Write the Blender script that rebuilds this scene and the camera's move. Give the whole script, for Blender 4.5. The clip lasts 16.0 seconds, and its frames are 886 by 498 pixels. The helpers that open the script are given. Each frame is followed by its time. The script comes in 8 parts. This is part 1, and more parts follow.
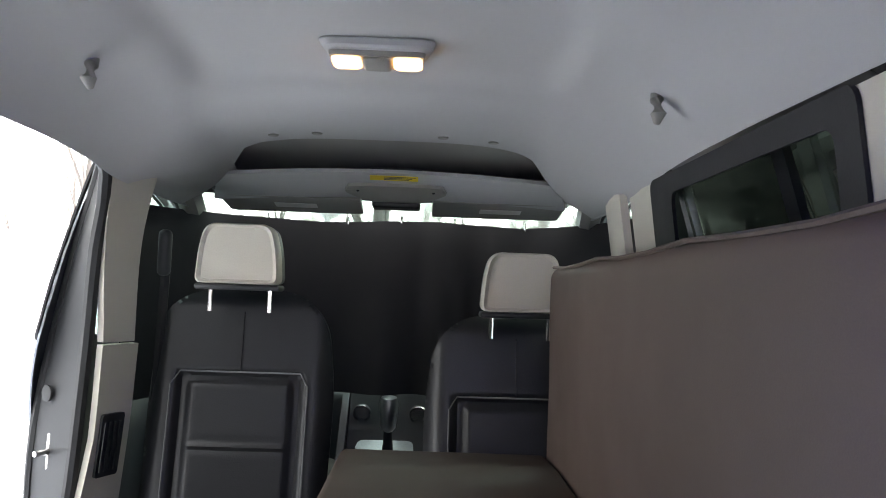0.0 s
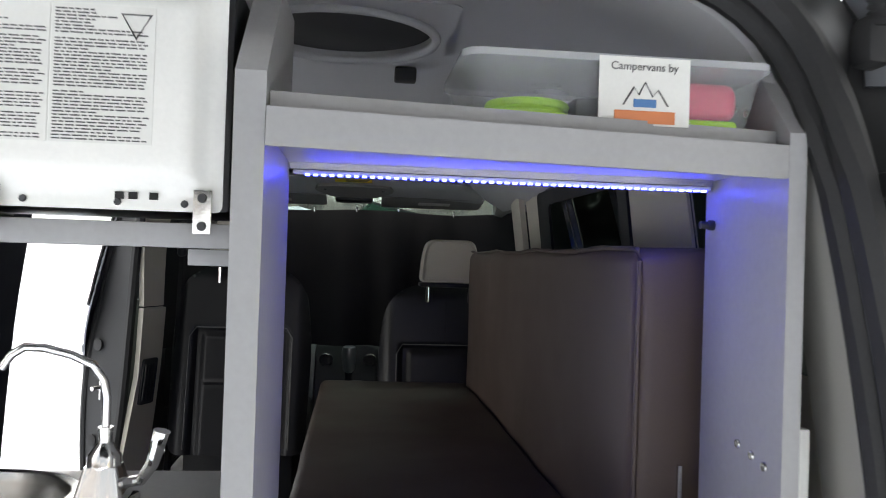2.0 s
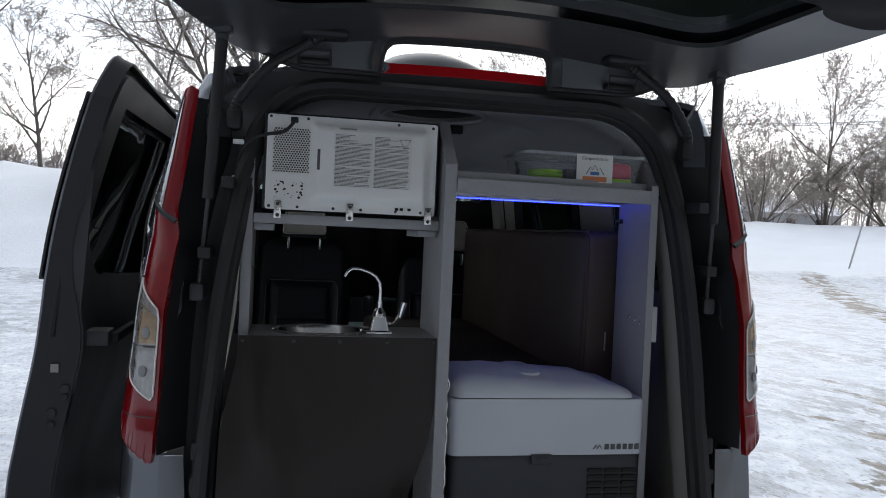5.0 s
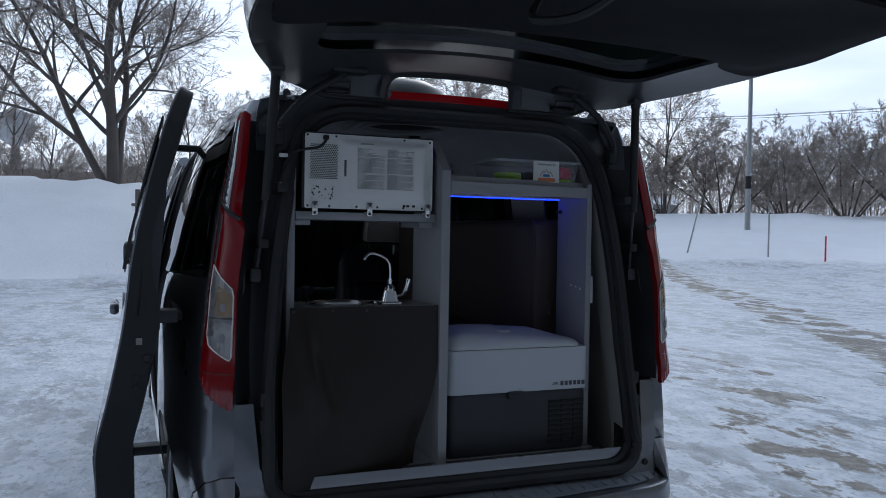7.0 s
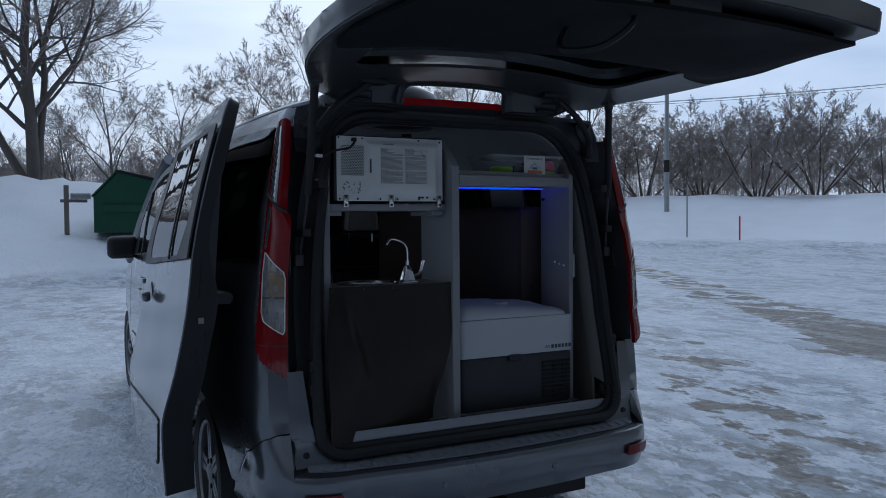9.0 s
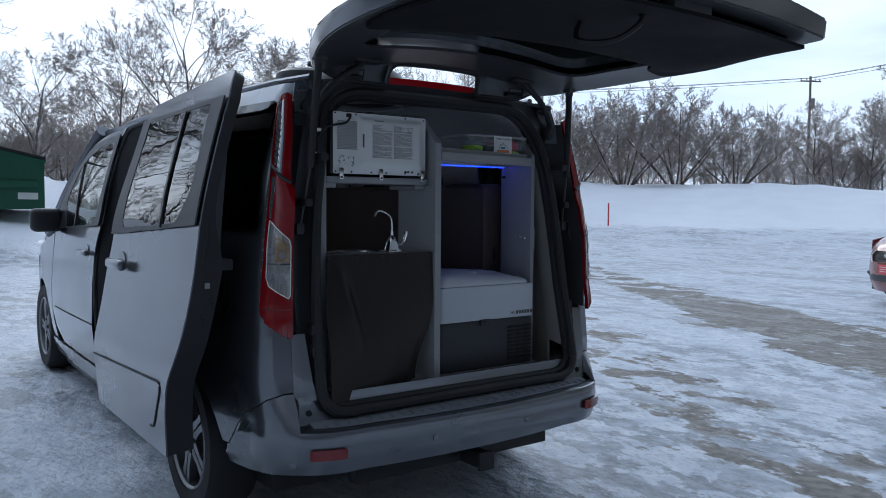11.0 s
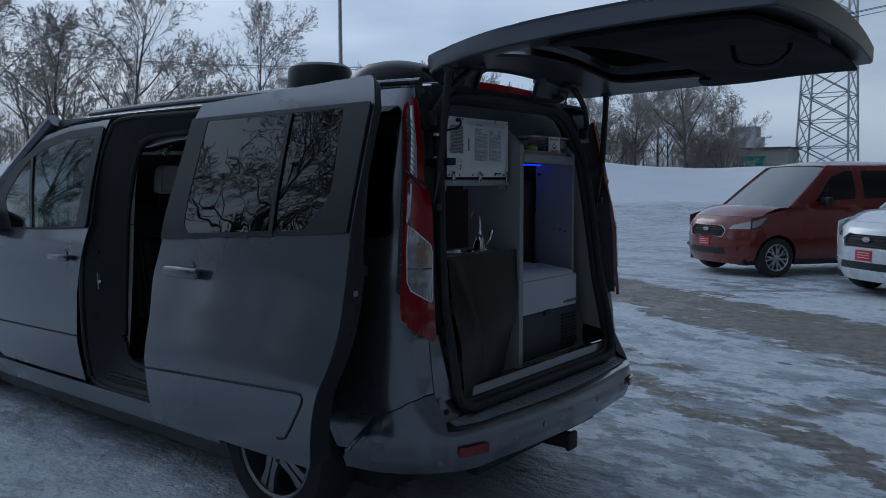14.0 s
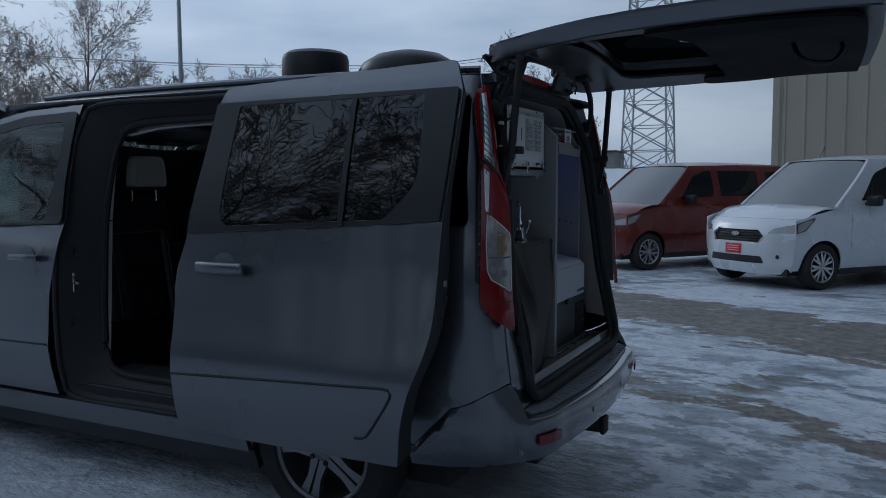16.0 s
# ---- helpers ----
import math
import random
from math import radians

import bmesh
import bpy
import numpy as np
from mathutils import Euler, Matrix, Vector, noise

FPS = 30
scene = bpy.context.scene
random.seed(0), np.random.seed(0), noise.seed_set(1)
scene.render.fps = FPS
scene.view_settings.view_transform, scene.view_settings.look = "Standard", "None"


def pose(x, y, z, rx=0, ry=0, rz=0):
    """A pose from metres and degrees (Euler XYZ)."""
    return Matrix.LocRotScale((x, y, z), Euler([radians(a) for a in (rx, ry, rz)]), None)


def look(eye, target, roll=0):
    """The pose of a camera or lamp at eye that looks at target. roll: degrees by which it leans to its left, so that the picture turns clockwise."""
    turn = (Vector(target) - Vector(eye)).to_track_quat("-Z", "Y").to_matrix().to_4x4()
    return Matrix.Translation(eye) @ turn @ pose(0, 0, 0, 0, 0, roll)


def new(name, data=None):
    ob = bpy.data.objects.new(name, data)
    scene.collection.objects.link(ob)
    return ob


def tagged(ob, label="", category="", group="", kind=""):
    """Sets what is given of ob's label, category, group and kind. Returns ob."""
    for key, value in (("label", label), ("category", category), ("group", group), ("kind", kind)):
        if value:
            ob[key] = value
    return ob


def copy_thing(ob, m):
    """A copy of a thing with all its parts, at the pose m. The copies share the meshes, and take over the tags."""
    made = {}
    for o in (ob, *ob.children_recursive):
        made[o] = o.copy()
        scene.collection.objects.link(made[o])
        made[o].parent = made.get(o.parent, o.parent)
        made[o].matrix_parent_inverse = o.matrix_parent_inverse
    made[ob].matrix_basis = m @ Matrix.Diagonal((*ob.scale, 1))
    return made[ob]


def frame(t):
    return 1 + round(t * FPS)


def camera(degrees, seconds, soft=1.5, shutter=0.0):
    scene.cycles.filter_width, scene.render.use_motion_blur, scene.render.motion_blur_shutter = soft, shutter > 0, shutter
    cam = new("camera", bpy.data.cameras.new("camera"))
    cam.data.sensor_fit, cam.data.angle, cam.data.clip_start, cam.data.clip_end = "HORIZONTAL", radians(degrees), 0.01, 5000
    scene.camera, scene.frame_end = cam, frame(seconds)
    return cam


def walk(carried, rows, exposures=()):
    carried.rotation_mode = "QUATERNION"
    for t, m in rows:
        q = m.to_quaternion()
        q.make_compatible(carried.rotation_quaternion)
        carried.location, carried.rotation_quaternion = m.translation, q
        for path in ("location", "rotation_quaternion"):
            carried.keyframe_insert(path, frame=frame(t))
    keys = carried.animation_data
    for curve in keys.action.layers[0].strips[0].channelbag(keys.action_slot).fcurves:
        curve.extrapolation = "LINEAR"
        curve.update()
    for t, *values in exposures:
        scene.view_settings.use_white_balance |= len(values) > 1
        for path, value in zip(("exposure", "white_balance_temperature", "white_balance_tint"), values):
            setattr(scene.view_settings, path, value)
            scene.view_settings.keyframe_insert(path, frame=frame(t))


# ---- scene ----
cam = camera(58.6, 16.0, soft=0.9, shutter=0.25)
METRES, EYE, TILT, LEAN, TURN = 6.09, 1.395, 0.0, 0.0, -1.3
SIDE = 0.12  # from the first eye to the van's middle line
ROWS = [
    (0.0, 0.0, 0.0, 0.0, -0.11, 3.29, -1.91),
    (0.5, 0.0018, -0.0196, 0.0023, -0.12, 3.11, -2.02),
    (1.0, -0.0027, -0.0474, 0.0033, -1.61, 2.49, -2.21),
    (1.5, -0.0112, -0.0833, 0.0082, -4.51, 0.9, -1.94),
    (2.0, -0.0103, -0.131, 0.0084, -4.93, 0.64, -1.82),
    (2.5, -0.018, -0.1732, 0.0086, -5.19, 0.31, -1.99),
    (3.0, -0.0384, -0.208, 0.0069, -6.64, 0.11, -2.15),
    (3.5, -0.0506, -0.2443, 0.0077, -7.69, -0.22, -2.2),
    (4.0, -0.0598, -0.2847, 0.0082, -7.94, -0.85, -2.16),
    (4.5, -0.074, -0.3101, 0.0082, -8.49, -1.07, -2.46),
    (7.0, -0.1817, -0.4081, 0.0024, -20.36, -1.11, -1.0),
    (7.5, -0.2094, -0.4271, 0.0023, -21.95, -1.16, -0.35),
    (8.0, -0.2313, -0.4471, 0.0039, -23.46, -1.6, 0.76),
    (8.5, -0.2428, -0.4524, 0.0031, -24.43, -1.87, 0.72),
    (11.0, -0.3367, -0.448, -0.0056, -35.01, -3.11, -0.44),
    (11.5, -0.3613, -0.4387, -0.0027, -38.17, -4.21, -0.89),
    (12.0, -0.3923, -0.4152, 0.0029, -42.88, -4.6, -0.41),
    (12.5, -0.4148, -0.3921, 0.0036, -43.69, -5.46, 0.48),
    (13.0, -0.4368, -0.3655, 0.0078, -45.01, -5.12, 0.71),
    (13.5, -0.4727, -0.3437, 0.0099, -48.24, -4.72, 0.5),
    (14.0, -0.5038, -0.3216, 0.0108, -50.57, -4.8, 0.2),
    (14.5, -0.5195, -0.2895, 0.0097, -53.68, -4.48, 0.12),
    (15.0, -0.5371, -0.2613, 0.0089, -57.28, -4.47, -0.02),
    (15.5, -0.5635, -0.2302, 0.0081, -59.85, -4.42, 0.2),
    (16.0, -0.578, -0.1993, 0.0031, -62.31, -4.71, 0.22),
]
EXPOSURES = [
    (0.0, 4.05, 7600, 10), (0.6, 3.98, 7600, 10), (1.0, 3.85, 7650, 10), (1.5, 3.35, 7650, 10), (2.0, 2.8, 7800, 10), (2.5, 2.1, 7600, 10),
    (3.0, 1.65, 7600, 10), (3.5, 1.25, 7300, 10), (4.5, 0.8, 7000, 10), (7.0, -0.18, 5950, 9), (8.5, -0.70, 5550, 8), (11.0, -0.04, 5800, 8),
    (12.0, -0.08, 5700, 8), (12.6, -0.28, 5600, 7), (13.5, -1.0, 5500, 6), (16.0, -1.08, 5550, 6),
]
walk(cam, [(t, pose(SIDE, 0, EYE, TILT, LEAN, TURN) @ pose(METRES * x, METRES * y, METRES * z, 90 + pitch, roll, yaw)) for t, x, y, z, yaw, pitch, roll in ROWS], EXPOSURES)


# ---- world and light ----
world = bpy.data.worlds.new("overcast")
scene.world = world
world.use_nodes = True
wn, wl = world.node_tree.nodes, world.node_tree.links
sky = wn.new("ShaderNodeTexSky")
sky.sky_type, sky.sun_disc = "NISHITA", False
sky.sun_elevation, sky.sun_rotation = radians(32), radians(25)
sky.dust_density, sky.air_density = 3.0, 1.2
wtc = wn.new("ShaderNodeTexCoord")
wmap = wn.new("ShaderNodeMapping")
wmap.inputs["Scale"].default_value = (1.2, 1.2, 5.0)
wnoise = wn.new("ShaderNodeTexNoise")
wnoise.inputs["Scale"].default_value, wnoise.inputs["Detail"].default_value = 1.6, 6
wramp = wn.new("ShaderNodeValToRGB")
wramp.color_ramp.elements[0].position, wramp.color_ramp.elements[0].color = 0.35, (6.4, 7.6, 9.6, 1)
wramp.color_ramp.elements[1].position, wramp.color_ramp.elements[1].color = 0.68, (12.5, 13.2, 14.2, 1)
wmix = wn.new("ShaderNodeMix")
wmix.data_type = "RGBA"
wmix.inputs[0].default_value = 0.88
wl.new(wtc.outputs["Generated"], wmap.inputs["Vector"])
wl.new(wmap.outputs["Vector"], wnoise.inputs["Vector"])
wl.new(wnoise.outputs["Fac"], wramp.inputs["Fac"])
wl.new(sky.outputs["Color"], wmix.inputs[6])
wl.new(wramp.outputs["Color"], wmix.inputs[7])
# the cloud is thinner and brighter round the hidden sun, duller on the far side
wdot = wn.new("ShaderNodeVectorMath")
wdot.operation = "DOT_PRODUCT"
wdot.inputs[1].default_value = (0.02, 0.94, 0.31)
wl.new(wtc.outputs["Generated"], wdot.inputs[0])
wrange = wn.new("ShaderNodeMapRange")
wrange.interpolation_type = "SMOOTHSTEP"
wrange.inputs["From Min"].default_value, wrange.inputs["From Max"].default_value = -0.75, 0.85
wrange.inputs["To Min"].default_value, wrange.inputs["To Max"].default_value = 0.20, 1.75
wl.new(wdot.outputs["Value"], wrange.inputs["Value"])
wscale = wn.new("ShaderNodeVectorMath")
wscale.operation = "SCALE"
wl.new(wmix.outputs[2], wscale.inputs[0])
wl.new(wrange.outputs[0], wscale.inputs["Scale"])
wl.new(wscale.outputs[0], wn["Background"].inputs["Color"])
wn["Background"].inputs["Strength"].default_value = 0.07
sun = new("sun", bpy.data.lights.new("sun", "SUN"))
sun.data.energy, sun.data.angle, sun.data.color = 0.5, radians(25), (1.0, 0.98, 0.95)
sun.matrix_world = look((0, 0, 30), (-9, -22, 20))


# ---- materials ----
def mat(name, base, rough=0.5, metal=0.0, grain=60.0, vary=0.12, bump=0.1, stain=3.0, coat=0.0, spec=0.5, bumpdist=0.002):
    """A surface with stains and grain of its own at two scales."""
    m = bpy.data.materials.new(name)
    m.use_nodes = True
    n, l = m.node_tree.nodes, m.node_tree.links
    p = n["Principled BSDF"]
    p.inputs["Metallic"].default_value = metal
    p.inputs["Coat Weight"].default_value, p.inputs["Coat Roughness"].default_value = coat, 0.06
    p.inputs["Specular IOR Level"].default_value = spec
    tc = n.new("ShaderNodeTexCoord")
    big, small = n.new("ShaderNodeTexNoise"), n.new("ShaderNodeTexNoise")
    big.inputs["Scale"].default_value, big.inputs["Detail"].default_value = stain, 4
    small.inputs["Scale"].default_value, small.inputs["Detail"].default_value = grain, 3
    l.new(tc.outputs["Object"], big.inputs["Vector"])
    l.new(tc.outputs["Object"], small.inputs["Vector"])
    add = n.new("ShaderNodeMath")
    l.new(big.outputs["Fac"], add.inputs[0])
    l.new(small.outputs["Fac"], add.inputs[1])
    mr = n.new("ShaderNodeMapRange")
    mr.inputs["From Min"].default_value, mr.inputs["From Max"].default_value = 0.6, 1.4
    mr.inputs["To Min"].default_value, mr.inputs["To Max"].default_value = 1 - vary, 1 + vary
    l.new(add.outputs[0], mr.inputs["Value"])
    mul = n.new("ShaderNodeVectorMath")
    mul.operation = "SCALE"
    mul.inputs[0].default_value = base[:3]
    l.new(mr.outputs[0], mul.inputs["Scale"])
    l.new(mul.outputs[0], p.inputs["Base Color"])
    rr = n.new("ShaderNodeMapRange")
    rr.inputs["From Min"].default_value, rr.inputs["From Max"].default_value = 0.3, 0.7
    rr.inputs["To Min"].default_value, rr.inputs["To Max"].default_value = max(0.02, rough * 0.85), min(1, rough * 1.15)
    l.new(big.outputs["Fac"], rr.inputs["Value"])
    l.new(rr.outputs[0], p.inputs["Roughness"])
    if bump:
        b = n.new("ShaderNodeBump")
        b.inputs["Strength"].default_value, b.inputs["Distance"].default_value = bump, bumpdist
        l.new(small.outputs["Fac"], b.inputs["Height"])
        l.new(b.outputs[0], p.inputs["Normal"])
    return m


def glass_mat(name, tint, rough=0.02, gloss=0.045, ripple=0.0):
    m = bpy.data.materials.new(name)
    m.use_nodes = True
    n, l = m.node_tree.nodes, m.node_tree.links
    n.remove(n["Principled BSDF"])
    tr, gl, mx, fr = n.new("ShaderNodeBsdfTransparent"), n.new("ShaderNodeBsdfGlossy"), n.new("ShaderNodeMixShader"), n.new("ShaderNodeLayerWeight")
    pw, mp = n.new("ShaderNodeMath"), n.new("ShaderNodeMapRange")
    pw.operation, pw.inputs[1].default_value = "POWER", 4.0
    mp.inputs["To Min"].default_value, mp.inputs["To Max"].default_value = gloss, 1.0
    tr.inputs["Color"].default_value = (*tint, 1)
    gl.inputs["Roughness"].default_value = rough
    l.new(fr.outputs["Facing"], pw.inputs[0])
    l.new(pw.outputs[0], mp.inputs["Value"])
    l.new(mp.outputs[0], mx.inputs[0])
    if ripple:
        tc, nz, bp = n.new("ShaderNodeTexCoord"), n.new("ShaderNodeTexNoise"), n.new("ShaderNodeBump")
        nz.inputs["Scale"].default_value, nz.inputs["Detail"].default_value = 7.0, 1
        bp.inputs["Strength"].default_value, bp.inputs["Distance"].default_value = 1.0, ripple
        l.new(tc.outputs["Object"], nz.inputs["Vector"])
        l.new(nz.outputs["Fac"], bp.inputs["Height"])
        l.new(bp.outputs[0], gl.inputs["Normal"])
    l.new(tr.outputs[0], mx.inputs[1])
    l.new(gl.outputs[0], mx.inputs[2])
    l.new(mx.outputs[0], n["Material Output"].inputs["Surface"])
    return m


def glow(name, colour, strength):
    m = bpy.data.materials.new(name)
    m.use_nodes = True
    p = m.node_tree.nodes["Principled BSDF"]
    p.inputs["Base Color"].default_value = (*colour, 1)
    p.inputs["Emission Color"].default_value, p.inputs["Emission Strength"].default_value = (*colour, 1), strength
    return m


# body-grey paint of door edges and opening, its shade put into the colour
SHADED_EDGE_PAINT = mat("shaded_grey_edge_paint", (0.028, 0.0285, 0.030), 0.5, 0.0, 300, 0.1, 0.03, 2, spec=0.25)
CUSHION = mat("brown_leatherette", (0.088, 0.064, 0.053), 0.5, 0, 420, 0.06, 0.1, 3, spec=0.25)
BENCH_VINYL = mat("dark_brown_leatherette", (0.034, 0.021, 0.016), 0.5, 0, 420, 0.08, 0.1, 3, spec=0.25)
SILL_PLASTIC = mat("dark_sill_plastic", (0.075, 0.071, 0.066), 0.55, 0, 400, 0.1, 0.15, 3)
PAINT = mat("grey_metallic_paint", (0.148, 0.157, 0.174), 0.30, 0.85, 900, 0.05, 0.012, 1.5, coat=1.0)
BLACK_TRIM = mat("black_trim", (0.016, 0.017, 0.019), 0.4, 0, 300, 0.2, 0.05, 3)
RUBBER = mat("black_rubber", (0.013, 0.013, 0.014), 0.65, 0, 200, 0.25, 0.15, 4)
HATCH_LINING = mat("black_hatch_lining", (0.012, 0.012, 0.013), 0.85, 0, 300, 0.2, 0.2, 3, spec=0.15)
GREY_TRIM = mat("grey_interior_plastic", (0.27, 0.262, 0.245), 0.6, 0, 500, 0.06, 0.12, 2)
LINER = mat("grey_headliner_cloth", (0.42, 0.42, 0.425), 0.92, 0, 700, 0.05, 0.3, 2.5)
BEIGE_TRIM = mat("beige_interior_plastic", (0.52, 0.49, 0.42), 0.55, 0, 500, 0.05, 0.1, 2)
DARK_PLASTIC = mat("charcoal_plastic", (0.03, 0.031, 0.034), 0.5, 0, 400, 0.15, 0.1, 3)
LEATHER = mat("black_leather", (0.013, 0.0133, 0.0155), 0.40, 0, 260, 0.12, 0.25, 4)
BEIGE_LEATHER = mat("beige_leather", (0.50, 0.47, 0.40), 0.5, 0, 260, 0.06, 0.2, 4)
VINYL = mat("brown_vinyl", (0.020, 0.015, 0.0125), 0.42, 0, 180, 0.16, 0.25, 2.2, spec=0.3)
CURTAIN = mat("dark_curtain_cloth", (0.020, 0.018, 0.020), 0.9, 0, 500, 0.2, 0.3, 3)
BOARD = mat("grey_laminate_board", (0.285, 0.285, 0.29), 0.4, 0, 120, 0.06, 0.05, 2)
WHITE_METAL = mat("white_enamel_steel", (0.72, 0.72, 0.69), 0.35, 0.1, 200, 0.04, 0.03, 5)
STEEL = mat("brushed_steel", (0.62, 0.61, 0.59), 0.25, 1.0, 300, 0.08, 0.06, 4)
CHROME = mat("chrome", (0.8, 0.8, 0.8), 0.08, 1.0, 100, 0.03, 0.0, 4)
COOLER_GREY = mat("light_grey_plastic", (0.52, 0.54, 0.57), 0.5, 0, 500, 0.05, 0.12, 3)
COOLER_DARK = mat("dark_grey_plastic", (0.026, 0.028, 0.032), 0.5, 0, 500, 0.1, 0.12, 3)
# body grey with the shade of the tail recess mixed into its colour
SHADED_JAMB_PAINT = mat("shaded_grey_jamb_paint", (0.060, 0.062, 0.065), 0.4, 0.3, 300, 0.1, 0.05, 2.5)
RED_LENS = mat("red_lens", (0.19, 0.003, 0.006), 0.12, 0, 90, 0.15, 0.08, 4, coat=0.5)
BRAKE_RED = mat("brake_light_lens", (0.45, 0.006, 0.010), 0.15, 0, 90, 0.1, 0.05, 4, coat=0.6)
CLEAR_LENS = mat("clear_ribbed_lens", (0.34, 0.33, 0.32), 0.15, 0.5, 60, 0.25, 0.4, 6, coat=0.8)
ALLOY = mat("silver_alloy", (0.55, 0.55, 0.56), 0.3, 0.9, 200, 0.08, 0.05, 6)
DARK_ALLOY = mat("dull_grey_alloy", (0.26, 0.26, 0.27), 0.4, 0.8, 120, 0.15, 0.08, 6)
TYRE = mat("tyre_rubber", (0.022, 0.022, 0.023), 0.8, 0, 120, 0.3, 0.4, 5)
TINT = glass_mat("privacy_glass", (0.05, 0.06, 0.057), 0.01, 0.075, 0.0005)
CLEAR = glass_mat("window_glass", (0.50, 0.57, 0.55))
SNOW = mat("snow", (0.80, 0.83, 0.88), 0.75, 0, 14, 0.06, 0.5, 0.6, bumpdist=0.03)
BARK = mat("grey_bark", (0.14, 0.122, 0.11), 0.9, 0, 30, 0.3, 0.6, 2, bumpdist=0.01)
# twig brown lightened for frost, with distance haze put into the colour
HAZY_TWIG = mat("hazy_bare_twigs", (0.36, 0.315, 0.285), 0.9, 0, 30, 0.35, 0.0, 0.4)
LED = glow("blue_led", (0.010, 0.022, 1.0), 12)
# body grey darkened to carry the shade under the raised tailgate
SHADED_INNER_PAINT = mat("shaded_grey_inner_paint", (0.060, 0.062, 0.065), 0.35, 0.3, 300, 0.1, 0.05, 2.5)


# ---- builders ----
def whole(ob):
    """The pose of an object in the world."""
    return ob.matrix_basis if ob.parent is None else whole(ob.parent) @ ob.matrix_parent_inverse @ ob.matrix_basis


def finish(me, angle=35):
    me.shade_smooth()
    me.set_sharp_from_angle(angle=radians(angle))


def part(name, bm, material, parent=None, label="", angle=35, thick=0.0, bevel=0.0):
    """Links a bmesh as one mesh object, under a thing or a part."""
    me = bpy.data.meshes.new(name)
    bmesh.ops.recalc_face_normals(bm, faces=bm.faces[:])
    bm.to_mesh(me)
    bm.free()
    for m in material if isinstance(material, (list, tuple)) else [material]:
        me.materials.append(m)
    finish(me, angle)
    ob = new(name, me)
    if parent:
        ob.parent = parent
        ob.matrix_parent_inverse = whole(parent).inverted()
    if label:
        ob["label"] = label
    if thick:
        so = ob.modifiers.new("thickness", "SOLIDIFY")
        so.thickness, so.offset = thick, 0
        ed = ob.modifiers.new("sharp_edge", "EDGE_SPLIT")
        ed.split_angle = radians(max(angle, 40))
    if bevel:
        be = ob.modifiers.new("edge", "BEVEL")
        be.width, be.segments, be.limit_method = bevel, 2, "ANGLE"
    return ob


def thing(name, label, category, at=(0, 0, 0), group="", kind=""):
    ob = new(name)
    ob.empty_display_size = 0.1
    ob.matrix_basis = Matrix.Translation(at)
    return tagged(ob, label, category, group, kind)


def box(bm, lo, hi, bevel=0.0, seg=2, m=None):
    r = bmesh.ops.create_cube(bm, size=1.0)
    c = [(a + b) / 2 for a, b in zip(lo, hi)]
    s = [abs(b - a) for a, b in zip(lo, hi)]
    for v in r["verts"]:
        v.co = Vector((v.co.x * s[0] + c[0], v.co.y * s[1] + c[1], v.co.z * s[2] + c[2]))
    vs = r["verts"]
    if bevel:
        es = {e for v in vs for e in v.link_edges}
        out = bmesh.ops.bevel(bm, geom=list(es), offset=bevel, segments=seg, profile=0.5, affect="EDGES")
        vs = list({v for f in out["faces"] for v in f.verts} | {v for v in vs if v.is_valid})
    if m:
        bmesh.ops.transform(bm, matrix=m, verts=vs)
    return bm


def bbox(lo, hi, bevel=0.0, seg=2, m=None):
    return box(bmesh.new(), lo, hi, bevel, seg, m)


def tube(bm, pts, r, sides=8, closed=False):
    """A round bar along points; r is one radius or one for each point."""
    pts = [Vector(p) for p in pts]
    n = len(pts)
    rs = r if isinstance(r, (list, tuple)) else [r] * n
    rings = []
    for i, p in enumerate(pts):
        a = pts[(i - 1) % n] if (closed or i) else p
        b = pts[(i + 1) % n] if (closed or i < n - 1) else p
        d = (b - a).normalized()
        u = d.cross(Vector((0.13, 0.31, 0.94)))
        if u.length < 0.05:
            u = d.cross(Vector((1, 0, 0)))
        u.normalize()
        w = d.cross(u)
        rings.append([bm.verts.new(p + rs[i] * (math.cos(k * math.tau / sides) * u + math.sin(k * math.tau / sides) * w)) for k in range(sides)])
    for i in range(n if closed else n - 1):
        A, B = rings[i], rings[(i + 1) % n]
        for k in range(sides):
            bm.faces.new((A[k], A[(k + 1) % sides], B[(k + 1) % sides], B[k]))
    if not closed:
        bm.faces.new(rings[0])
        bm.faces.new(rings[-1])
    return bm


def lathe(bm, prof, sides=32, m=None, caps=True):
    """Turns (radius, height) points round z."""
    rings = []
    for r, z in prof:
        rings.append([bm.verts.new((r * math.cos(k * math.tau / sides), r * math.sin(k * math.tau / sides), z)) for k in range(sides)])
    for A, B in zip(rings, rings[1:]):
        for k in range(sides):
            bm.faces.new((A[k], A[(k + 1) % sides], B[(k + 1) % sides], B[k]))
    if caps:
        bm.faces.new(rings[0])
        bm.faces.new(rings[-1])
    if m:
        bmesh.ops.transform(bm, matrix=m, verts=[v for R in rings for v in R])
    return bm


def smooth_open(pts, n=5):
    """An open Catmull-Rom curve through the points."""
    q = [Vector(p) for p in pts]
    q = [2 * q[0] - q[1]] + q + [2 * q[-1] - q[-2]]
    out = []
    for i in range(1, len(q) - 2):
        p0, p1, p2, p3 = q[i - 1:i + 3]
        for s in range(n):
            t = s / n
            out.append(0.5 * (2 * p1 + (p2 - p0) * t + (2 * p0 - 5 * p1 + 4 * p2 - p3) * t * t + (3 * p1 - p0 - 3 * p2 + p3) * t ** 3))
    return out + [q[-2]]


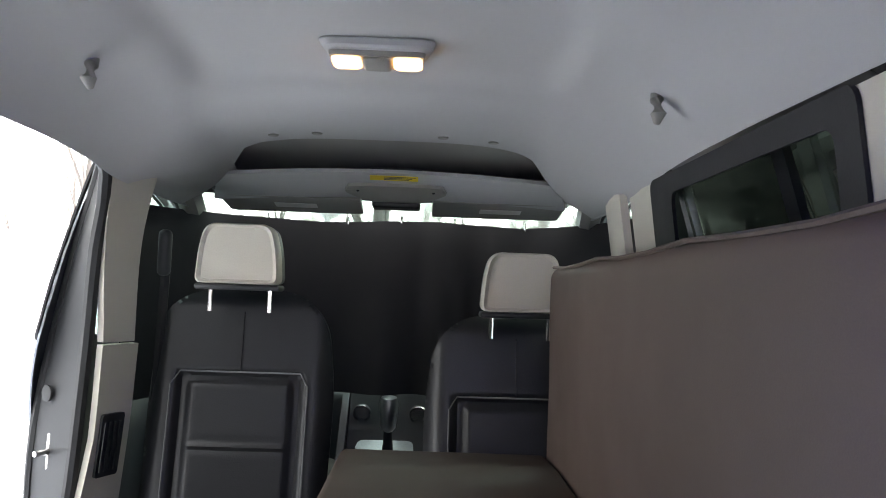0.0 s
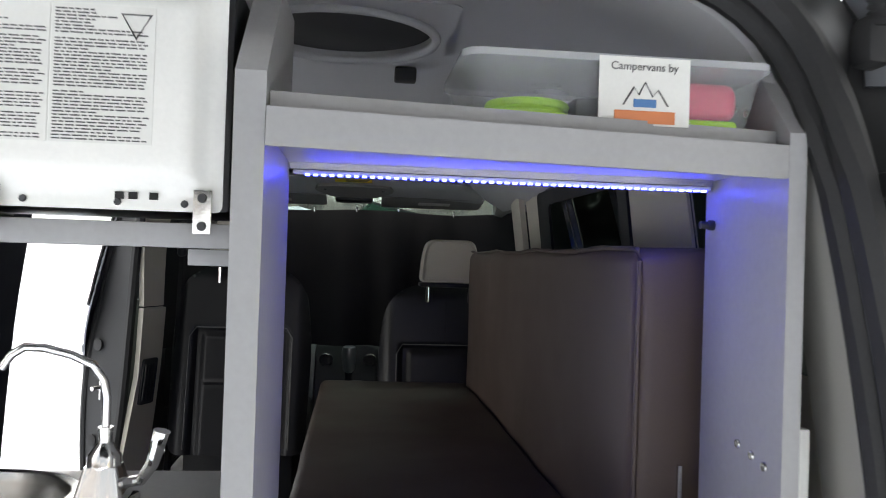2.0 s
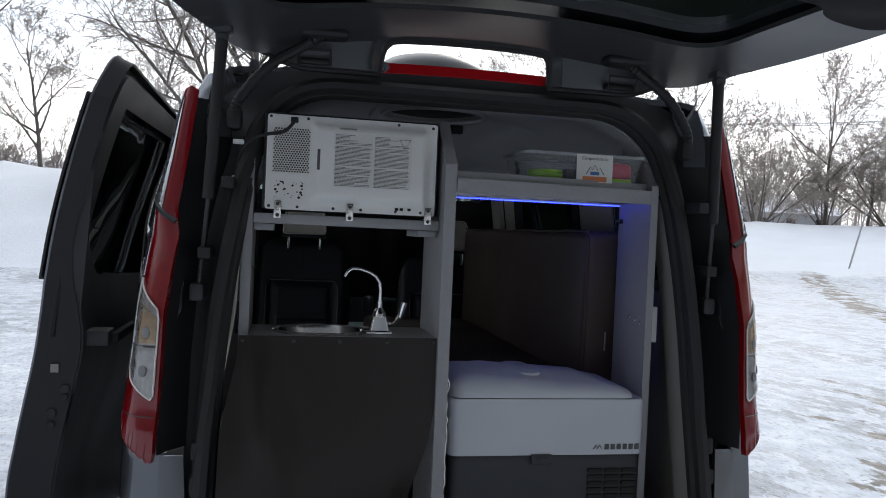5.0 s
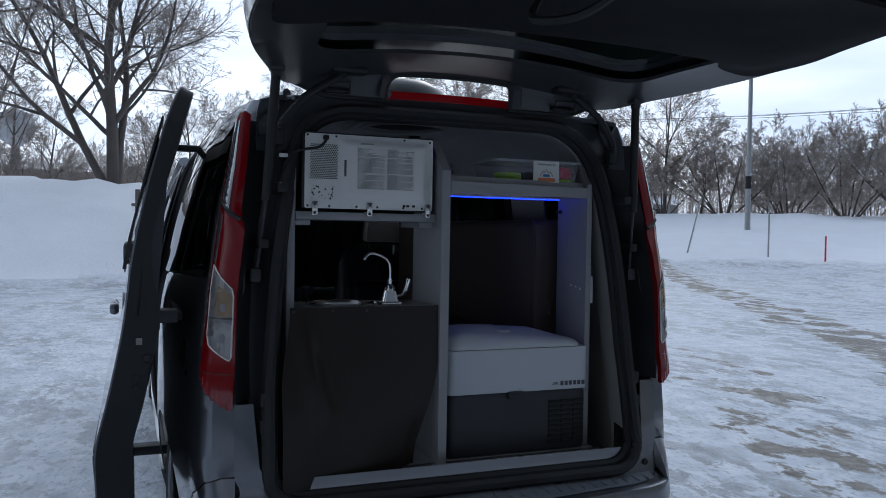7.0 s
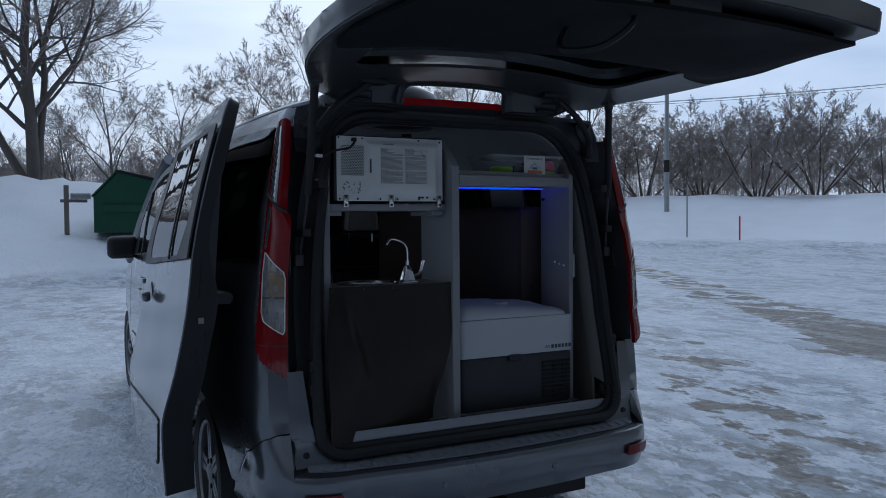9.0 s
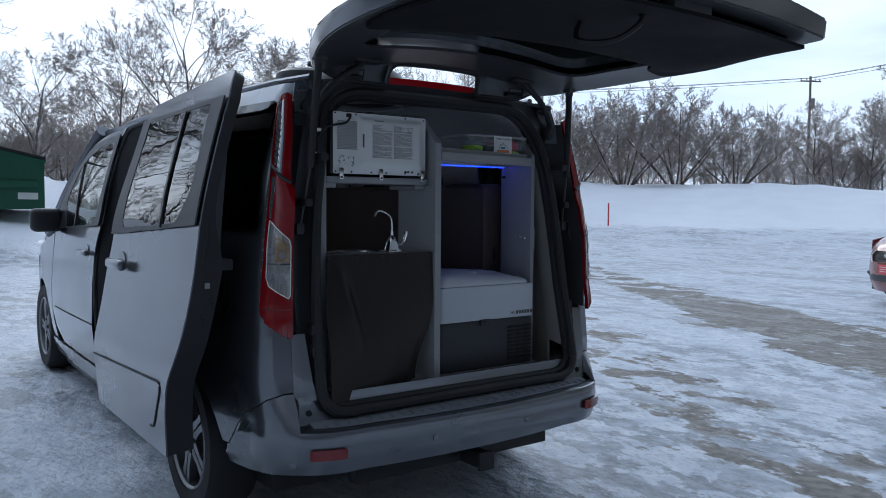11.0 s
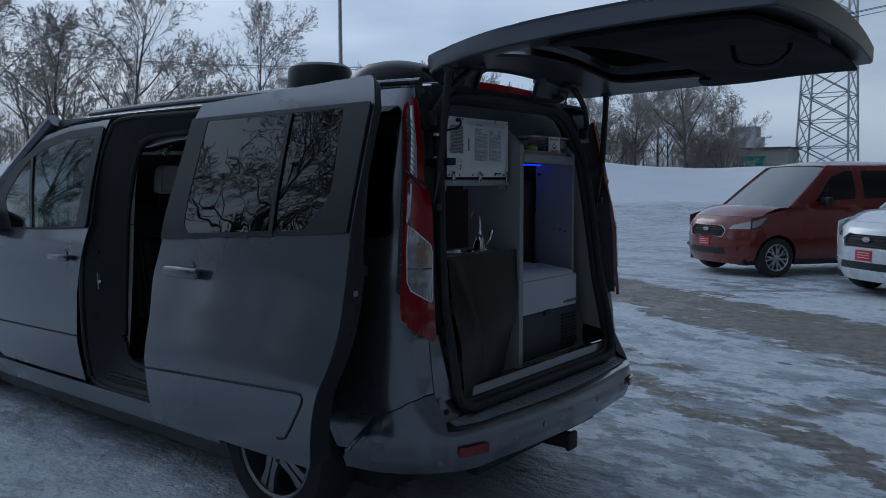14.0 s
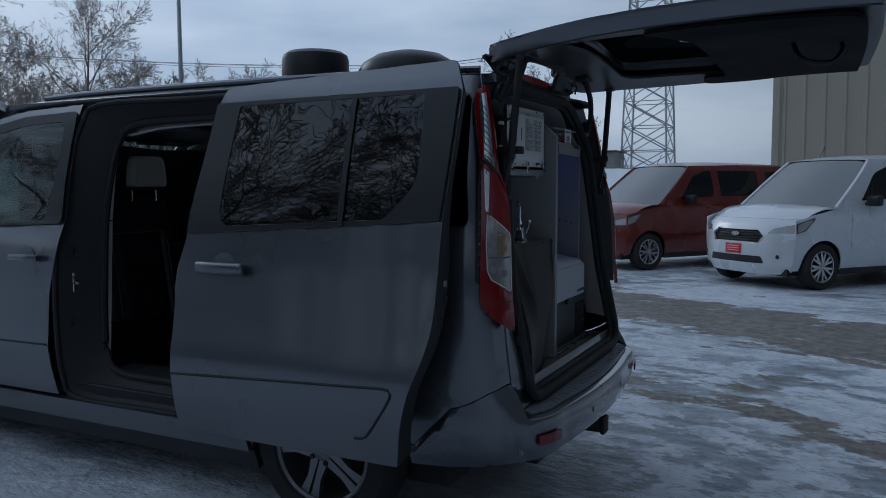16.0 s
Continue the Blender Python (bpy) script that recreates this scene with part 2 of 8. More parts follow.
def rounded(pts, r, n=5):
    """A closed outline with its corners rounded; r is one radius or one for each corner."""
    out, k = [], len(pts)
    for i in range(k):
        p, a, b = Vector(pts[i]), Vector(pts[i - 1]), Vector(pts[(i + 1) % k])
        rr = r[i] if isinstance(r, (list, tuple)) else r
        da, db = a - p, b - p
        q = min(rr, da.length * 0.49, db.length * 0.49)
        s, e = p + da.normalized() * q, p + db.normalized() * q
        for j in range(n + 1):
            t = j / n
            out.append(tuple((1 - t) ** 2 * s + 2 * t * (1 - t) * p + t * t * e))
    return out


def inside(p, poly):
    x, y = p
    c, j = False, len(poly) - 1
    for i in range(len(poly)):
        (xi, yi), (xj, yj) = poly[i], poly[j]
        if (yi > y) != (yj > y) and x < (xj - xi) * (y - yi) / (yj - yi) + xi:
            c = not c
        j = i
    return c


def resample(poly, step):
    out = []
    for a, b in zip(poly, poly[1:] + poly[:1]):
        k = max(1, int(math.dist(a, b) / step))
        out += [(a[0] + (b[0] - a[0]) * i / k, a[1] + (b[1] - a[1]) * i / k) for i in range(k)]
    return out


def cut_rows(loop, vs):
    """Adds points to a loop where it crosses the rows v = k * vs."""
    out = []
    for a, b in zip(loop, loop[1:] + loop[:1]):
        out.append(a)
        lo, hi = sorted((a[1], b[1]))
        ks = [k * vs for k in range(math.ceil(lo / vs + 1e-4), math.floor(hi / vs - 1e-4) + 1)]
        if b[1] < a[1]:
            ks.reverse()
        out += [(a[0] + (b[0] - a[0]) * (v - a[1]) / (b[1] - a[1]), v) for v in ks if min(abs(v - a[1]), abs(v - b[1])) > 0.12 * vs]
    return out


def sheet(outline, fn, holes=(), step=0.05, bm=None):
    """A curved sheet: a flat outline with holes, filled in even rows and laid on the surface fn(u, v)."""
    from mathutils.geometry import delaunay_2d_cdt
    bm = bm or bmesh.new()
    vs = min(step, 0.03)
    loops = [cut_rows(resample(list(lp), vs), vs) for lp in (outline, *holes)]
    pts, edges = [], []
    for lp in loops:
        o = len(pts)
        pts += lp
        edges += [(o + i, o + (i + 1) % len(lp)) for i in range(len(lp))]
    us, ws = [p[0] for p in loops[0]], [p[1] for p in loops[0]]
    cell = vs * 0.45
    near = set()
    for lp in loops:
        for x, y in resample(lp, vs * 0.2):
            i, j = math.floor(x / cell), math.floor(y / cell)
            near.update((i + di, j + dj) for di in (-1, 0, 1) for dj in (-1, 0, 1))
    for i in range(math.ceil(min(us) / step), math.floor(max(us) / step) + 1):
        for j in range(math.ceil(min(ws) / vs), math.floor(max(ws) / vs) + 1):
            q = (i * step, j * vs)
            if (math.floor(q[0] / cell), math.floor(q[1] / cell)) not in near and inside(q, loops[0]) and not any(inside(q, h) for h in loops[1:]):
                pts.append(q)
    vo, _, fo, *_ = delaunay_2d_cdt([Vector(p) for p in pts], edges, [], 0, 1e-5)
    bv = [bm.verts.new(fn(p.x, p.y)) for p in vo]
    for f in fo:
        c = sum((vo[i] for i in f), Vector((0, 0))) / len(f)
        if inside(c, loops[0]) and not any(inside(c, h) for h in loops[1:]):
            try:
                bm.faces.new([bv[i] for i in f])
            except ValueError:
                pass
    bmesh.ops.delete(bm, geom=[v for v in bv if not v.link_faces], context="VERTS")
    return bm


def prism(outline, fn0, fn1, bm=None):
    """A solid between two copies of one outline."""
    bm = bm or bmesh.new()
    A = [bm.verts.new(fn0(*p)) for p in outline]
    B = [bm.verts.new(fn1(*p)) for p in outline]
    n = len(outline)
    for i in range(n):
        bm.faces.new((A[i], A[(i + 1) % n], B[(i + 1) % n], B[i]))
    bm.faces.new(A)
    bm.faces.new(B)
    return bm


def lerp(table, x):
    return float(np.interp(x, [a for a, _ in table], [b for _, b in table]))


def dense(table, n=12):
    """A finer table along a smooth curve through the given one."""
    return [tuple(p) for p in smooth_open(table, n)]


def sm(a, b, x):
    t = min(1, max(0, (x - a) / (b - a)))
    return t * t * (3 - 2 * t)


# ---- ground ----
def land(x, y):
    """Height of the ground: a flat lot, ploughed banks and a low rise round it."""
    d = math.hypot(x - 2, y + 2)
    far = (3.0 + 0.5 * sm(0.25, 0.6, x / (abs(y) + 3.0)) - 0.8 * sm(1.3, 2.6, x / (abs(y) + 3.0)) * (x > 0)) * sm(34, 62, d) * (1 if x > -25 else 0.6)
    bank = 2.95 * math.exp(-((x + 10) / 18.0) ** 4) * sm(15.5, 29, y) + 0.35 * math.exp(-((x + 6) / 8.0) ** 4) * sm(16, 19, y) * (1 - sm(22, 30, y))
    lumps = 0.0
    if d > 9:
        lumps = 0.35 * sm(9, 30, d) * (noise.noise(Vector((x * 0.16, y * 0.16, 3))) + 0.4 * noise.noise(Vector((x * 0.5, y * 0.5, 7))))
        lumps += sm(0.3, 1.5, bank) * (0.38 * noise.noise(Vector((x * 0.8, y * 0.8, 1))) + 0.20 * noise.noise(Vector((x * 2.1, y * 2.1, 5))))
    rut = 0.012 * noise.noise(Vector((x * 1.3, y * 0.5, 0))) if d > 4 else 0.0
    slope = -0.014 * min(18.0, max(0.0, x - 1.5)) + 0.022 + 0.022 * max(-3.0, min(4.2, y - 0.7)) * sm(6.0, 3.0, x)
    return max(far, bank) + slope + lumps * sm(14, 26, d) + rut


def ice_mat():
    m = bpy.data.materials.new("packed_snow_and_ice")
    m.use_nodes = True
    n, l = m.node_tree.nodes, m.node_tree.links
    p = n["Principled BSDF"]
    tc = n.new("ShaderNodeTexCoord")

    def tex(scale, vec=(1, 1, 1), rot=0.0, detail=6, rough=0.5):
        mp, t = n.new("ShaderNodeMapping"), n.new("ShaderNodeTexNoise")
        mp.inputs["Scale"].default_value, mp.inputs["Rotation"].default_value = vec, (0, 0, rot)
        t.inputs["Scale"].default_value, t.inputs["Detail"].default_value, t.inputs["Roughness"].default_value = scale, detail, rough
        l.new(tc.outputs["Object"], mp.inputs["Vector"])
        l.new(mp.outputs[0], t.inputs["Vector"])
        return t.outputs["Fac"]

    def ramp(v, a, b, ca=(0, 0, 0, 1), cb=(1, 1, 1, 1)):
        r = n.new("ShaderNodeValToRGB")
        r.color_ramp.elements[0].position, r.color_ramp.elements[0].color = a, ca
        r.color_ramp.elements[1].position, r.color_ramp.elements[1].color = b, cb
        l.new(v, r.inputs[0])
        return r.outputs["Color"]

    def mix(f, a, b, how="MIX"):
        x = n.new("ShaderNodeMix")
        x.data_type, x.blend_type = "RGBA", how
        for s, v in ((0, f), (6, a), (7, b)):
            if isinstance(v, (float, tuple)):
                x.inputs[s].default_value = v
            else:
                l.new(v, x.inputs[s])
        return x.outputs[2]

    WAY = radians(-32)
    snow = ramp(tex(5.0, (1, 1, 1), 0, 12, 0.62), 0.34, 0.64, (0.52, 0.57, 0.64, 1), (0.74, 0.77, 0.82, 1))
    crust = ramp(tex(2.6, (1.25, 0.85, 1), WAY, 14, 0.70), 0.488, 0.522)
    glaze = ramp(tex(0.5, (1.3, 0.7, 1), WAY, 10), 0.42, 0.56)
    icec = ramp(tex(9.0, (1.3, 0.8, 1), WAY, 13, 0.65), 0.38, 0.64, (0.19, 0.215, 0.25, 1), (0.40, 0.445, 0.51, 1))
    icy = n.new("ShaderNodeMath"); icy.operation = "MULTIPLY"
    l.new(crust, icy.inputs[0]); l.new(glaze, icy.inputs[1])
    glaze = icy.outputs[0]
    snow = mix(glaze, snow, icec)
    sep = n.new("ShaderNodeSeparateXYZ")
    l.new(tc.outputs["Object"], sep.inputs[0])
    # bare wet gravel shows in a long worn strip beside the van, and in scattered spots
    def strip(centre, inner, outer, most, least):
        k = n.new("ShaderNodeMath"); k.operation = "MULTIPLY_ADD"
        k.inputs[1].default_value, k.inputs[2].default_value = -0.6, -centre
        l.new(sep.outputs["Y"], k.inputs[0])
        s = n.new("ShaderNodeMath"); s.operation = "ADD"
        l.new(sep.outputs["X"], s.inputs[0]); l.new(k.outputs[0], s.inputs[1])
        ab = n.new("ShaderNodeMath"); ab.operation = "ABSOLUTE"; l.new(s.outputs[0], ab.inputs[0])
        f = n.new("ShaderNodeMapRange")
        f.inputs["From Min"].default_value, f.inputs["From Max"].default_value = inner, outer
        f.inputs["To Min"].default_value, f.inputs["To Max"].default_value = most, least
        l.new(ab.outputs[0], f.inputs["Value"])
        return f.outputs[0]

    far = n.new("ShaderNodeMapRange")
    far.inputs["From Min"].default_value, far.inputs["From Max"].default_value = 3.0, 8.0
    far.inputs["To Min"].default_value, far.inputs["To Max"].default_value = 0.0, -0.14
    l.new(sep.outputs["Y"], far.inputs["Value"])
    fall = n.new("ShaderNodeMath"); fall.operation = "MAXIMUM"
    l.new(strip(5.5, 0.55, 1.55, 0.27, -0.06), fall.inputs[0]); l.new(strip(2.3, 0.2, 1.3, 0.10, -0.06), fall.inputs[1])
    both = n.new("ShaderNodeMath"); both.operation = "ADD"
    l.new(fall.outputs[0], both.inputs[0]); l.new(far.outputs[0], both.inputs[1])
    fall = both
    wear = n.new("ShaderNodeMath"); wear.operation = "ADD"
    l.new(tex(1.5, (1.2, 0.8, 1), WAY, 14, 0.66), wear.inputs[0]); l.new(fall.outputs[0], wear.inputs[1])
    bare = ramp(wear.outputs[0], 0.602, 0.635)
    gravel = ramp(tex(14, detail=12), 0.35, 0.7, (0.13, 0.118, 0.100, 1), (0.27, 0.245, 0.21, 1))
    fine = ramp(tex(24, (1.2, 0.8, 1), WAY, 10), 0.54, 0.66)
    col = mix(bare, snow, gravel)
    col = mix(fine, col, mix(0.42, col, (0.22, 0.215, 0.21, 1.0)))
    high = n.new("ShaderNodeMath"); high.operation = "MULTIPLY_ADD"
    high.inputs[1].default_value = 0.5
    l.new(tex(1.1, detail=8), high.inputs[0]); l.new(sep.outputs["Z"], high.inputs[2])
    # cleaner snow on the ploughed edge of the lot
    col = mix(ramp(high.outputs[0], 0.42, 0.66), col, (0.80, 0.83, 0.88, 1.0))
    l.new(col, p.inputs["Base Color"])
    l.new(ramp(glaze, 0.0, 1.0, (0.62, 0.62, 0.62, 1), (0.28, 0.28, 0.28, 1)), p.inputs["Roughness"])
    b = n.new("ShaderNodeBump")
    b.inputs["Strength"].default_value, b.inputs["Distance"].default_value = 0.9, 0.06
    l.new(tex(6, (1.3, 0.8, 1), WAY, 14, 0.62), b.inputs["Height"])
    l.new(b.outputs[0], p.inputs["Normal"])
    return m


def ground_sheet():
    def ticks(lim, fine):
        a, out = 0.0, [0.0]
        while a < lim:
            a += max(fine, a * 0.07)
            out.append(a)
        return [-v for v in reversed(out[1:])] + out
    xs, ys = ticks(900, 0.7), ticks(900, 0.7)
    verts = [(x, y, land(x, y)) for y in ys for x in xs]
    n = len(xs)
    faces = [(j * n + i, j * n + i + 1, (j + 1) * n + i + 1, (j + 1) * n + i) for j in range(len(ys) - 1) for i in range(n - 1)]
    me = bpy.data.meshes.new("ground")
    me.from_pydata(verts, [], faces)
    me.materials.append(ICE)
    me.materials.append(SNOW)
    for p in me.polygons:
        c = p.center
        p.material_index = 1 if c.z > 0.45 or math.hypot(c.x, c.y) > 45 else 0
    me.shade_smooth()
    return tagged(new("ground", me), "snow-covered gravel lot with ice and worn wet patches", "ground", kind="structure")


ICE = ice_mat()
ground_sheet()


# ---- the camper van: body ----
WIDTH = [(0.20, 0.83), (0.40, 0.895), (0.65, 0.925), (0.95, 0.924), (1.10, 0.917), (1.20, 0.90), (1.27, 0.882), (1.45, 0.845), (1.72, 0.768), (1.83, 0.715)]
WIDTH = dense(WIDTH)
REAR = [(0.30, -0.10), (0.60, -0.085), (0.90, -0.052), (1.25, -0.008), (1.46, 0.018), (1.75, 0.055), (1.90, 0.075)]
REAR = dense(REAR)
ROOF = [(0.0, 1.872), (0.5, 1.892), (1.2, 1.912), (2.0, 1.918), (2.5, 1.895), (2.8, 1.825)]
ROOF = dense(ROOF)
CORNER = 0.12
WHEEL_Y, BASE, WHEEL_R = 0.68, 3.10, 0.325
REAR_HUB, FRONT_HUB = 0.352, 0.42


def half(z, y):
    """Half the width of the body at a height and a place along it."""
    w = lerp(WIDTH, z)
    w *= 1 - (0.105 - 0.045 * sm(1.2, 1.5, z)) * max(0, (0.9 - y) / 0.9) ** 2 if y < 0.9 else 1
    if y > 2.4:
        w *= 1 - 0.045 * ((y - 2.4) / 1.8) ** 2
    if y > 4.0:
        w -= 0.45 * (y - 4.0) ** 2
    return w


def skin(u, z, out=0.0):
    """The van's left skin: u runs along y on the flank, round the rear corner and in along the back."""
    if u >= CORNER:
        return Vector((-half(z, u) - out, u, z))
    w, yr = half(z, CORNER), lerp(REAR, z)
    if u >= CORNER - 0.19:
        a = (CORNER - u) / 0.19 * math.pi / 2
        return Vector((-(w - 0.12 + (0.12 + out) * max(0.0, math.cos(a)) ** 0.8), CORNER - (CORNER - yr + out) * math.sin(a) ** 0.8, z))
    return Vector((-(w - 0.12) + (CORNER - 0.19 - u), yr - out, z))


def mirrored(fn, side):
    return (lambda u, z, *a: fn(u, z, *a)) if side < 0 else (lambda u, z, *a: Vector((-fn(u, z, *a).x, fn(u, z, *a).y, z)))


def arch(cy, r, a0, a1, n=14, cz=WHEEL_R):
    return [(cy + r * math.cos(radians(a0 + (a1 - a0) * i / n)), cz + r * math.sin(radians(a0 + (a1 - a0) * i / n))) for i in range(n + 1)]


van = thing("camper_van", "grey metallic camper van with raised tailgate and open sliding door", "van", (0, 1.8, 0))
OPEN_BACK, OPEN_FRONT = 0.97, 2.17
FRONT_Y = WHEEL_Y + BASE
NOSE_Y = 3.98  # front axle of the camper van

def roof_fn(s, y):
    w = half(1.83, max(y, CORNER)) * (1 if y > 0.3 else 1 - 0.10 * ((0.3 - y) / 0.3) ** 2)
    zr = lerp(ROOF, y)
    e = zr - 0.055 if y > 0 else zr - 0.055
    return Vector((s * w, y, min(1.83, zr - 0.02) + (zr - min(1.83, zr - 0.02)) * (1 - abs(s) ** 3.2)))


for side in (-1, 1):
    S = mirrored(skin, side)
    # rear quarter, with its wheel arch and a dark quarter glass
    arch_r = [p for p in arch(WHEEL_Y, 0.37, 178, 2, 14, REAR_HUB) if p[1] > 0.33]
    quarter = [(-0.066, 0.680), (-0.03, 0.678), (0.03, 0.655), (0.12, 0.585), (0.20, 0.505), (0.27, 0.43), (WHEEL_Y - 0.365, 0.43)] + [p for p in arch_r if p[1] > 0.44 or p[0] > WHEEL_Y] + [(OPEN_BACK + 0.06, 0.31), (OPEN_BACK + 0.06, 0.45), (OPEN_BACK, 0.55), (OPEN_BACK, 1.82), (0.03, 1.82), (0.0, 1.74), (-0.045, 1.45), (-0.06, 1.25), (-0.066, 0.90)]
    qwin = rounded([(0.16, 1.30), (0.84, 1.28), (0.84, 1.72), (0.14, 1.72)], 0.05)
    part("quarter_panel", sheet(quarter, S, [qwin], 0.045), PAINT, van, thick=0.006)
    part("quarter_window", sheet(rounded([(0.075, 1.26), (0.94, 1.245), (0.94, 1.76), (0.07, 1.75)], 0.03), lambda u, z: S(u, z, 0.016), (), 0.045), TINT, van, "dark tinted quarter glass", thick=0.004)
    # sill, front door, wing
    part("sill", sheet([(WHEEL_Y + 0.37, 0.295), (NOSE_Y - 0.39, 0.295), (NOSE_Y - 0.39, 0.398), (WHEEL_Y + 0.37, 0.398)], S, (), 0.06), PAINT, van, thick=0.03)
    part("under_sill", sheet([(WHEEL_Y + 0.37, 0.20), (NOSE_Y - 0.39, 0.20), (NOSE_Y - 0.39, 0.29), (WHEEL_Y + 0.37, 0.29)], lambda u, z: S(u, z, -0.03), (), 0.06), BLACK_TRIM, van, thick=0.03)
    part("side_sill_step", sheet([(OPEN_BACK, 0.40), (NOSE_Y - 0.45, 0.40), (NOSE_Y - 0.45, 0.46), (OPEN_BACK, 0.46)], lambda u, z: S(u, z, -0.04), (), 0.06), SHADED_EDGE_PAINT, van, thick=0.01)
    fd = [(2.195, 0.41), (3.20, 0.41), (3.42, 0.50), (3.50, 0.62), (3.49, 0.80), (3.40, 1.08), (3.42, 1.19), (3.36, 1.34), (3.09, 1.59), (2.86, 1.735), (2.54, 1.787), (2.15, 1.805), (2.127, 1.54), (2.11, 1.25), (2.15, 1.08), (2.196, 0.9), (2.212, 0.71), (2.226, 0.64), (2.212, 0.52)]
    fwin = rounded([(2.235, 1.240), (2.98, 1.207), (3.14, 1.37), (2.96, 1.575), (2.77, 1.658), (2.5, 1.712), (2.21, 1.72), (2.20, 1.45)], [0.03, 0.02, 0.06, 0.08, 0.08, 0.08, 0.03, 0.1])
    part("front_door", sheet(fd, S, [fwin], 0.05), PAINT, van, thick=0.006)
    part("front_door_trim", sheet(rounded([(2.12, 1.235), (3.36, 1.185), (3.33, 1.34), (3.07, 1.575), (2.83, 1.70), (2.52, 1.755), (2.145, 1.77)], 0.03), lambda u, z: S(u, z, 0.015), [fwin], 0.045), BLACK_TRIM, van, "black window surround", thick=0.006)
    part("front_door_glass", sheet(fwin, lambda u, z: S(u, z, 0.014), (), 0.045), CLEAR, van, "clear door glass", thick=0.004)
    part("quarter_light_bar", sheet([(2.70, 1.215), (2.73, 1.215), (2.885, 1.62), (2.855, 1.62)], lambda u, z: S(u, z, 0.020), (), 0.045), BLACK_TRIM, van, thick=0.008)
    part("front_door_groove", tube(bmesh.new(), [S(u, 0.640 + 0.012 * (3.3 - u), 0.004) for u in (2.235, 2.5, 2.8, 3.1, 3.36)], 0.005, 6), RUBBER, van, "dark panel groove")
    arch_f = [p for p in arch(NOSE_Y, 0.37, 178, 2, 14, FRONT_HUB) if p[1] > 0.42]
    wing = [(3.44, 0.41), (NOSE_Y - 0.37, 0.41)] + arch_f + [(NOSE_Y + 0.37, 0.34), (4.66, 0.34), (4.68, 0.66), (4.58, 0.86), (4.32, 0.97), (3.75, 1.10), (3.44, 1.15), (3.415, 1.08), (3.505, 0.80), (3.515, 0.62)]
    part("front_wing", sheet(wing, S, (), 0.05), PAINT, van, thick=0.006)
    # mirror and handles
    mir = part("door_mirror", bbox((side * 1.08, 3.22, 1.165), (side * 0.88, 3.33, 1.325), 0.04, 4), BLACK_TRIM, van, "black door mirror")
    part("mirror_glass", bbox((side * 0.8795, 3.245, 1.19), (side * 0.876, 3.305, 1.30)), CHROME, mir)
    part("mirror_arm", bbox((side * 0.90, 3.24, 1.165), (side * 0.82, 3.32, 1.215), 0.012), BLACK_TRIM, mir)
    hb = bbox((side * 0.962, 2.24, 1.052), (side * 0.935, 2.45, 1.087), 0.012)
    fh = part("front_door_handle", hb, PAINT, van)
    part("handle_cup", lathe(bmesh.new(), [(0.052, -0.004), (0.052, 0.008)], 24, Matrix.Translation((side * 0.917, 2.345, 1.07)) @ Matrix.Rotation(side * math.pi / 2, 4, "Y")), PAINT, fh)
    # window seal band at roof line
    rail = tube(bmesh.new(), [roof_fn(side * 0.87, 0.12 + i * 0.244) + Vector((0, 0, 0.012)) for i in range(11)], 0.014, 8)
    part("roof_rail", rail, PAINT, van)

# right sliding door, shut
S = mirrored(skin, 1)
rwin = rounded([(1.06, 1.28), (2.05, 1.27), (2.05, 1.72), (1.06, 1.73)], 0.06)
part("right_side_door", sheet([(OPEN_BACK + 0.01, 0.43), (2.16, 0.43), (2.16, 1.82), (OPEN_BACK + 0.01, 1.82)], S, [rwin], 0.06), PAINT, van, thick=0.02)
part("right_door_glass", sheet(rounded([(1.02, 1.25), (2.1, 1.24), (2.1, 1.755), (1.02, 1.755)], 0.06), lambda u, z: S(u, z, 0.016), (), 0.045), TINT, van, "dark tinted side glass", thick=0.004)


def roof_skin():
    ss = [-1 + 2 * i / 44 for i in range(45)]
    rows = []
    for k in range(61):
        f = k / 60
        row = []
        for s in ss:
            y0 = 0.118 - 0.088 * sm(0.78, 1.0, abs(s))
            row.append(roof_fn(s, y0 + (2.76 - y0) * f))
        lip = [row[0] + Vector((0.016, 0, -0.03)), row[-1] + Vector((-0.016, 0, -0.03))]
        rows.append([lip[0]] + row + [lip[1]])
    return [[p + Vector((0, 0, -0.016)) for p in rows[0]]] + rows


roof_rows = roof_skin()
bm = bmesh.new()
vs = [[bm.verts.new(p) for p in r] for r in roof_rows]
for A, B in zip(vs, vs[1:]):
    for i in range(len(A) - 1):
        bm.faces.new((A[i], A[i + 1], B[i + 1], B[i]))
part("roof", bm, PAINT, van)
for rx in (-0.36, 0.36):
    part("roof_rib", tube(bmesh.new(), [roof_fn(rx, 0.1 + 0.22 * i) + Vector((0, 0, 0.004)) for i in range(12)], 0.014, 6), PAINT, van)


def screen_fn(s, t, far=0.0):
    """The windscreen; far: how much further forward its foot stands."""
    y, z = 2.74 + 0.16 * far + t * (0.80 + 0.4 * far), 1.80 + 0.12 * far - t * (0.66 + 0.12 * far)
    return Vector((s * (half(min(z, 1.8), y) - 0.012), y + 0.16 * (1 - s * s) * (0.4 + t * 0.6), z + 0.02 * (1 - s * s)))


part("windscreen", sheet([(-1, 0), (1, 0), (1, 1), (-1, 1)], lambda s, t: screen_fn(s, t, 0.25), (), 0.12), CLEAR, van, "clear windscreen", thick=0.005)
for side in (-1, 1):
    part("windscreen_pillar", tube(bmesh.new(), [screen_fn(side, t / 5, 0.25) for t in range(6)], 0.045, 8), PAINT, van)


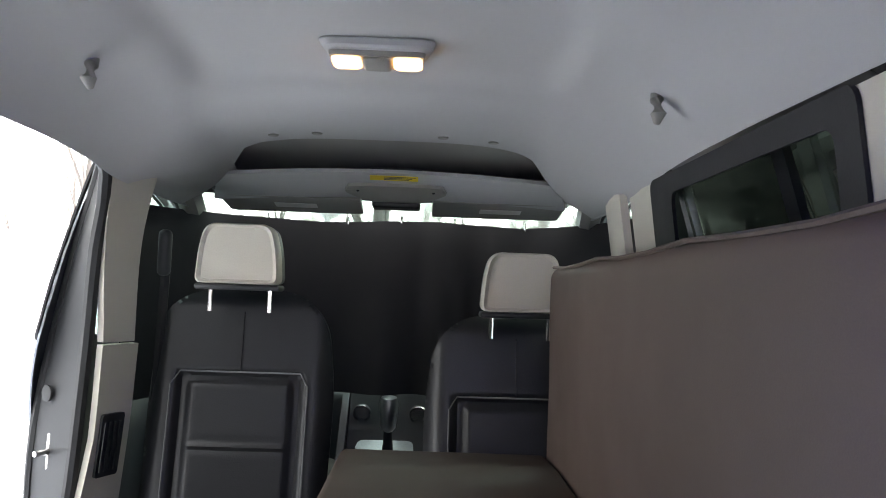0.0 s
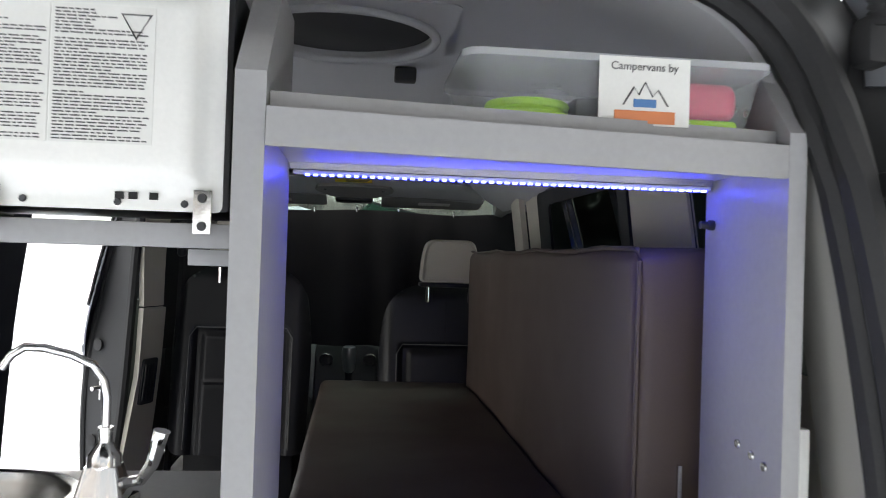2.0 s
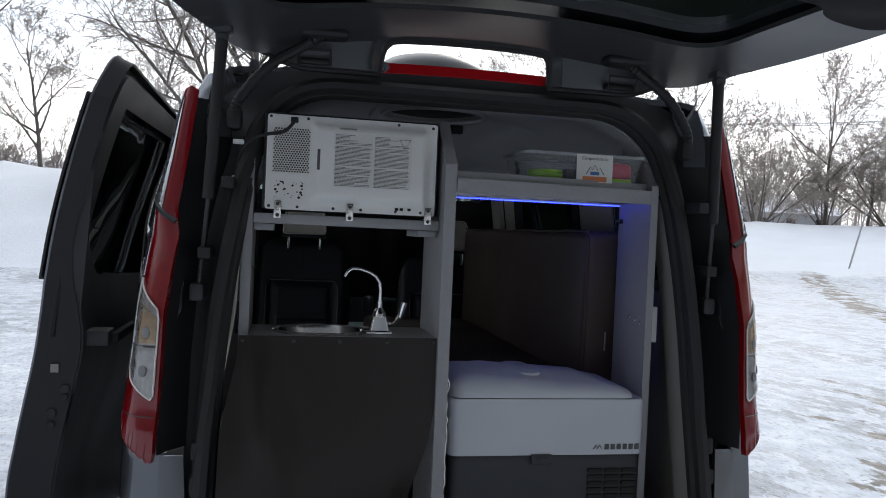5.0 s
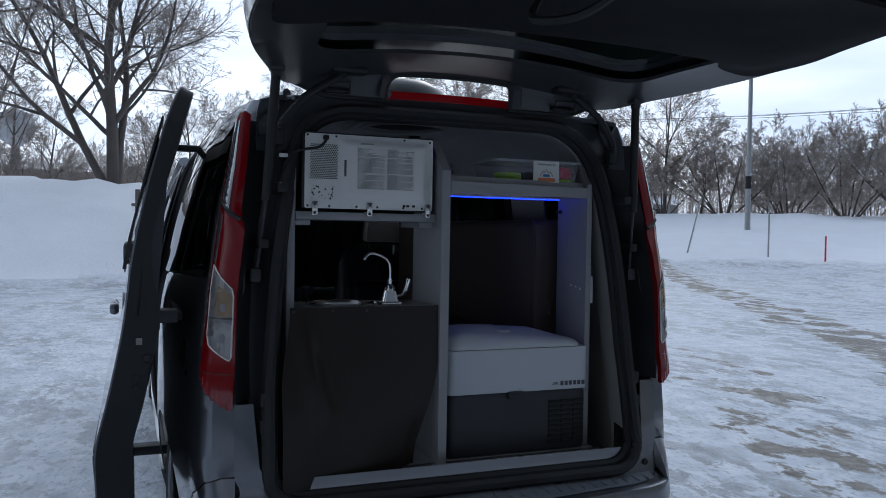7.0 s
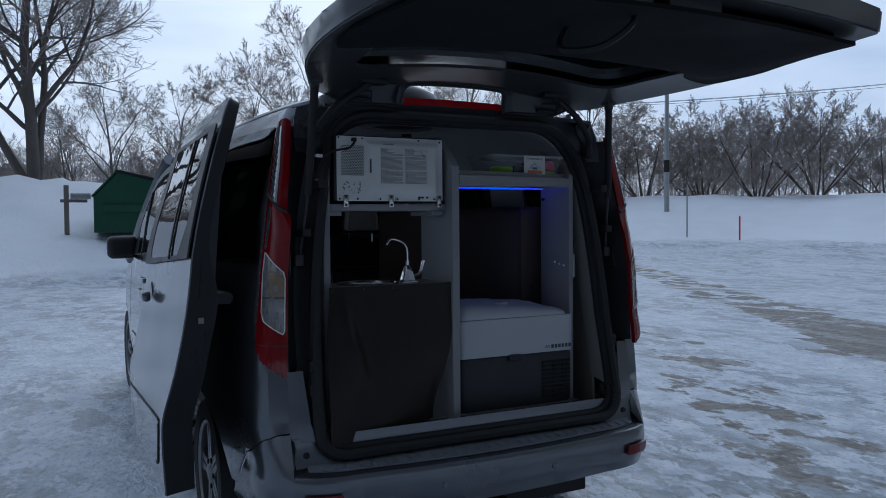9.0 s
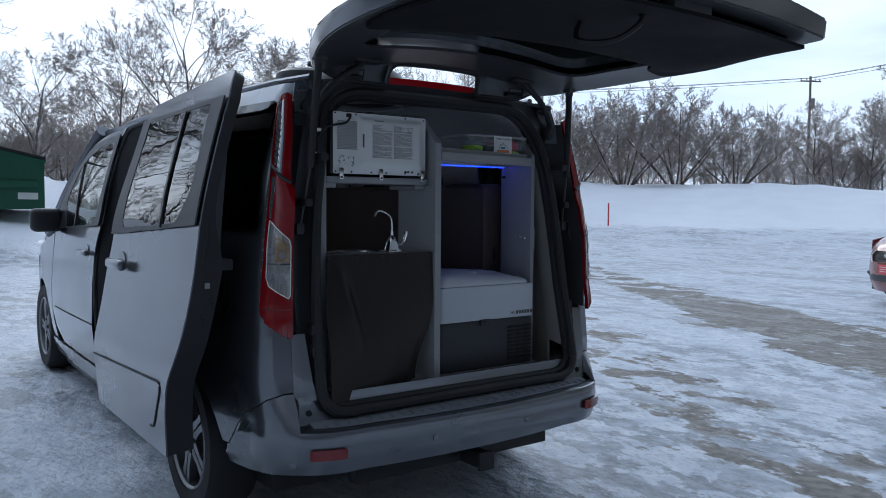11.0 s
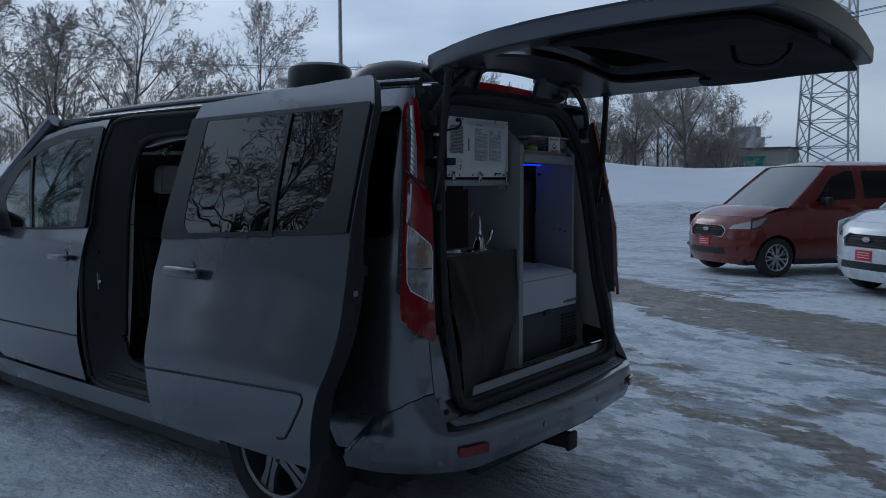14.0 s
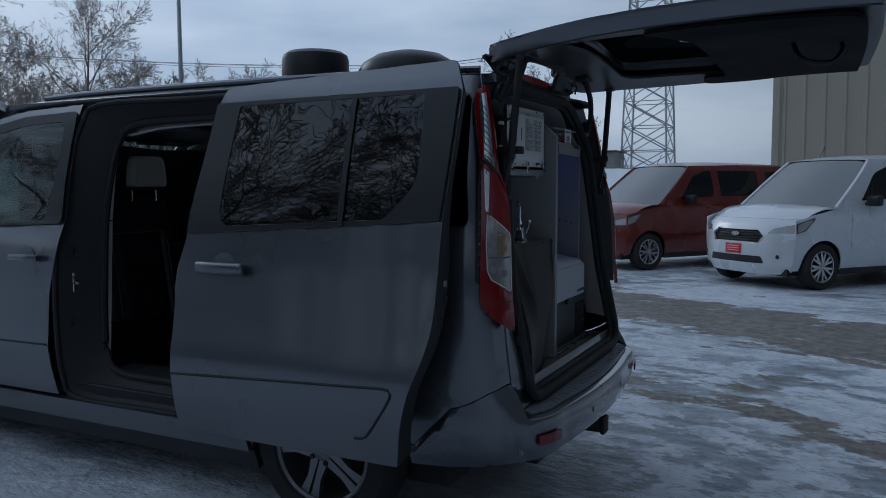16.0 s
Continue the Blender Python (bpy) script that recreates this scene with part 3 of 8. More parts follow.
def hood_fn(s, t):
    y = 3.60 + t * 1.04
    w = half(1.05, y) * 0.97
    return Vector((s * w, y + 0.14 * (1 - s * s) * (1 - t) + 0.1 * (1 - s * s) * t, 1.15 - 0.05 * t - 0.20 * t ** 3 + 0.035 * (1 - abs(s) ** 3) - 0.02 * abs(s)))


part("bonnet", sheet([(-1, 0), (1, 0), (1, 1), (-1, 1)], hood_fn, (), 0.12), PAINT, van, thick=0.02)


def nose_fn(s, z):
    w = 0.80
    return Vector((s * w, 4.62 + 0.14 * (1 - s ** 4) + 0.04 * (0.6 - z) * (z < 0.6), z))


part("front_bumper", sheet(rounded([(-1, 0.22), (1, 0.22), (1, 0.95), (-1, 0.95)], 0.05), nose_fn, (), 0.09), PAINT, van, thick=0.03)
part("grille", sheet(rounded([(-0.5, 0.62), (0.5, 0.62), (0.55, 0.80), (-0.55, 0.80)], 0.05), lambda s, z: nose_fn(s, z) + Vector((0, 0.02, 0)), (), 0.09), BLACK_TRIM, van, thick=0.02)
part("underbody", bbox((-0.70, 0.20, 0.22), (0.70, 4.55, 0.34)), RUBBER, van)
for side in (-1, 1):
    for cy, hub in ((WHEEL_Y, REAR_HUB), (NOSE_Y, FRONT_HUB)):
        bm = bmesh.new()
        lathe(bm, [(0.385, -0.13), (0.385, 0.11)], 24, Matrix.Translation((side * 0.70, cy, hub)) @ Matrix.Rotation(side * math.pi / 2, 4, "Y"), False)
        bmesh.ops.delete(bm, geom=[v for v in bm.verts if v.co.z < 0.28], context="VERTS")
        part("wheel_arch_liner", bm, RUBBER, van, thick=0.01)


def wheel(parent, side, cy, cx=0.80, spokes=5, mats=(TYRE, ALLOY), hub=WHEEL_R):
    m = Matrix.Translation((side * cx, cy, hub)) @ Matrix.Rotation(side * math.pi / 2, 4, "Y")
    t = [(0.21, -0.09), (0.235, -0.105), (0.30, -0.107), (0.318, -0.085), (0.325, -0.05), (0.325, 0.05), (0.318, 0.085), (0.30, 0.107), (0.235, 0.105), (0.215, 0.09)]
    w = part("wheel", lathe(bmesh.new(), t, 48, m, False), mats[0], parent, "black winter tyre on alloy rim")
    ring = lathe(bmesh.new(), [(0.222, 0.098), (0.215, 0.104), (0.205, 0.095), (0.20, 0.02), (0.20, -0.08), (0.215, -0.085)], 48, m, False)
    part("rim", ring, mats[1], w)
    for k in range(spokes):
        for d in (-1, 1):
            a = k * math.tau / spokes + 0.3
            if spokes > 5:
                out = rounded([(0.035, -0.02 + d * 0.022), (0.205, d * 0.052 - 0.014), (0.205, d * 0.052 + 0.014), (0.035, 0.02 + d * 0.022)], 0.004, 2)
            else:
                out = rounded([(0.035, d * 0.003), (0.207, d * 0.007), (0.207, d * 0.046), (0.13, d * 0.031), (0.035, d * 0.040)], 0.004, 2)
            mm = m @ Matrix.Rotation(a, 4, "Z")
            part("spoke", prism(out, lambda u, v: mm @ Vector((u, v, 0.09 - u * 0.02)), lambda u, v: mm @ Vector((u, v, 0.055))), mats[1], w)
    part("hub_cap", lathe(bmesh.new(), [(0.05, 0.05), (0.05, 0.085), (0.03, 0.1), (0.004, 0.102)], 20, m), mats[1], w)
    if spokes == 5:
        for k in range(5):
            part("wheel_nut", lathe(bmesh.new(), [(0.011, 0.06), (0.011, 0.094), (0.004, 0.096)], 10, m @ Matrix.Rotation(k * math.tau / 5 + 0.3 + math.tau / 10, 4, "Z") @ Matrix.Translation((0.056, 0, 0))), RUBBER, w)
    part("brake_drum", lathe(bmesh.new(), [(0.205, -0.03), (0.205, -0.02), (0.15, -0.02), (0.15, 0.0), (0.04, 0.0)], 32, m), RUBBER, w)
    return w


for side in (-1, 1):
    for cy, hub in ((WHEEL_Y, REAR_HUB), (NOSE_Y, FRONT_HUB)):
        wheel(van, side, cy, 0.785, 5, (TYRE, DARK_ALLOY), hub)

# ---- tail end: jamb, seal, lamps, bumper ----
OPEN = rounded([(-0.655, 0.60), (0.655, 0.60), (0.645, 1.08), (0.61, 1.45), (0.535, 1.79), (-0.535, 1.79), (-0.61, 1.45), (-0.645, 1.08)], [0.1, 0.1, 0.2, 0.3, 0.17, 0.17, 0.3, 0.2], 8)
OPEN = [(x, z + 0.035 * (1 - (x / 0.66) ** 2) * (1 if z > 1.5 else -0.8 if z < 0.7 else 0)) for x, z in OPEN]
EDGE = [(z, half(z, CORNER) - 0.098) for z in (0.42, 0.9, 1.25, 1.5, 1.72, 1.80)]


def back_fn(x, z):
    return Vector((x, lerp(REAR, z) + lerp([(0.5, -0.03), (0.7, -0.02), (1.0, 0.006), (1.5, 0.0)], min(1.5, z)) + 0.037 * sm(1.52, 1.80, z), z))


rim_out = [(0.0, 0.575), (0.60, 0.575)] + [(0.648, 0.62), (0.682, 0.7), (0.700, 0.9), (0.700, 1.1), (0.692, 1.25), (0.668, 1.45), (0.646, 1.56), (0.622, 1.65), (lerp(EDGE, 1.72), 1.74), (lerp(EDGE, 1.79), 1.79)] + [(0.60, 1.828), (0.50, 1.848), (0.25, 1.863), (0, 1.868)]
rim_out = rim_out + [(-x, z) for x, z in reversed(rim_out[1:-1])]
HUB = (0.0, 1.2)


def cast_out(p, loop):
    """Where the ray from the opening's middle through p meets a loop round it."""
    dx, dz = p[0] - HUB[0], p[1] - HUB[1]
    best = 1.0
    for a, b in zip(loop, loop[1:] + loop[:1]):
        ex, ez = b[0] - a[0], b[1] - a[1]
        den = dx * ez - dz * ex
        if abs(den) > 1e-9:
            t = ((a[0] - HUB[0]) * ez - (a[1] - HUB[1]) * ex) / den
            s = ((a[0] - HUB[0]) * dz - (a[1] - HUB[1]) * dx) / den
            if t > 0.2 and -1e-6 <= s <= 1 + 1e-6:
                best = t
    return (HUB[0] + dx * best, HUB[1] + dz * best)


def loft(rows, closed=True):
    """A skin through rows of as many points each."""
    bm = bmesh.new()
    vs = [[bm.verts.new(p) for p in r] for r in rows]
    for A, B in zip(vs, vs[1:]):
        for i in range(len(A) if closed else len(A) - 1):
            bm.faces.new((A[i], A[(i + 1) % len(A)], B[(i + 1) % len(A)], B[i]))
    return bm


OPEN = [(x * (1 - (0.012 if x > 0 else 0.002) * sm(1.75, 1.5, z)), z) for x, z in resample(OPEN, 0.03)]
ring = [cast_out(p, rim_out) for p in OPEN]
PROFILE = [(0.0, 0.0), (0.2, 0.003), (0.36, 0.030), (0.6, 0.048), (0.8, 0.056), (1.0, 0.060)]
part("tail_jamb", loft([[back_fn(a[0] + (b[0] - a[0]) * k, a[1] + (b[1] - a[1]) * k) + Vector((0, d * (1 - 0.85 * sm(1.6, 1.76, b[1])) * sm(0.62, 0.75, b[1]), 0)) for a, b in zip(OPEN, ring)] for k, d in PROFILE]), SHADED_JAMB_PAINT, van, "grey painted tailgate surround, darkened for shade")
part("tail_seal", tube(bmesh.new(), [back_fn(x, z) + Vector((0, -0.016, 0)) for x, z in OPEN], 0.021, 8, True), RUBBER, van, "black rubber weather seal")
part("inner_seal", tube(bmesh.new(), [back_fn(x * 0.974, 1.2 + (z - 1.2) * 0.974) + Vector((0, 0.008, 0)) for x, z in OPEN], 0.017, 8, True), RUBBER, van, "inner lip of the rubber seal")
k0 = next(i for i in range(len(OPEN)) if OPEN[i][1] >= 1.60 and OPEN[i - 1][1] < 1.60)
low = [p for p in OPEN[k0:] + OPEN[:k0] if p[1] < 1.60]
for sg in (-1, 1):
    edge = [p for p in low if p[1] > 0.68 and p[0] * sg > 0]
    part("jamb_lining", loft([[back_fn(x * 0.965, 1.2 + (z - 1.2) * 0.965) + Vector((0, 0.012, 0)) for x, z in edge], [back_fn(x * 0.957, 1.2 + (z - 1.2) * 0.945) + Vector((0, 0.05, 0)) for x, z in edge], [back_fn(x * 0.975, 1.2 + (z - 1.2) * 0.93) + Vector((0, 0.12, 0)) for x, z in edge]], False), GREY_TRIM, van, "grey plastic lining of the tail opening", thick=0.006)

LAMP_XO = [(0.88, -0.842), (0.975, -0.837), (1.03, -0.832), (1.15, -0.818), (1.24, -0.811), (1.458, -0.783), (1.565, -0.766), (1.72, -0.737), (1.78, -0.722)]
LAMP_YO = [(0.88, 0.004), (1.03, 0.006), (1.30, 0.012), (1.50, 0.024), (1.74, 0.070), (1.78, 0.078)]
LAMP_XI = [(0.88, -0.750), (1.02, -0.750), (1.23, -0.744), (1.35, -0.730), (1.41, -0.722), (1.46, -0.733), (1.60, -0.714), (1.77, -0.698)]
LAMP_YI = [(0.88, -0.087), (1.02, -0.082), (1.23, -0.074), (1.35, -0.058), (1.41, -0.040), (1.46, -0.018), (1.60, 0.002), (1.77, 0.036)]
AMBER = mat("amber_reflector", (0.40, 0.30, 0.20), 0.2, 0.7, 60, 0.2, 0.3, 6)
STRIP_LENS = mat("clear_strip_lens", (0.45, 0.47, 0.50), 0.10, 0.85, 40, 0.2, 0.15, 5, coat=0.8)
for side in (-1, 1):
    S = mirrored(skin, side)
    def SL(u, z, out=0.0, side=side):
        """The lamp's lens: u from its outer edge (0) to its inner edge (1)."""
        p = Vector((lerp(LAMP_XO, z), lerp(LAMP_YO, z), z)).lerp(Vector((lerp(LAMP_XI, z), lerp(LAMP_YI, z), z)), u)
        k = out + 0.009 * sm(1.02, 0.92, z) + 0.019 * math.sin(math.pi * min(1, max(0, u)))
        p += Vector((-0.62 * k, -0.78 * k, 0))
        return Vector((-side * p.x, p.y, z))

    lens_all = rounded([(0.72, 1.775), (1.0, 1.765), (1.0, 1.46), (1.0, 1.40), (1.0, 0.90), (0.97, 0.880), (0.30, 0.928), (0.02, 0.975), (0.0, 1.05), (0.0, 1.72), (0.12, 1.755)], [0.02, 0.008, 0.02, 0.02, 0.01, 0.01, 0.03, 0.02, 0.03, 0.012, 0.02])
    lamp = part("tail_lamp", sheet([(u, z) for u, z in lens_all], lambda u, z: SL(u, z, -0.001), (), 0.03), RED_LENS, van, "red tail lamp with clear centre lens", thick=0.016)
    mid = [(0.12, 1.305), (0.20, 1.298), (0.90, 1.236), (0.95, 1.215), (0.95, 1.035), (0.90, 1.025), (0.26, 1.068), (0.14, 1.10), (0.10, 1.20)]
    cl = part("clear_lens", sheet(mid, lambda u, z: SL(u, z, 0.009 + 0.0012 * math.sin(z * 900)), (), 0.03), CLEAR_LENS, lamp, "clear ribbed lens", thick=0.003)
    part("lens_border", tube(bmesh.new(), [SL(u, z, 0.011) for u, z in resample(mid, 0.05)], 0.0022, 6, True), WHITE_METAL, cl)
    part("indicator_bulb", sheet(rounded([(0.42, 1.155), (0.92, 1.155), (0.92, 1.215), (0.60, 1.24), (0.42, 1.245)], 0.01), lambda u, z: SL(u, z, 0.0115), (), 0.03), AMBER, cl, "amber reflector behind clear lens", thick=0.001)
    for bu, bz in ((0.30, 1.195), (0.68, 1.180), (0.30, 1.105), (0.68, 1.090)):
        part("bulb_socket", sheet([(bu + 0.10 * math.cos(j * math.tau / 14), bz + 0.013 * math.sin(j * math.tau / 14)) for j in range(14)], lambda u, z: SL(u, z, 0.0128), (), 0.03), DARK_ALLOY, cl, "dark round bulb socket", thick=0.001)
    part("bulb_shelf", tube(bmesh.new(), [SL(u, 1.148, 0.011) for u in (0.14, 0.4, 0.7, 0.94)], 0.0025, 6), DARK_PLASTIC, cl)
    part("clear_strip", sheet([(0.10, 1.715), (0.22, 1.742), (0.58, 1.748), (0.62, 1.60), (0.62, 1.470), (0.10, 1.512)], lambda u, z: SL(u, z, 0.009), (), 0.06), STRIP_LENS, lamp, "clear upper strip", thick=0.003)
    part("side_strip", sheet([(0.06, 1.470), (0.30, 1.455), (0.22, 1.40), (0.16, 1.31), (0.06, 1.32)], lambda u, z: SL(u, z, 0.009), (), 0.06), STRIP_LENS, lamp, "clear side strip", thick=0.003)
    for k in range(9):
        z = 1.50 + 0.024 * k
        part("strip_rib", tube(bmesh.new(), [SL(0.10, z + 0.018, 0.011), SL(0.30, z + 0.004, 0.012), SL(0.46, z - 0.012, 0.012)], 0.0016, 5), BLACK_TRIM, lamp)
    part("lamp_joint", tube(bmesh.new(), [SL(u, 1.500 - 0.058 * u, 0.008) for u in (-0.05, 0.2, 0.45, 0.7, 0.9, 1.02)], 0.0075, 6), BLACK_TRIM, lamp)
    part("lower_joint", tube(bmesh.new(), [SL(u, 0.985, 0.008) for u in (0.05, 0.35, 0.65, 0.98)], 0.0016, 6), BLACK_TRIM, lamp)
    rim_side = [(z, x) for x, z in rim_out[2:12]]

    def wall_fn(t, z, S=S, side=side):
        a = back_fn(side * (lerp(rim_side, z) - 0.004), z) + Vector((0, 0.058 * (1 - 0.85 * sm(1.6, 1.76, z)), 0))
        return a.lerp(Vector((-side * lerp(LAMP_XI, z), lerp(LAMP_YI, z) + 0.006, z)), t) + Vector((side * 0.006 * math.sin(math.pi * t), 0, 0))

    zs = [0.895 + 0.855 * k / 30 for k in range(31)]
    part("lamp_surround", loft([[wall_fn(t / 6, z) for z in zs] for t in range(7)], False), BLACK_TRIM, van, "black panel beside the tail lamp", thick=0.004)
    lows = [0.646 + 0.242 * k / 8 for k in range(9)]
    part("corner_panel", loft([[back_fn(side * (lerp(rim_side, z) - 0.006), z).lerp(S(-0.062, z, 0.004), t / 4) for z in lows] for t in range(5)], False), PAINT, van, thick=0.004)
    tops = [1.66 + 0.165 * k / 8 for k in range(9)]
    top_side = [(z, x) for x, z in rim_out[9:14]]
    top_u = [(1.66, -0.035), (1.75, 0.0), (1.83, 0.035)]
    part("upper_corner", loft([[back_fn(side * (lerp(top_side, z) - 0.004), z).lerp(S(lerp(top_u, z), z, 0.004), t / 4) for z in tops] for t in range(5)], False), PAINT, van, thick=0.004)
    for cz in (1.54, 1.37):
        part("strut_clip", bbox((side * 0.60 + side * 0.05 * (1.54 - cz) / 0.17, -0.075 + 0.03 * (1.54 - cz) / 0.17, cz - 0.014), (side * 0.63 + side * 0.05 * (1.54 - cz) / 0.17, 0.05, cz + 0.014), 0.004), RUBBER, van)
    ds = part("diode_strip", sheet([(-0.16, 1.06), (0.0, 1.05), (0.0, 1.73), (-0.16, 1.70)], lambda u, z: SL(u, z, -0.002), (), 0.05), BLACK_TRIM, lamp, "dark strip with small diodes", thick=0.006)
    for k in range(16):
        z = 1.12 + 0.037 * k
        part("diode", tube(bmesh.new(), [SL(-0.10, z, 0.002), SL(0.02, z + 0.012, 0.003)], 0.0018, 5), CLEAR_LENS, ds)
    for dz in (0.88, 0.80):
        part("rubber_stop", bbox((side * 0.675, lerp(REAR, dz + 0.05) - 0.035, dz), (side * 0.645, lerp(REAR, dz + 0.05) + 0.01, dz + 0.045), 0.008), RUBBER, van)
    # gas strut of the tailgate
    st = part("gas_strut", tube(bmesh.new(), [(side * 0.660, -0.042, 1.50), (side * 0.640, -0.072, 1.875)], 0.0145, 12), RUBBER, van, "black gas strut")
    part("strut_rod", tube(bmesh.new(), [(side * 0.680, 0.004, 1.275), (side * 0.660, -0.042, 1.50)], 0.0055, 8), DARK_PLASTIC, st)
    part("strut_foot", bbox((side * 0.665, -0.012, 1.25), (side * 0.70, 0.03, 1.295), 0.008), DARK_PLASTIC, st)
    part("strut_head", bbox((side * 0.625, -0.085, 1.868), (side * 0.655, -0.058, 1.905), 0.006), DARK_PLASTIC, st)
    boot = [Vector((side * 0.612, 0.03, 1.715)), Vector((side * 0.598, 0.012, 1.755)), Vector((side * 0.53, -0.005, 1.835)), Vector((side * 0.44, -0.01, 1.895)), Vector((side * 0.40, -0.005, 1.925))]
    cur = smooth_open(boot, 10)
    bt = part("cable_boot", tube(bmesh.new(), cur, [0.0145 if k % 2 else 0.0118 for k in range(len(cur))], 10), RUBBER, van, "ribbed black cable boot")
    part("boot_foot", bbox((side * 0.63, 0.015, 1.675), (side * 0.592, 0.06, 1.735), 0.014), RUBBER, bt)

# bumper: a step along the top, a full skin below
def bump_fn(U, z):
    """The bumper's skin; U runs from the middle of the back round the corner to the wheel arch."""
    a, sg = abs(U), (1 if U >= 0 else -1)
    p = lerp([(0.33, 0.045), (0.37, 0.030), (0.395, 0.018), (0.44, 0.004), (0.50, 0.0), (0.56, 0.006), (0.62, 0.012)], z)
    if a < 0.52:
        return Vector((U, -0.262 + 0.035 * (a / 0.52) ** 2 + p, z))
    if a < 1.0:
        h = (a - 0.52) / 0.48 * math.pi / 2
        w = half(0.5, 0.08) + 0.016 - p
        return Vector((sg * (0.52 + (w - 0.52) * math.sin(h)), -0.227 + p + (0.307 - p) * (1 - math.cos(h)) ** 1.3, z))
    return Vector((sg * (half(0.5, 0.08 + a - 1.0) + 0.016 - p), 0.08 + a - 1.0, z))


SEAM = [(-0.12, 0.676), (-0.03, 0.674), (0.03, 0.651), (0.12, 0.580), (0.20, 0.500), (0.27, 0.425), (0.30, 0.42)]


EDGE_U = 0.77  # where the corner of the bumper ends beside the step


def bumper_low(U):
    a = abs(U)
    lo = 0.392 - 0.042 * sm(0.75, 1.1, a)
    return lo, [bump_fn(U, lo) + Vector((0, 0.05 if a < 0.9 else 0.0, 0.01))]


def bumper_corner(U):
    """From the lower lip up to the seam with the body."""
    a, sg = abs(U), (1 if U >= 0 else -1)
    u = 0.08 + a - 1.0 if a > 1.0 else 0.08 - (1.0 - a) * 0.62
    seam = mirrored(skin, sg)(u, lerp(SEAM, max(-0.12, u)), 0.002)
    lo, col = bumper_low(U)
    hi = min(0.545, lerp(SEAM, max(-0.12, u)) - 0.03)
    col += [bump_fn(U, lo + (hi - lo) * i / 9) for i in range(10)]
    last = col[-1]
    return col + [last.lerp(seam, 0.33) + Vector((0, -0.006, 0)), last.lerp(seam, 0.66) + Vector((0, -0.006, 0)), seam]


def bumper_middle(U):
    """From the lower lip up over the step to the foot of the jamb."""
    lo, col = bumper_low(U)
    hi = 0.540
    col += [bump_fn(U, lo + (hi - lo) * i / 9) for i in range(10)]
    x = max(-0.735, min(0.735, U * 0.955))
    lip = [bump_fn(U, hi) + Vector((0, 0.004, 0.007)), bump_fn(U, hi) + Vector((0, 0.014, 0.010))]
    back = Vector((x, -0.108, 0.560))
    return col + lip + [lip[1].lerp(back, i / 3) for i in (1, 2, 3)] + [Vector((x, -0.100, 0.575)), Vector((x, -0.092, 0.660))]


def bumper_skin():
    return loft([bumper_middle(-EDGE_U + 2 * EDGE_U * i / 64) for i in range(65)], False)


def bumper_end(sg):
    """A corner with the short wall that closes it against the step."""
    cols = [bumper_corner(sg * (EDGE_U + (1.205 - EDGE_U) * i / 32)) for i in range(33)]
    edge = cols[0]
    wall = [p + Vector((-sg * 0.002, 0, 0)) if i < 11 else Vector((edge[i].x - sg * 0.016, max(edge[i].y, -0.112) + 0.012, edge[i].z)) for i, p in enumerate(edge)]
    return loft([wall] + cols, False)


def bumper(parent, paint):
    part("rear_bumper", bumper_skin(), paint, parent)
    for sg in (-1, 1):
        part("bumper_corner", bumper_end(sg), paint, parent)


bumper(van, PAINT)
for side in (-1, 1):
    part("bumper_bolt", lathe(bmesh.new(), [(0.012, -0.004), (0.010, 0.003), (0.003, 0.003)], 14, Matrix.Translation((side * 0.695, -0.101, 0.600)) @ Matrix.Rotation(math.pi / 2, 4, "X")), RUBBER, van)
    part("bumper_reflector", sheet(rounded([(side * 0.600, 0.452), (side * 0.735, 0.452), (side * 0.735, 0.490), (side * 0.600, 0.490)], 0.008), lambda s, z: bump_fn(s, z) + Vector((side * 0.004, -0.011, 0)), (), 0.025), RED_LENS, van, "red bumper reflector", thick=0.008)
    for s in (0.80, 0.235):
        part("parking_sensor", lathe(bmesh.new(), [(0.012, 0), (0.012, 0.003), (0.009, 0.004)], 16, Matrix.Translation(bump_fn(side * s, 0.43 if s > 0.5 else 0.47)) @ Matrix.Rotation(side * (0.55 if s > 0.5 else 0.0), 4, "Z") @ Matrix.Rotation(math.pi / 2, 4, "X")), PAINT, van)
    for s in (0.12, 0.32, 0.52):
        part("step_slot", bbox((side * s - 0.016, -0.132, 0.564), (side * s + 0.016, -0.105, 0.592), 0.003), RUBBER, van)
PAD = mat("step_plastic", (0.20, 0.212, 0.235), 0.45, 0.1, 260, 0.08, 0.3, 3)
pad_x = [-0.70 + 1.40 * i / 40 for i in range(41)]
part("step_pad", loft([[Vector((x, -0.114, 0.5665)) for x in pad_x], [Vector((x, bump_fn(x / 0.955, 0.540).y + 0.030, 0.5575)) for x in pad_x]], False), PAD, van, "grey textured step pad on the bumper", thick=0.006)
for k in range(30):
    x = -0.66 + 1.32 * k / 29
    part("step_rib", bbox((x - 0.003, -0.205 + 0.03 * (abs(x) / 0.66) ** 2, 0.558), (x + 0.003, -0.135, 0.5675), 0.001), PAD, van)
part("tow_receiver", bbox((0.008, -0.225, 0.290), (0.072, 0.0, 0.354), 0.008), RUBBER, van, "black tow hitch receiver")
part("hitch_bar", bbox((-0.5, -0.10, 0.29), (0.5, -0.04, 0.35), 0.01), RUBBER, van)
part("hitch_collar", bbox((0.0, -0.238, 0.282), (0.080, -0.215, 0.362), 0.01), RUBBER, van)
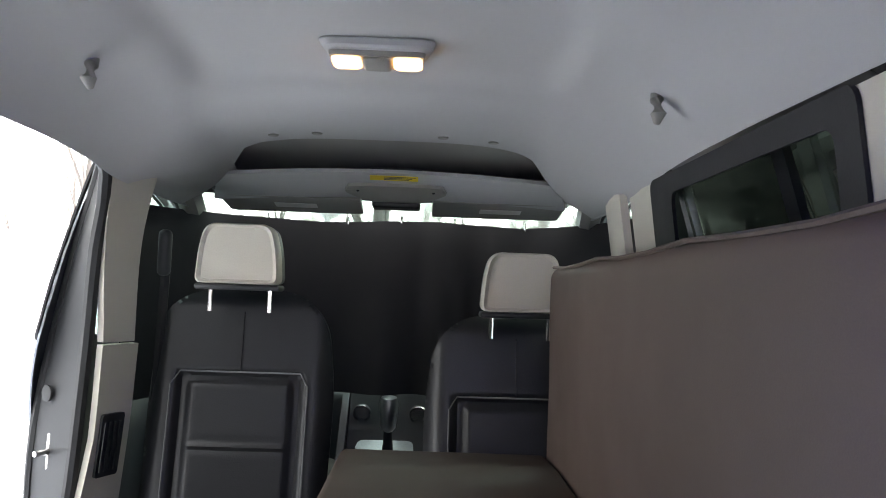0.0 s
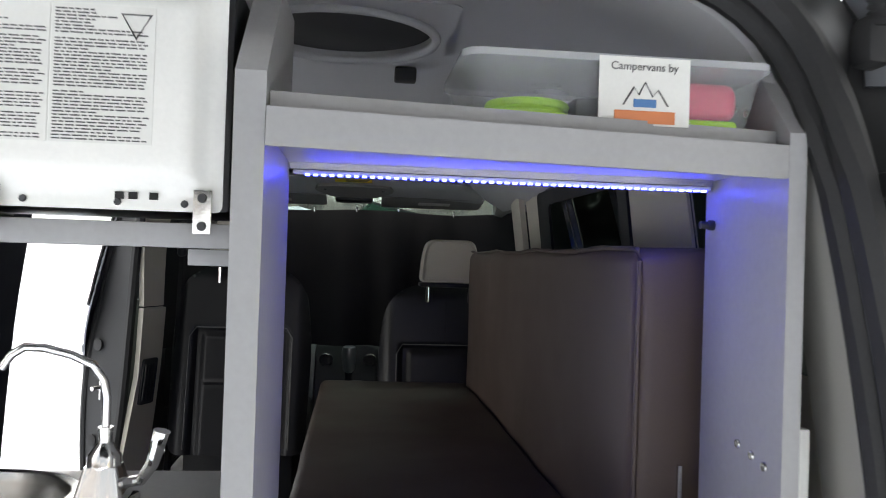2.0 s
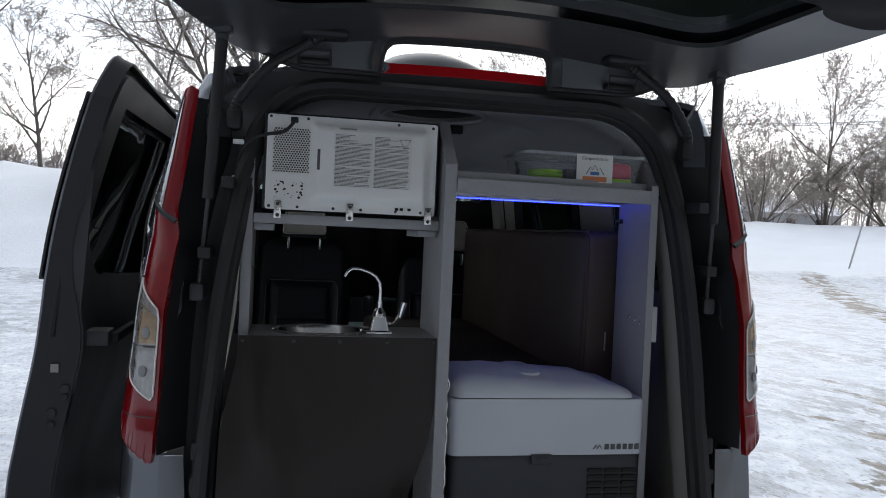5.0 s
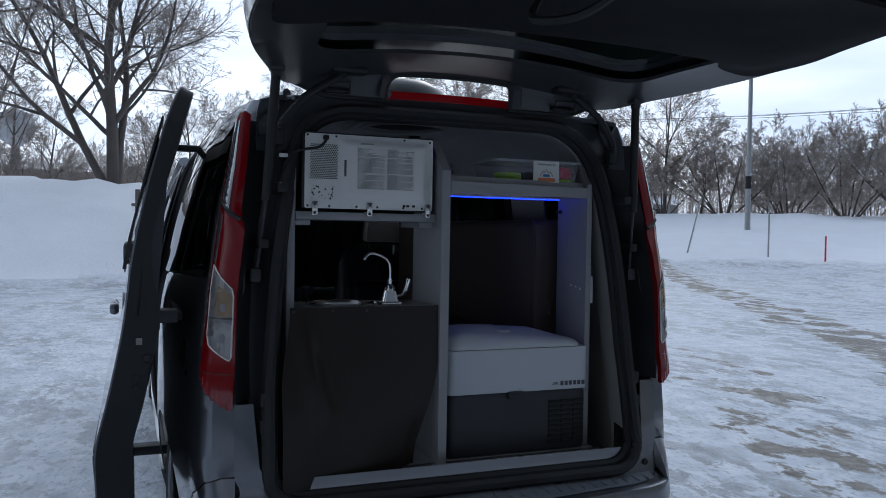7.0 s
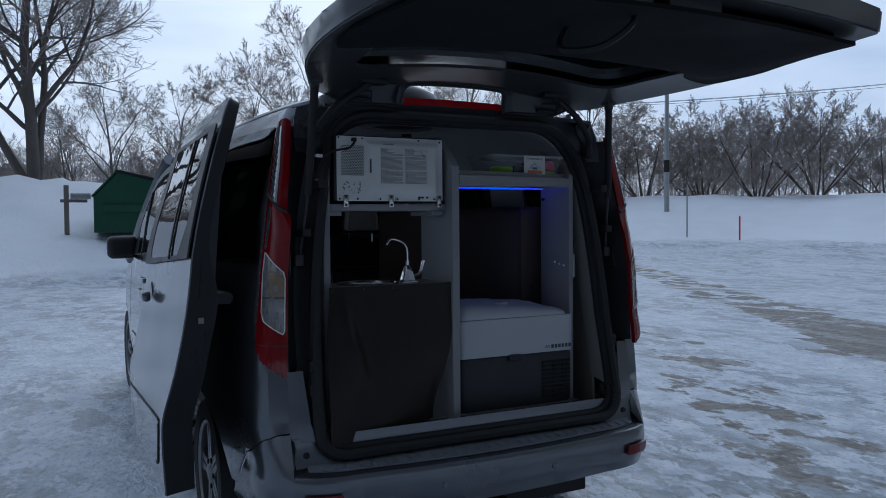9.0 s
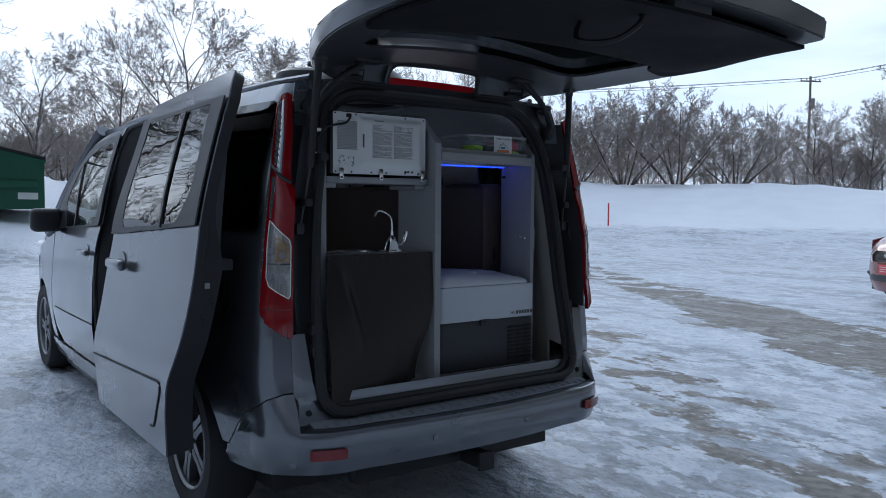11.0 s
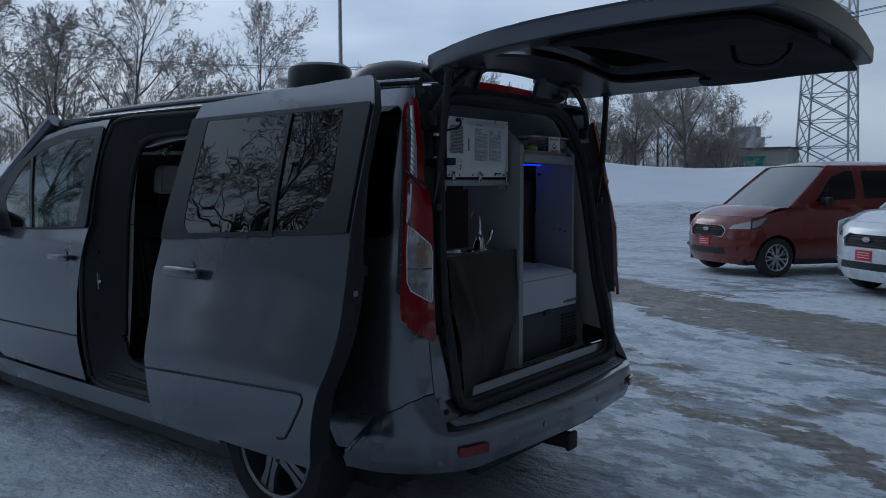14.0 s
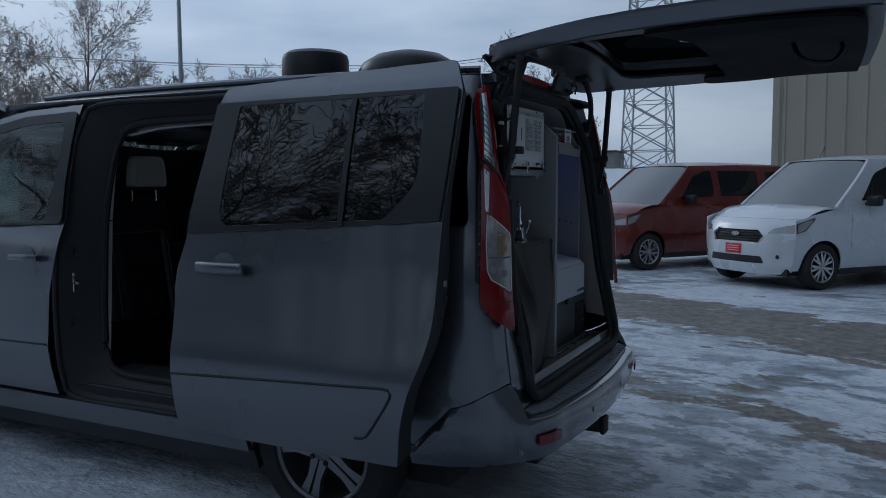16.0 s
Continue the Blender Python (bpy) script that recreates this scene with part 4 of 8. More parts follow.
part("brake_light", sheet(rounded([(-0.27, 1.866), (0.27, 1.866), (0.24, 1.893), (-0.24, 1.893)], 0.01), lambda x, z: Vector((x, 0.115 + 0.1 * x * x, z - 0.05 * x * x)), (), 0.03), BRAKE_RED, van, "red high brake light", thick=0.02)

# ---- tailgate, raised ----
GATE_O = rounded([(-0.60, 0.10), (0.60, 0.10), (0.78, -0.35), (0.80, -0.75), (0.70, -1.235), (-0.70, -1.235), (-0.80, -0.75), (-0.78, -0.35)], [0.12, 0.12, 0.2, 0.3, 0.025, 0.025, 0.3, 0.2], 6)
GATE_Z = dense([(-1.3, 1.985), (-1.2, 1.99), (-0.9, 1.985), (-0.35, 1.955), (0.06, 1.885), (0.2, 1.85)])


def gate_out(x, y):
    c = 1 - (x / 0.8) ** 2
    return Vector((x, y - 0.03 * c * (y < -0.9), lerp(GATE_Z, y) + (0.05 + 0.06 * sm(-0.6, 0.05, y)) * c))


def gate_in(x, y):
    c = 1 - (x / 0.8) ** 2
    p = gate_out(x * 0.985, y)
    return p + Vector((0, 0, -0.05 - 0.02 * sm(-0.5, -0.8, y) * c))


GATE_I = [p for p in resample(GATE_O, 0.03) if not (p[1] > 0.05 and -0.245 < p[0] < 0.215)]
cut = next(i for i in range(len(GATE_I)) if GATE_I[i - 1][0] <= -0.245 and GATE_I[i][0] >= 0.215 and GATE_I[i][1] > 0.05)
GATE_I = GATE_I[cut:] + GATE_I[:cut] + [(-0.245, 0.06), (-0.235, 0.03), (-0.20, 0.012), (0.17, 0.012), (0.205, 0.03), (0.215, 0.06)]
glass_hole = rounded([(-0.56, -0.15), (0.56, -0.15), (0.64, -0.64), (-0.64, -0.64)], [0.12, 0.12, 0.1, 0.1])
gate = part("tailgate", sheet(GATE_O, gate_out, [glass_hole], 0.06), PAINT, van, "grey tailgate raised level", thick=0.02)
part("tailgate_window", sheet(rounded([(-0.60, -0.12), (0.60, -0.12), (0.68, -0.68), (-0.68, -0.68)], 0.12), lambda x, y: gate_out(x, y) + Vector((0, 0, 0.012)), (), 0.1), TINT, gate, "dark tinted rear window", thick=0.004)
part("tailgate_frame", sheet(GATE_I, gate_in, [rounded([(-0.56, -0.17), (0.56, -0.17), (0.66, -1.16), (-0.66, -1.16)], 0.12)], 0.05), SHADED_INNER_PAINT, gate, "painted inner frame of the tailgate, darkened for shade", thick=0.012)
part("tailgate_lining", sheet(rounded([(-0.745, -0.53), (-0.60, -0.545), (-0.52, -0.66), (0.52, -0.66), (0.60, -0.545), (0.745, -0.53), (0.765, -0.75), (0.68, -1.19), (-0.68, -1.19), (-0.765, -0.75)], 0.06), lambda x, y: gate_in(x, y) + Vector((0, 0, -0.016 - 0.022 * sm(-0.53, -0.7, y) * sm(0.75, 0.6, abs(x)))), (), 0.05), HATCH_LINING, gate, "charcoal plastic inner lining", thick=0.012)
rimline = [p for p in resample(GATE_O, 0.03)]
start = next(i for i in range(len(rimline)) if rimline[i][1] > 0.05 and rimline[i][0] > 0.24)
rimline = [p for p in rimline[start:] + rimline[:start] if not (p[1] > 0.05 and -0.26 < p[0] < 0.23)]
part("tailgate_rim", loft([[gate_out(*p) for p in rimline], [gate_out(*p).lerp(gate_in(*p), 0.5) + Vector((0, 0, -0.004)) for p in rimline], [gate_in(*p) for p in rimline]], False), PAINT, gate, thick=0.01)
# hinge flanges either side of the arched gap
for side, x0 in ((-1, 0.245), (1, 0.215)):
    xs = [x0 + (0.60 - x0) * k / 12 for k in range(13)]
    foot = lambda x: 1.857 + 0.045 * sm(0.44, 0.60, x)
    head = lambda x: max(foot(x) + 0.004, gate_in(side * x, 0.05).z - 0.002)
    part("hinge_flange", loft([[Vector((side * x, 0.098, foot(x))) for x in xs], [Vector((side * x, 0.085, foot(x) + 0.006)) for x in xs], [Vector((side * x, 0.075, foot(x) + 0.5 * (head(x) - foot(x)))) for x in xs], [Vector((side * x, 0.045, head(x))) for x in xs]], False), SHADED_INNER_PAINT, gate, "painted hinge flange, darkened for shade", thick=0.006)
    part("flange_seal", tube(bmesh.new(), [(side * x, 0.094, foot(x) - 0.003) for x in xs], 0.007, 6), RUBBER, gate)
arch_line = smooth_open([(0.222, 0.09, 1.858), (0.218, 0.078, 1.90), (0.205, 0.060, 1.928), (0.165, 0.045, 1.939), (-0.02, 0.042, 1.944), (-0.195, 0.045, 1.939), (-0.235, 0.060, 1.928), (-0.248, 0.078, 1.90), (-0.252, 0.09, 1.858)], 5)
part("gap_seal", tube(bmesh.new(), arch_line, 0.011, 8), RUBBER, gate, "black trim round the arched gap")
part("gap_reveal", loft([[p + Vector((0, -0.004, 0.0)) for p in arch_line], [Vector((p.x * 1.10, p.y - 0.035, p.z + (0.012 if p.z > 1.9 else 0.0))) for p in arch_line]], False), SHADED_INNER_PAINT, gate, thick=0.006)
part("pull_strap", tube(bmesh.new(), smooth_open([(-0.13, -1.12, 1.955), (-0.15, -1.14, 1.90), (-0.22, -1.10, 1.845), (-0.28, -1.02, 1.85), (-0.24, -0.98, 1.91), (-0.19, -0.98, 1.955)]), 0.009, 6), RUBBER, gate, "black pull strap")
part("latch_box", bbox((-0.09, -1.215, 1.935), (0.09, -1.15, 1.975), 0.008), DARK_PLASTIC, gate)
for hx in (-0.42, 0.42):
    hg = part("hinge", bbox((hx - 0.045, 0.062, 1.862), (hx + 0.045, 0.085, 1.876), 0.004), RUBBER, gate, "black hinge")
    part("hinge_pin", tube(bmesh.new(), [(hx - 0.04, 0.055, 1.858), (hx - 0.04, 0.045, 1.895), (hx + 0.04, 0.045, 1.895), (hx + 0.04, 0.055, 1.858)], 0.004, 6), RUBBER, hg)
for side in (-1, 1):
    part("boot_cup", bbox((side * 0.34, -0.04, 1.91), (side * 0.46, 0.02, 1.935), 0.012), RUBBER, gate, "black boot cup")
    part("strut_mount", bbox((side * 0.615, -0.10, 1.885), (side * 0.66, -0.05, 1.93), 0.008), DARK_PLASTIC, gate)

# ---- sliding door, slid back ----
DOOR_X = dense([(0.35, 1.112), (0.44, 1.120), (0.53, 1.126), (0.64, 1.133), (0.74, 1.132), (0.90, 1.098), (1.09, 1.062), (1.22, 1.046), (1.30, 1.036), (1.45, 1.004), (1.73, 0.926), (1.80, 0.903), (1.86, 0.878)], 8)
slid = thing("sliding_door", "grey sliding side door with tinted window, slid open", "door", (-1.05, 0.65, 0.4))


def door_fn(u, z, out=0.0):
    return Vector((-(lerp(DOOR_X, z) - 0.03 * (u - 0.6) * sm(1.2, 1.7, z) + out), u, z))


def door_deep(z):
    return -0.10 + 0.055 * sm(1.1, 1.4, z)


D_OUT = rounded([(0.19, 0.44), (1.19, 0.44), (1.212, 0.54), (1.219, 0.67), (1.222, 0.88), (1.242, 1.06), (1.192, 1.215), (1.158, 1.46), (1.132, 1.735), (1.10, 1.808), (0.06, 1.845), (0.020, 1.738), (0.030, 1.50), (0.052, 1.29), (0.061, 1.13), (0.065, 0.95), (0.092, 0.82), (0.145, 0.70), (0.178, 0.57)], [0.01, 0.02, 0.05, 0.05, 0.08, 0.06, 0.03, 0.1, 0.02, 0.03, 0.03, 0.008, 0.1, 0.02, 0.1, 0.1, 0.1, 0.1, 0.05])
D_WIN = rounded([(0.278, 1.290), (0.99, 1.254), (1.022, 1.29), (1.018, 1.48), (1.005, 1.726), (0.160, 1.728), (0.152, 1.50), (0.158, 1.41)], [0.02, 0.02, 0.03, 0.1, 0.015, 0.015, 0.1, 0.06])
part("outer_panel", sheet(D_OUT, door_fn, [D_WIN], 0.028), PAINT, slid, "grey metallic outer panel", thick=0.006)
part("window_surround", sheet(rounded([(0.060, 1.288), (1.184, 1.220), (1.152, 1.46), (1.128, 1.742), (0.030, 1.746), (0.038, 1.50)], [0.004, 0.01, 0.1, 0.01, 0.008, 0.1]), lambda u, z: door_fn(u, z, 0.014), [D_WIN], 0.05), BLACK_TRIM, slid, "black window surround", thick=0.006)
part("window", sheet(D_WIN, lambda u, z: door_fn(u, z, 0.013), (), 0.04), TINT, slid, "dark tinted window", thick=0.004)
part("window_divider", sheet([(0.443, 1.27), (0.463, 1.27), (0.461, 1.727), (0.441, 1.727)], lambda u, z: door_fn(u, z, 0.020), (), 0.05), BLACK_TRIM, slid, thick=0.006)
part("inner_panel", sheet(rounded([(0.22, 0.46), (1.17, 0.46), (1.20, 0.82), (1.17, 1.22), (1.10, 1.78), (0.07, 1.80), (0.045, 1.70), (0.075, 1.1), (0.10, 0.84), (0.17, 0.68)], 0.03), lambda u, z: door_fn(u, z, door_deep(z)), [D_WIN], 0.04), DARK_PLASTIC, slid, "charcoal inner door panel", thick=0.01)
D_RIM = resample(D_OUT, 0.028)
part("door_edge", loft([[door_fn(p[0], p[1], -0.002) for p in D_RIM], [door_fn(p[0] * 0.99 + 0.006, p[1] * 0.99 + 0.01, door_deep(p[1]) * 0.4) for p in D_RIM], [door_fn(p[0] * 0.98 + 0.012, p[1] * 0.98 + 0.02, door_deep(p[1])) for p in D_RIM]]), SHADED_EDGE_PAINT, slid, thick=0.006)
part("trim_line", tube(bmesh.new(), [door_fn(u, z, 0.003) for u, z in [(1.219, 0.667), (0.95, 0.680), (0.68, 0.693), (0.40, 0.706), (0.245, 0.713), (0.217, 0.710), (0.207, 0.698), (0.210, 0.682), (0.230, 0.648), (0.285, 0.566), (0.312, 0.532), (0.33, 0.524), (0.36, 0.522)]], 0.0055, 6), RUBBER, slid, "dark panel groove")
h = part("door_handle", bbox((-1.112, 0.872, 1.070), (-1.078, 1.108, 1.116), 0.014, 3), PAINT, slid)
part("handle_cup", lathe(bmesh.new(), [(0.058, -0.002), (0.058, 0.006)], 24, Matrix.Translation((-1.060, 0.99, 1.092)) @ Matrix.Rotation(-math.pi / 2, 4, "Y")), PAINT, h)
part("door_track_arm", bbox((-1.04, 1.12, 0.44), (-0.80, 1.20, 0.48), 0.008), DARK_PLASTIC, slid)
part("upper_arm", bbox((-0.90, 1.04, 1.74), (-0.70, 1.10, 1.765), 0.005), DARK_PLASTIC, slid)
for ez, er in ((1.02, 0.012), (1.0, 0.008), (0.96, 0.012), (0.93, 0.009)):
    part("edge_hole", lathe(bmesh.new(), [(er, 0), (er * 0.9, 0.002)], 12, Matrix.Translation((-1.02 + 0.03 * (ez > 0.99), lerp([(0.7, 0.15), (0.9, 0.074), (1.08, 0.066)], ez) - 0.003, ez)) @ Matrix.Rotation(math.pi / 2, 4, "X")), RUBBER, slid)
part("edge_sticker", bbox((-1.022, 0.056, 1.062), (-1.004, 0.060, 1.082)), GREY_TRIM, slid)
part("door_latch", bbox((-1.03, 0.075, 0.965), (-0.985, 0.10, 1.0), 0.004), RUBBER, slid)
part("weather_strip", tube(bmesh.new(), [door_fn(0.075, z, -0.03) + Vector((0, -0.012, 0)) for z in (1.15, 1.3, 1.45, 1.6, 1.75)], 0.009, 8), RUBBER, slid)
part("rear_track_arm", bbox((-1.02, 0.10, 1.12), (-0.90, 0.18, 1.16), 0.006), DARK_PLASTIC, slid)

# door opening: a slanted metal surround with a rubber seal round its inner edge
S = mirrored(skin, -1)
AP_OUT = [(1.0, 0.40), (1.6, 0.40), (2.08, 0.40), (2.16, 0.50), (2.17, 0.75), (2.17, 1.0), (2.17, 1.25), (2.155, 1.5), (2.13, 1.70), (2.05, 1.80), (1.5, 1.80), (1.0, 1.80)]
AP_IN = [(1.02, 0.52, 0.80), (1.6, 0.52, 0.80), (1.90, 0.53, 0.79), (2.0, 0.62, 0.765), (2.03, 0.80, 0.745), (2.035, 1.0, 0.73), (2.03, 1.25, 0.715), (2.0, 1.48, 0.695), (1.97, 1.62, 0.67), (1.88, 1.70, 0.652), (1.5, 1.718, 0.65), (1.02, 1.718, 0.65)]
ap_o = smooth_open([tuple(S(u, z, -0.012)) for u, z in AP_OUT], 4)
ap_i = smooth_open([(-x, y, z) for y, z, x in AP_IN], 4)
bm = bmesh.new()
rows = [[bm.verts.new(a.lerp(b, k / 4) + Vector((0, 0, 0))) for a, b in zip(ap_o, ap_i)] for k in range(5)]
for A, B in zip(rows, rows[1:]):
    for i in range(len(A) - 1):
        bm.faces.new((A[i], A[i + 1], B[i + 1], B[i]))
part("door_aperture", bm, SHADED_EDGE_PAINT, van, "side door opening surround, grey paint darkened for shade", thick=0.006)
part("door_seal", tube(bmesh.new(), [p + Vector((-0.012, 0, 0)) for p in ap_i], 0.017, 8), RUBBER, van, "black door opening seal")
part("door_gap_seal", tube(bmesh.new(), ap_o, 0.014, 8), RUBBER, van)
part("side_track", bbox((-0.905, 0.14, 1.125), (-0.885, 0.95, 1.15), 0.004), RUBBER, van, "black sliding door track")
part("lower_track", bbox((-0.86, 1.0, 0.44), (-0.80, 2.05, 0.47), 0.004), DARK_PLASTIC, van)
part("step_well", bbox((-0.80, 1.0, 0.43), (-0.60, 2.02, 0.52), 0.006), DARK_PLASTIC, van)

# ---- interior shell ----
part("load_floor", bbox((-0.80, -0.06, 0.56), (0.80, 1.0, 0.60)), GREY_TRIM, van)
part("cabin_floor", bbox((-0.80, 1.0, 0.36), (0.80, 3.3, 0.42)), DARK_PLASTIC, van)
part("floor_step", bbox((-0.80, 0.98, 0.40), (0.80, 1.02, 0.60)), DARK_PLASTIC, van)
part("sill_plate", prism([(-0.62, 0.535), (0.62, 0.535), (0.60, 0.62), (-0.60, 0.62)], lambda x, z: Vector((x, -0.085, z)), lambda x, z: Vector((x, 0.0, z + 0.02))), SILL_PLASTIC, van, "dark plastic sill plate")
part("latch_slot", bbox((-0.212, -0.0905, 0.598), (-0.106, -0.07, 0.622), 0.004), RUBBER, van, "black latch slot in the sill")


ARCH = [p for p in OPEN if p[1] > 1.60]
ARCH = sorted(((x * 0.965, 1.2 + (z - 1.2) * 0.965) for x, z in ARCH), key=lambda p: p[0])
run = [0.0]
for a, b in zip(ARCH, ARCH[1:]):
    run.append(run[-1] + math.dist(a, b))
ARCH_X = [(-1 + 2 * r / run[-1], p[0]) for r, p in zip(run, ARCH)]
ARCH_Z = [(-1 + 2 * r / run[-1], p[1]) for r, p in zip(run, ARCH)]
part("latch_recess", bbox((-0.045, -0.094, 0.598), (0.05, -0.05, 0.630), 0.006), RUBBER, van, "black latch recess in the sill")
LINER_Z = dense([(0.0, 1.80), (0.25, 1.835), (0.6, 1.862), (1.05, 1.875), (1.5, 1.878), (1.75, 1.868), (1.95, 1.845), (2.3, 1.842)])


def liner_fn(s, y):
    a = abs(s)
    w = 0.645 - 0.05 * sm(0.4, 0.05, y)
    pan = 0.016 * sm(0.66, 0.56, a) * sm(0.80, 0.86, y) * sm(1.74, 1.66, y) - 0.006 * sm(0.85, 0.75, a) * sm(1.80, 1.86, y)
    deep = Vector((s * w, y, lerp(LINER_Z, y) + pan - 0.19 * a ** 4 * (1 - 0.55 * sm(0.4, 0.05, y)) - 0.09 * sm(0.62, 0.92, a) * sm(1.7, 2.35, y) * (1 - a ** 4)))
    if y < 0.42:
        z = lerp(ARCH_Z, s)
        rear = Vector((lerp(ARCH_X, s), lerp(REAR, z) + 0.07 + max(0, y), z + 0.05 * y))
        return rear.lerp(deep, sm(0.0, 0.42, y))
    return deep


part("headliner", sheet([(-1, 0.0), (1, 0.0), (1, 2.46), (0.86, 2.44), (0.74, 2.36), (0.66, 2.27), (0.58, 2.25), (-0.56, 2.25), (-0.64, 2.27), (-0.72, 2.36), (-0.84, 2.44), (-1, 2.46)], liner_fn, (), 0.03), LINER, van, "light grey moulded headliner", thick=0.012)
for side in (-1, 1):
    part("cab_side_lining", sheet([(2.24, 1.66), (2.74, 1.66), (2.74, 1.85), (2.24, 1.86)], lambda y, z, side=side: Vector((side * (0.50 + 0.18 * sm(1.86, 1.68, z)), y, z)), (), 0.06), LINER, van, thick=0.01)
SIDE_IN = dense([(0.5, 0.72), (0.9, 0.71), (1.25, 0.69), (1.45, 0.668), (1.66, 0.64)])
inner_wall = lambda side: (lambda u, z: Vector((side * (lerp(SIDE_IN, z) - 0.06 * sm(0.35, 0.0, u)), u, z)))


def reveal(side, inner_loop, outer_loop):
    """A black frame from the lining out to the glass."""
    a = resample(inner_loop, 0.05)
    bm = bmesh.new()
    n = len(a)
    iw, sk = inner_wall(side), mirrored(skin, side)
    ua, ub = min(p[0] for p in inner_loop), max(p[0] for p in inner_loop)
    va, vb = min(p[1] for p in inner_loop), max(p[1] for p in inner_loop)
    uo, uo2, vo, vo2 = outer_loop
    A = [bm.verts.new(iw(*p)) for p in a]
    B = [bm.verts.new(sk(uo + (p[0] - ua) / (ub - ua) * (uo2 - uo), vo + (p[1] - va) / (vb - va) * (vo2 - vo), -0.012)) for p in a]
    for i in range(n):
        bm.faces.new((A[i], A[(i + 1) % n], B[(i + 1) % n], B[i]))
    part("window_reveal", bm, BLACK_TRIM, van, "black window frame inside", thick=0.006)


WIN_A = rounded([(0.97, 1.25), (1.78, 1.25), (1.76, 1.655), (0.94, 1.655)], 0.03)
WIN_B = rounded([(0.16, 1.30), (0.60, 1.28), (0.62, 1.65), (0.16, 1.65)], 0.03)
part("right_lining", sheet([(0.06, 0.56), (1.98, 0.45), (1.98, 1.665), (0.06, 1.665)], inner_wall(1), [WIN_A, WIN_B], 0.05), BEIGE_TRIM, van, "beige inner side lining", thick=0.012)
part("left_lining", sheet([(0.06, 0.56), (0.98, 0.56), (0.98, 1.665), (0.06, 1.665)], inner_wall(-1), [WIN_B], 0.05), DARK_PLASTIC, van, "charcoal inner side lining", thick=0.012)
part("window_trim", sheet(rounded([(0.93, 1.235), (1.80, 1.235), (1.78, 1.668), (0.92, 1.668)], 0.03), lambda u, z: inner_wall(1)(u, z) + Vector((-0.009, 0, 0)), [rounded([(1.0, 1.27), (1.66, 1.27), (1.64, 1.625), (0.98, 1.625)], 0.03)], 0.04), RUBBER, van, "black window frame", thick=0.008)
reveal(1, WIN_A, (1.06, 2.05, 1.28, 1.72))
reveal(1, WIN_B, (0.16, 0.84, 1.30, 1.72))
reveal(-1, WIN_B, (0.16, 0.84, 1.30, 1.72))
part("left_trim_cubby", bbox((-0.70, 0.42, 0.98), (-0.665, 0.80, 1.20), 0.02), RUBBER, van)


# ---- kitchen unit in the tail ----
UY0, UY1 = 0.026, 0.29
POST_Y = -0.028  # the divider stands proud of the rest
unit = thing("kitchen_unit", "grey laminate camper kitchen unit with sink and open bays", "cabinet", (0, 0.15, 0.62))
part("left_side", bbox((-0.582, UY0, 0.625), (-0.557, UY1, 1.61), 0.0015), BOARD, unit)
post = [(POST_Y, 0.625), (0.25, 0.625), (0.25, 1.75), (0.10, 1.74), (POST_Y, 1.62)]
part("divider", prism(post, lambda y, z: Vector((-0.082, y, z)), lambda y, z: Vector((-0.052, y, z))), BOARD, unit)
side = [(0.048, 0.625), (0.26, 0.625), (0.26, 1.74), (0.16, 1.72), (0.048, 1.60)]
part("right_side", prism(side, lambda y, z: Vector((0.522, y, z)), lambda y, z: Vector((0.543, y, z))), BOARD, unit)
part("upper_shelf", bbox((-0.556, UY0, 1.448), (-0.083, 0.245, 1.473), 0.0015), BOARD, unit)
for cx in (-0.53, -0.11):
    part("shelf_cleat", bbox((cx - 0.025, UY0 + 0.02, 1.43), (cx + 0.025, 0.24, 1.447), 0.001), BOARD, unit)
bay_y = lambda x: POST_Y - 0.004 + 0.082 * (x + 0.05) / 0.58  # the front of the bay runs askew
bay = lambda y0, y1, x0=-0.051, x1=0.521: [(x0, bay_y(x0) + y0), (x1, bay_y(x1) + y0), (x1, y1 if y1 > 0.1 else bay_y(x1) + y1), (x0, y1 if y1 > 0.1 else bay_y(x0) + y1)]
slabs = lambda o, z0, z1: prism(o, lambda x, y: Vector((x, y, z0)), lambda x, y: Vector((x, y, z1)))
part("bay_shelf", slabs(bay(0.010, 0.25), 1.563, 1.585), BOARD, unit)
part("shelf_liner", slabs(bay(0.045, 0.25, -0.05, 0.520), 1.586, 1.597), BOARD, unit)
part("bay_shelf_lip", slabs(bay(0.0, 0.009, -0.051, 0.544), 1.548, 1.586), BOARD, unit)
part("bay_shelf_rail", slabs(bay(0.028, 0.040), 1.586, 1.606), BOARD, unit)
top = part("counter", sheet([(-0.556, 0.0), (-0.083, 0.0), (-0.083, 0.225), (-0.556, 0.225)], lambda x, y: Vector((x, y, 1.158)), [[(-0.375 + 0.108 * math.cos(a * math.tau / 40), 0.105 + 0.088 * math.sin(a * math.tau / 40)) for a in range(40)]], 0.05), BOARD, unit, "grey laminate counter", thick=0.022)
part("base_board", bbox((-0.585, 0.016, 0.622), (0.546, UY1, 0.640), 0.001), BOARD, unit)
part("edge_strip", bbox((-0.10, -0.028, 0.628), (0.60, -0.011, 0.642), 0.002), STEEL, unit, "bright metal edge strip")
part("lower_cleat", bbox((-0.555, 0.02, 0.65), (-0.53, 0.26, 1.13)), BOARD, unit)
sinkm = Matrix.Translation((-0.375, 0.105, -0.011)) @ Matrix.Diagonal((1, 0.82, 1, 1))
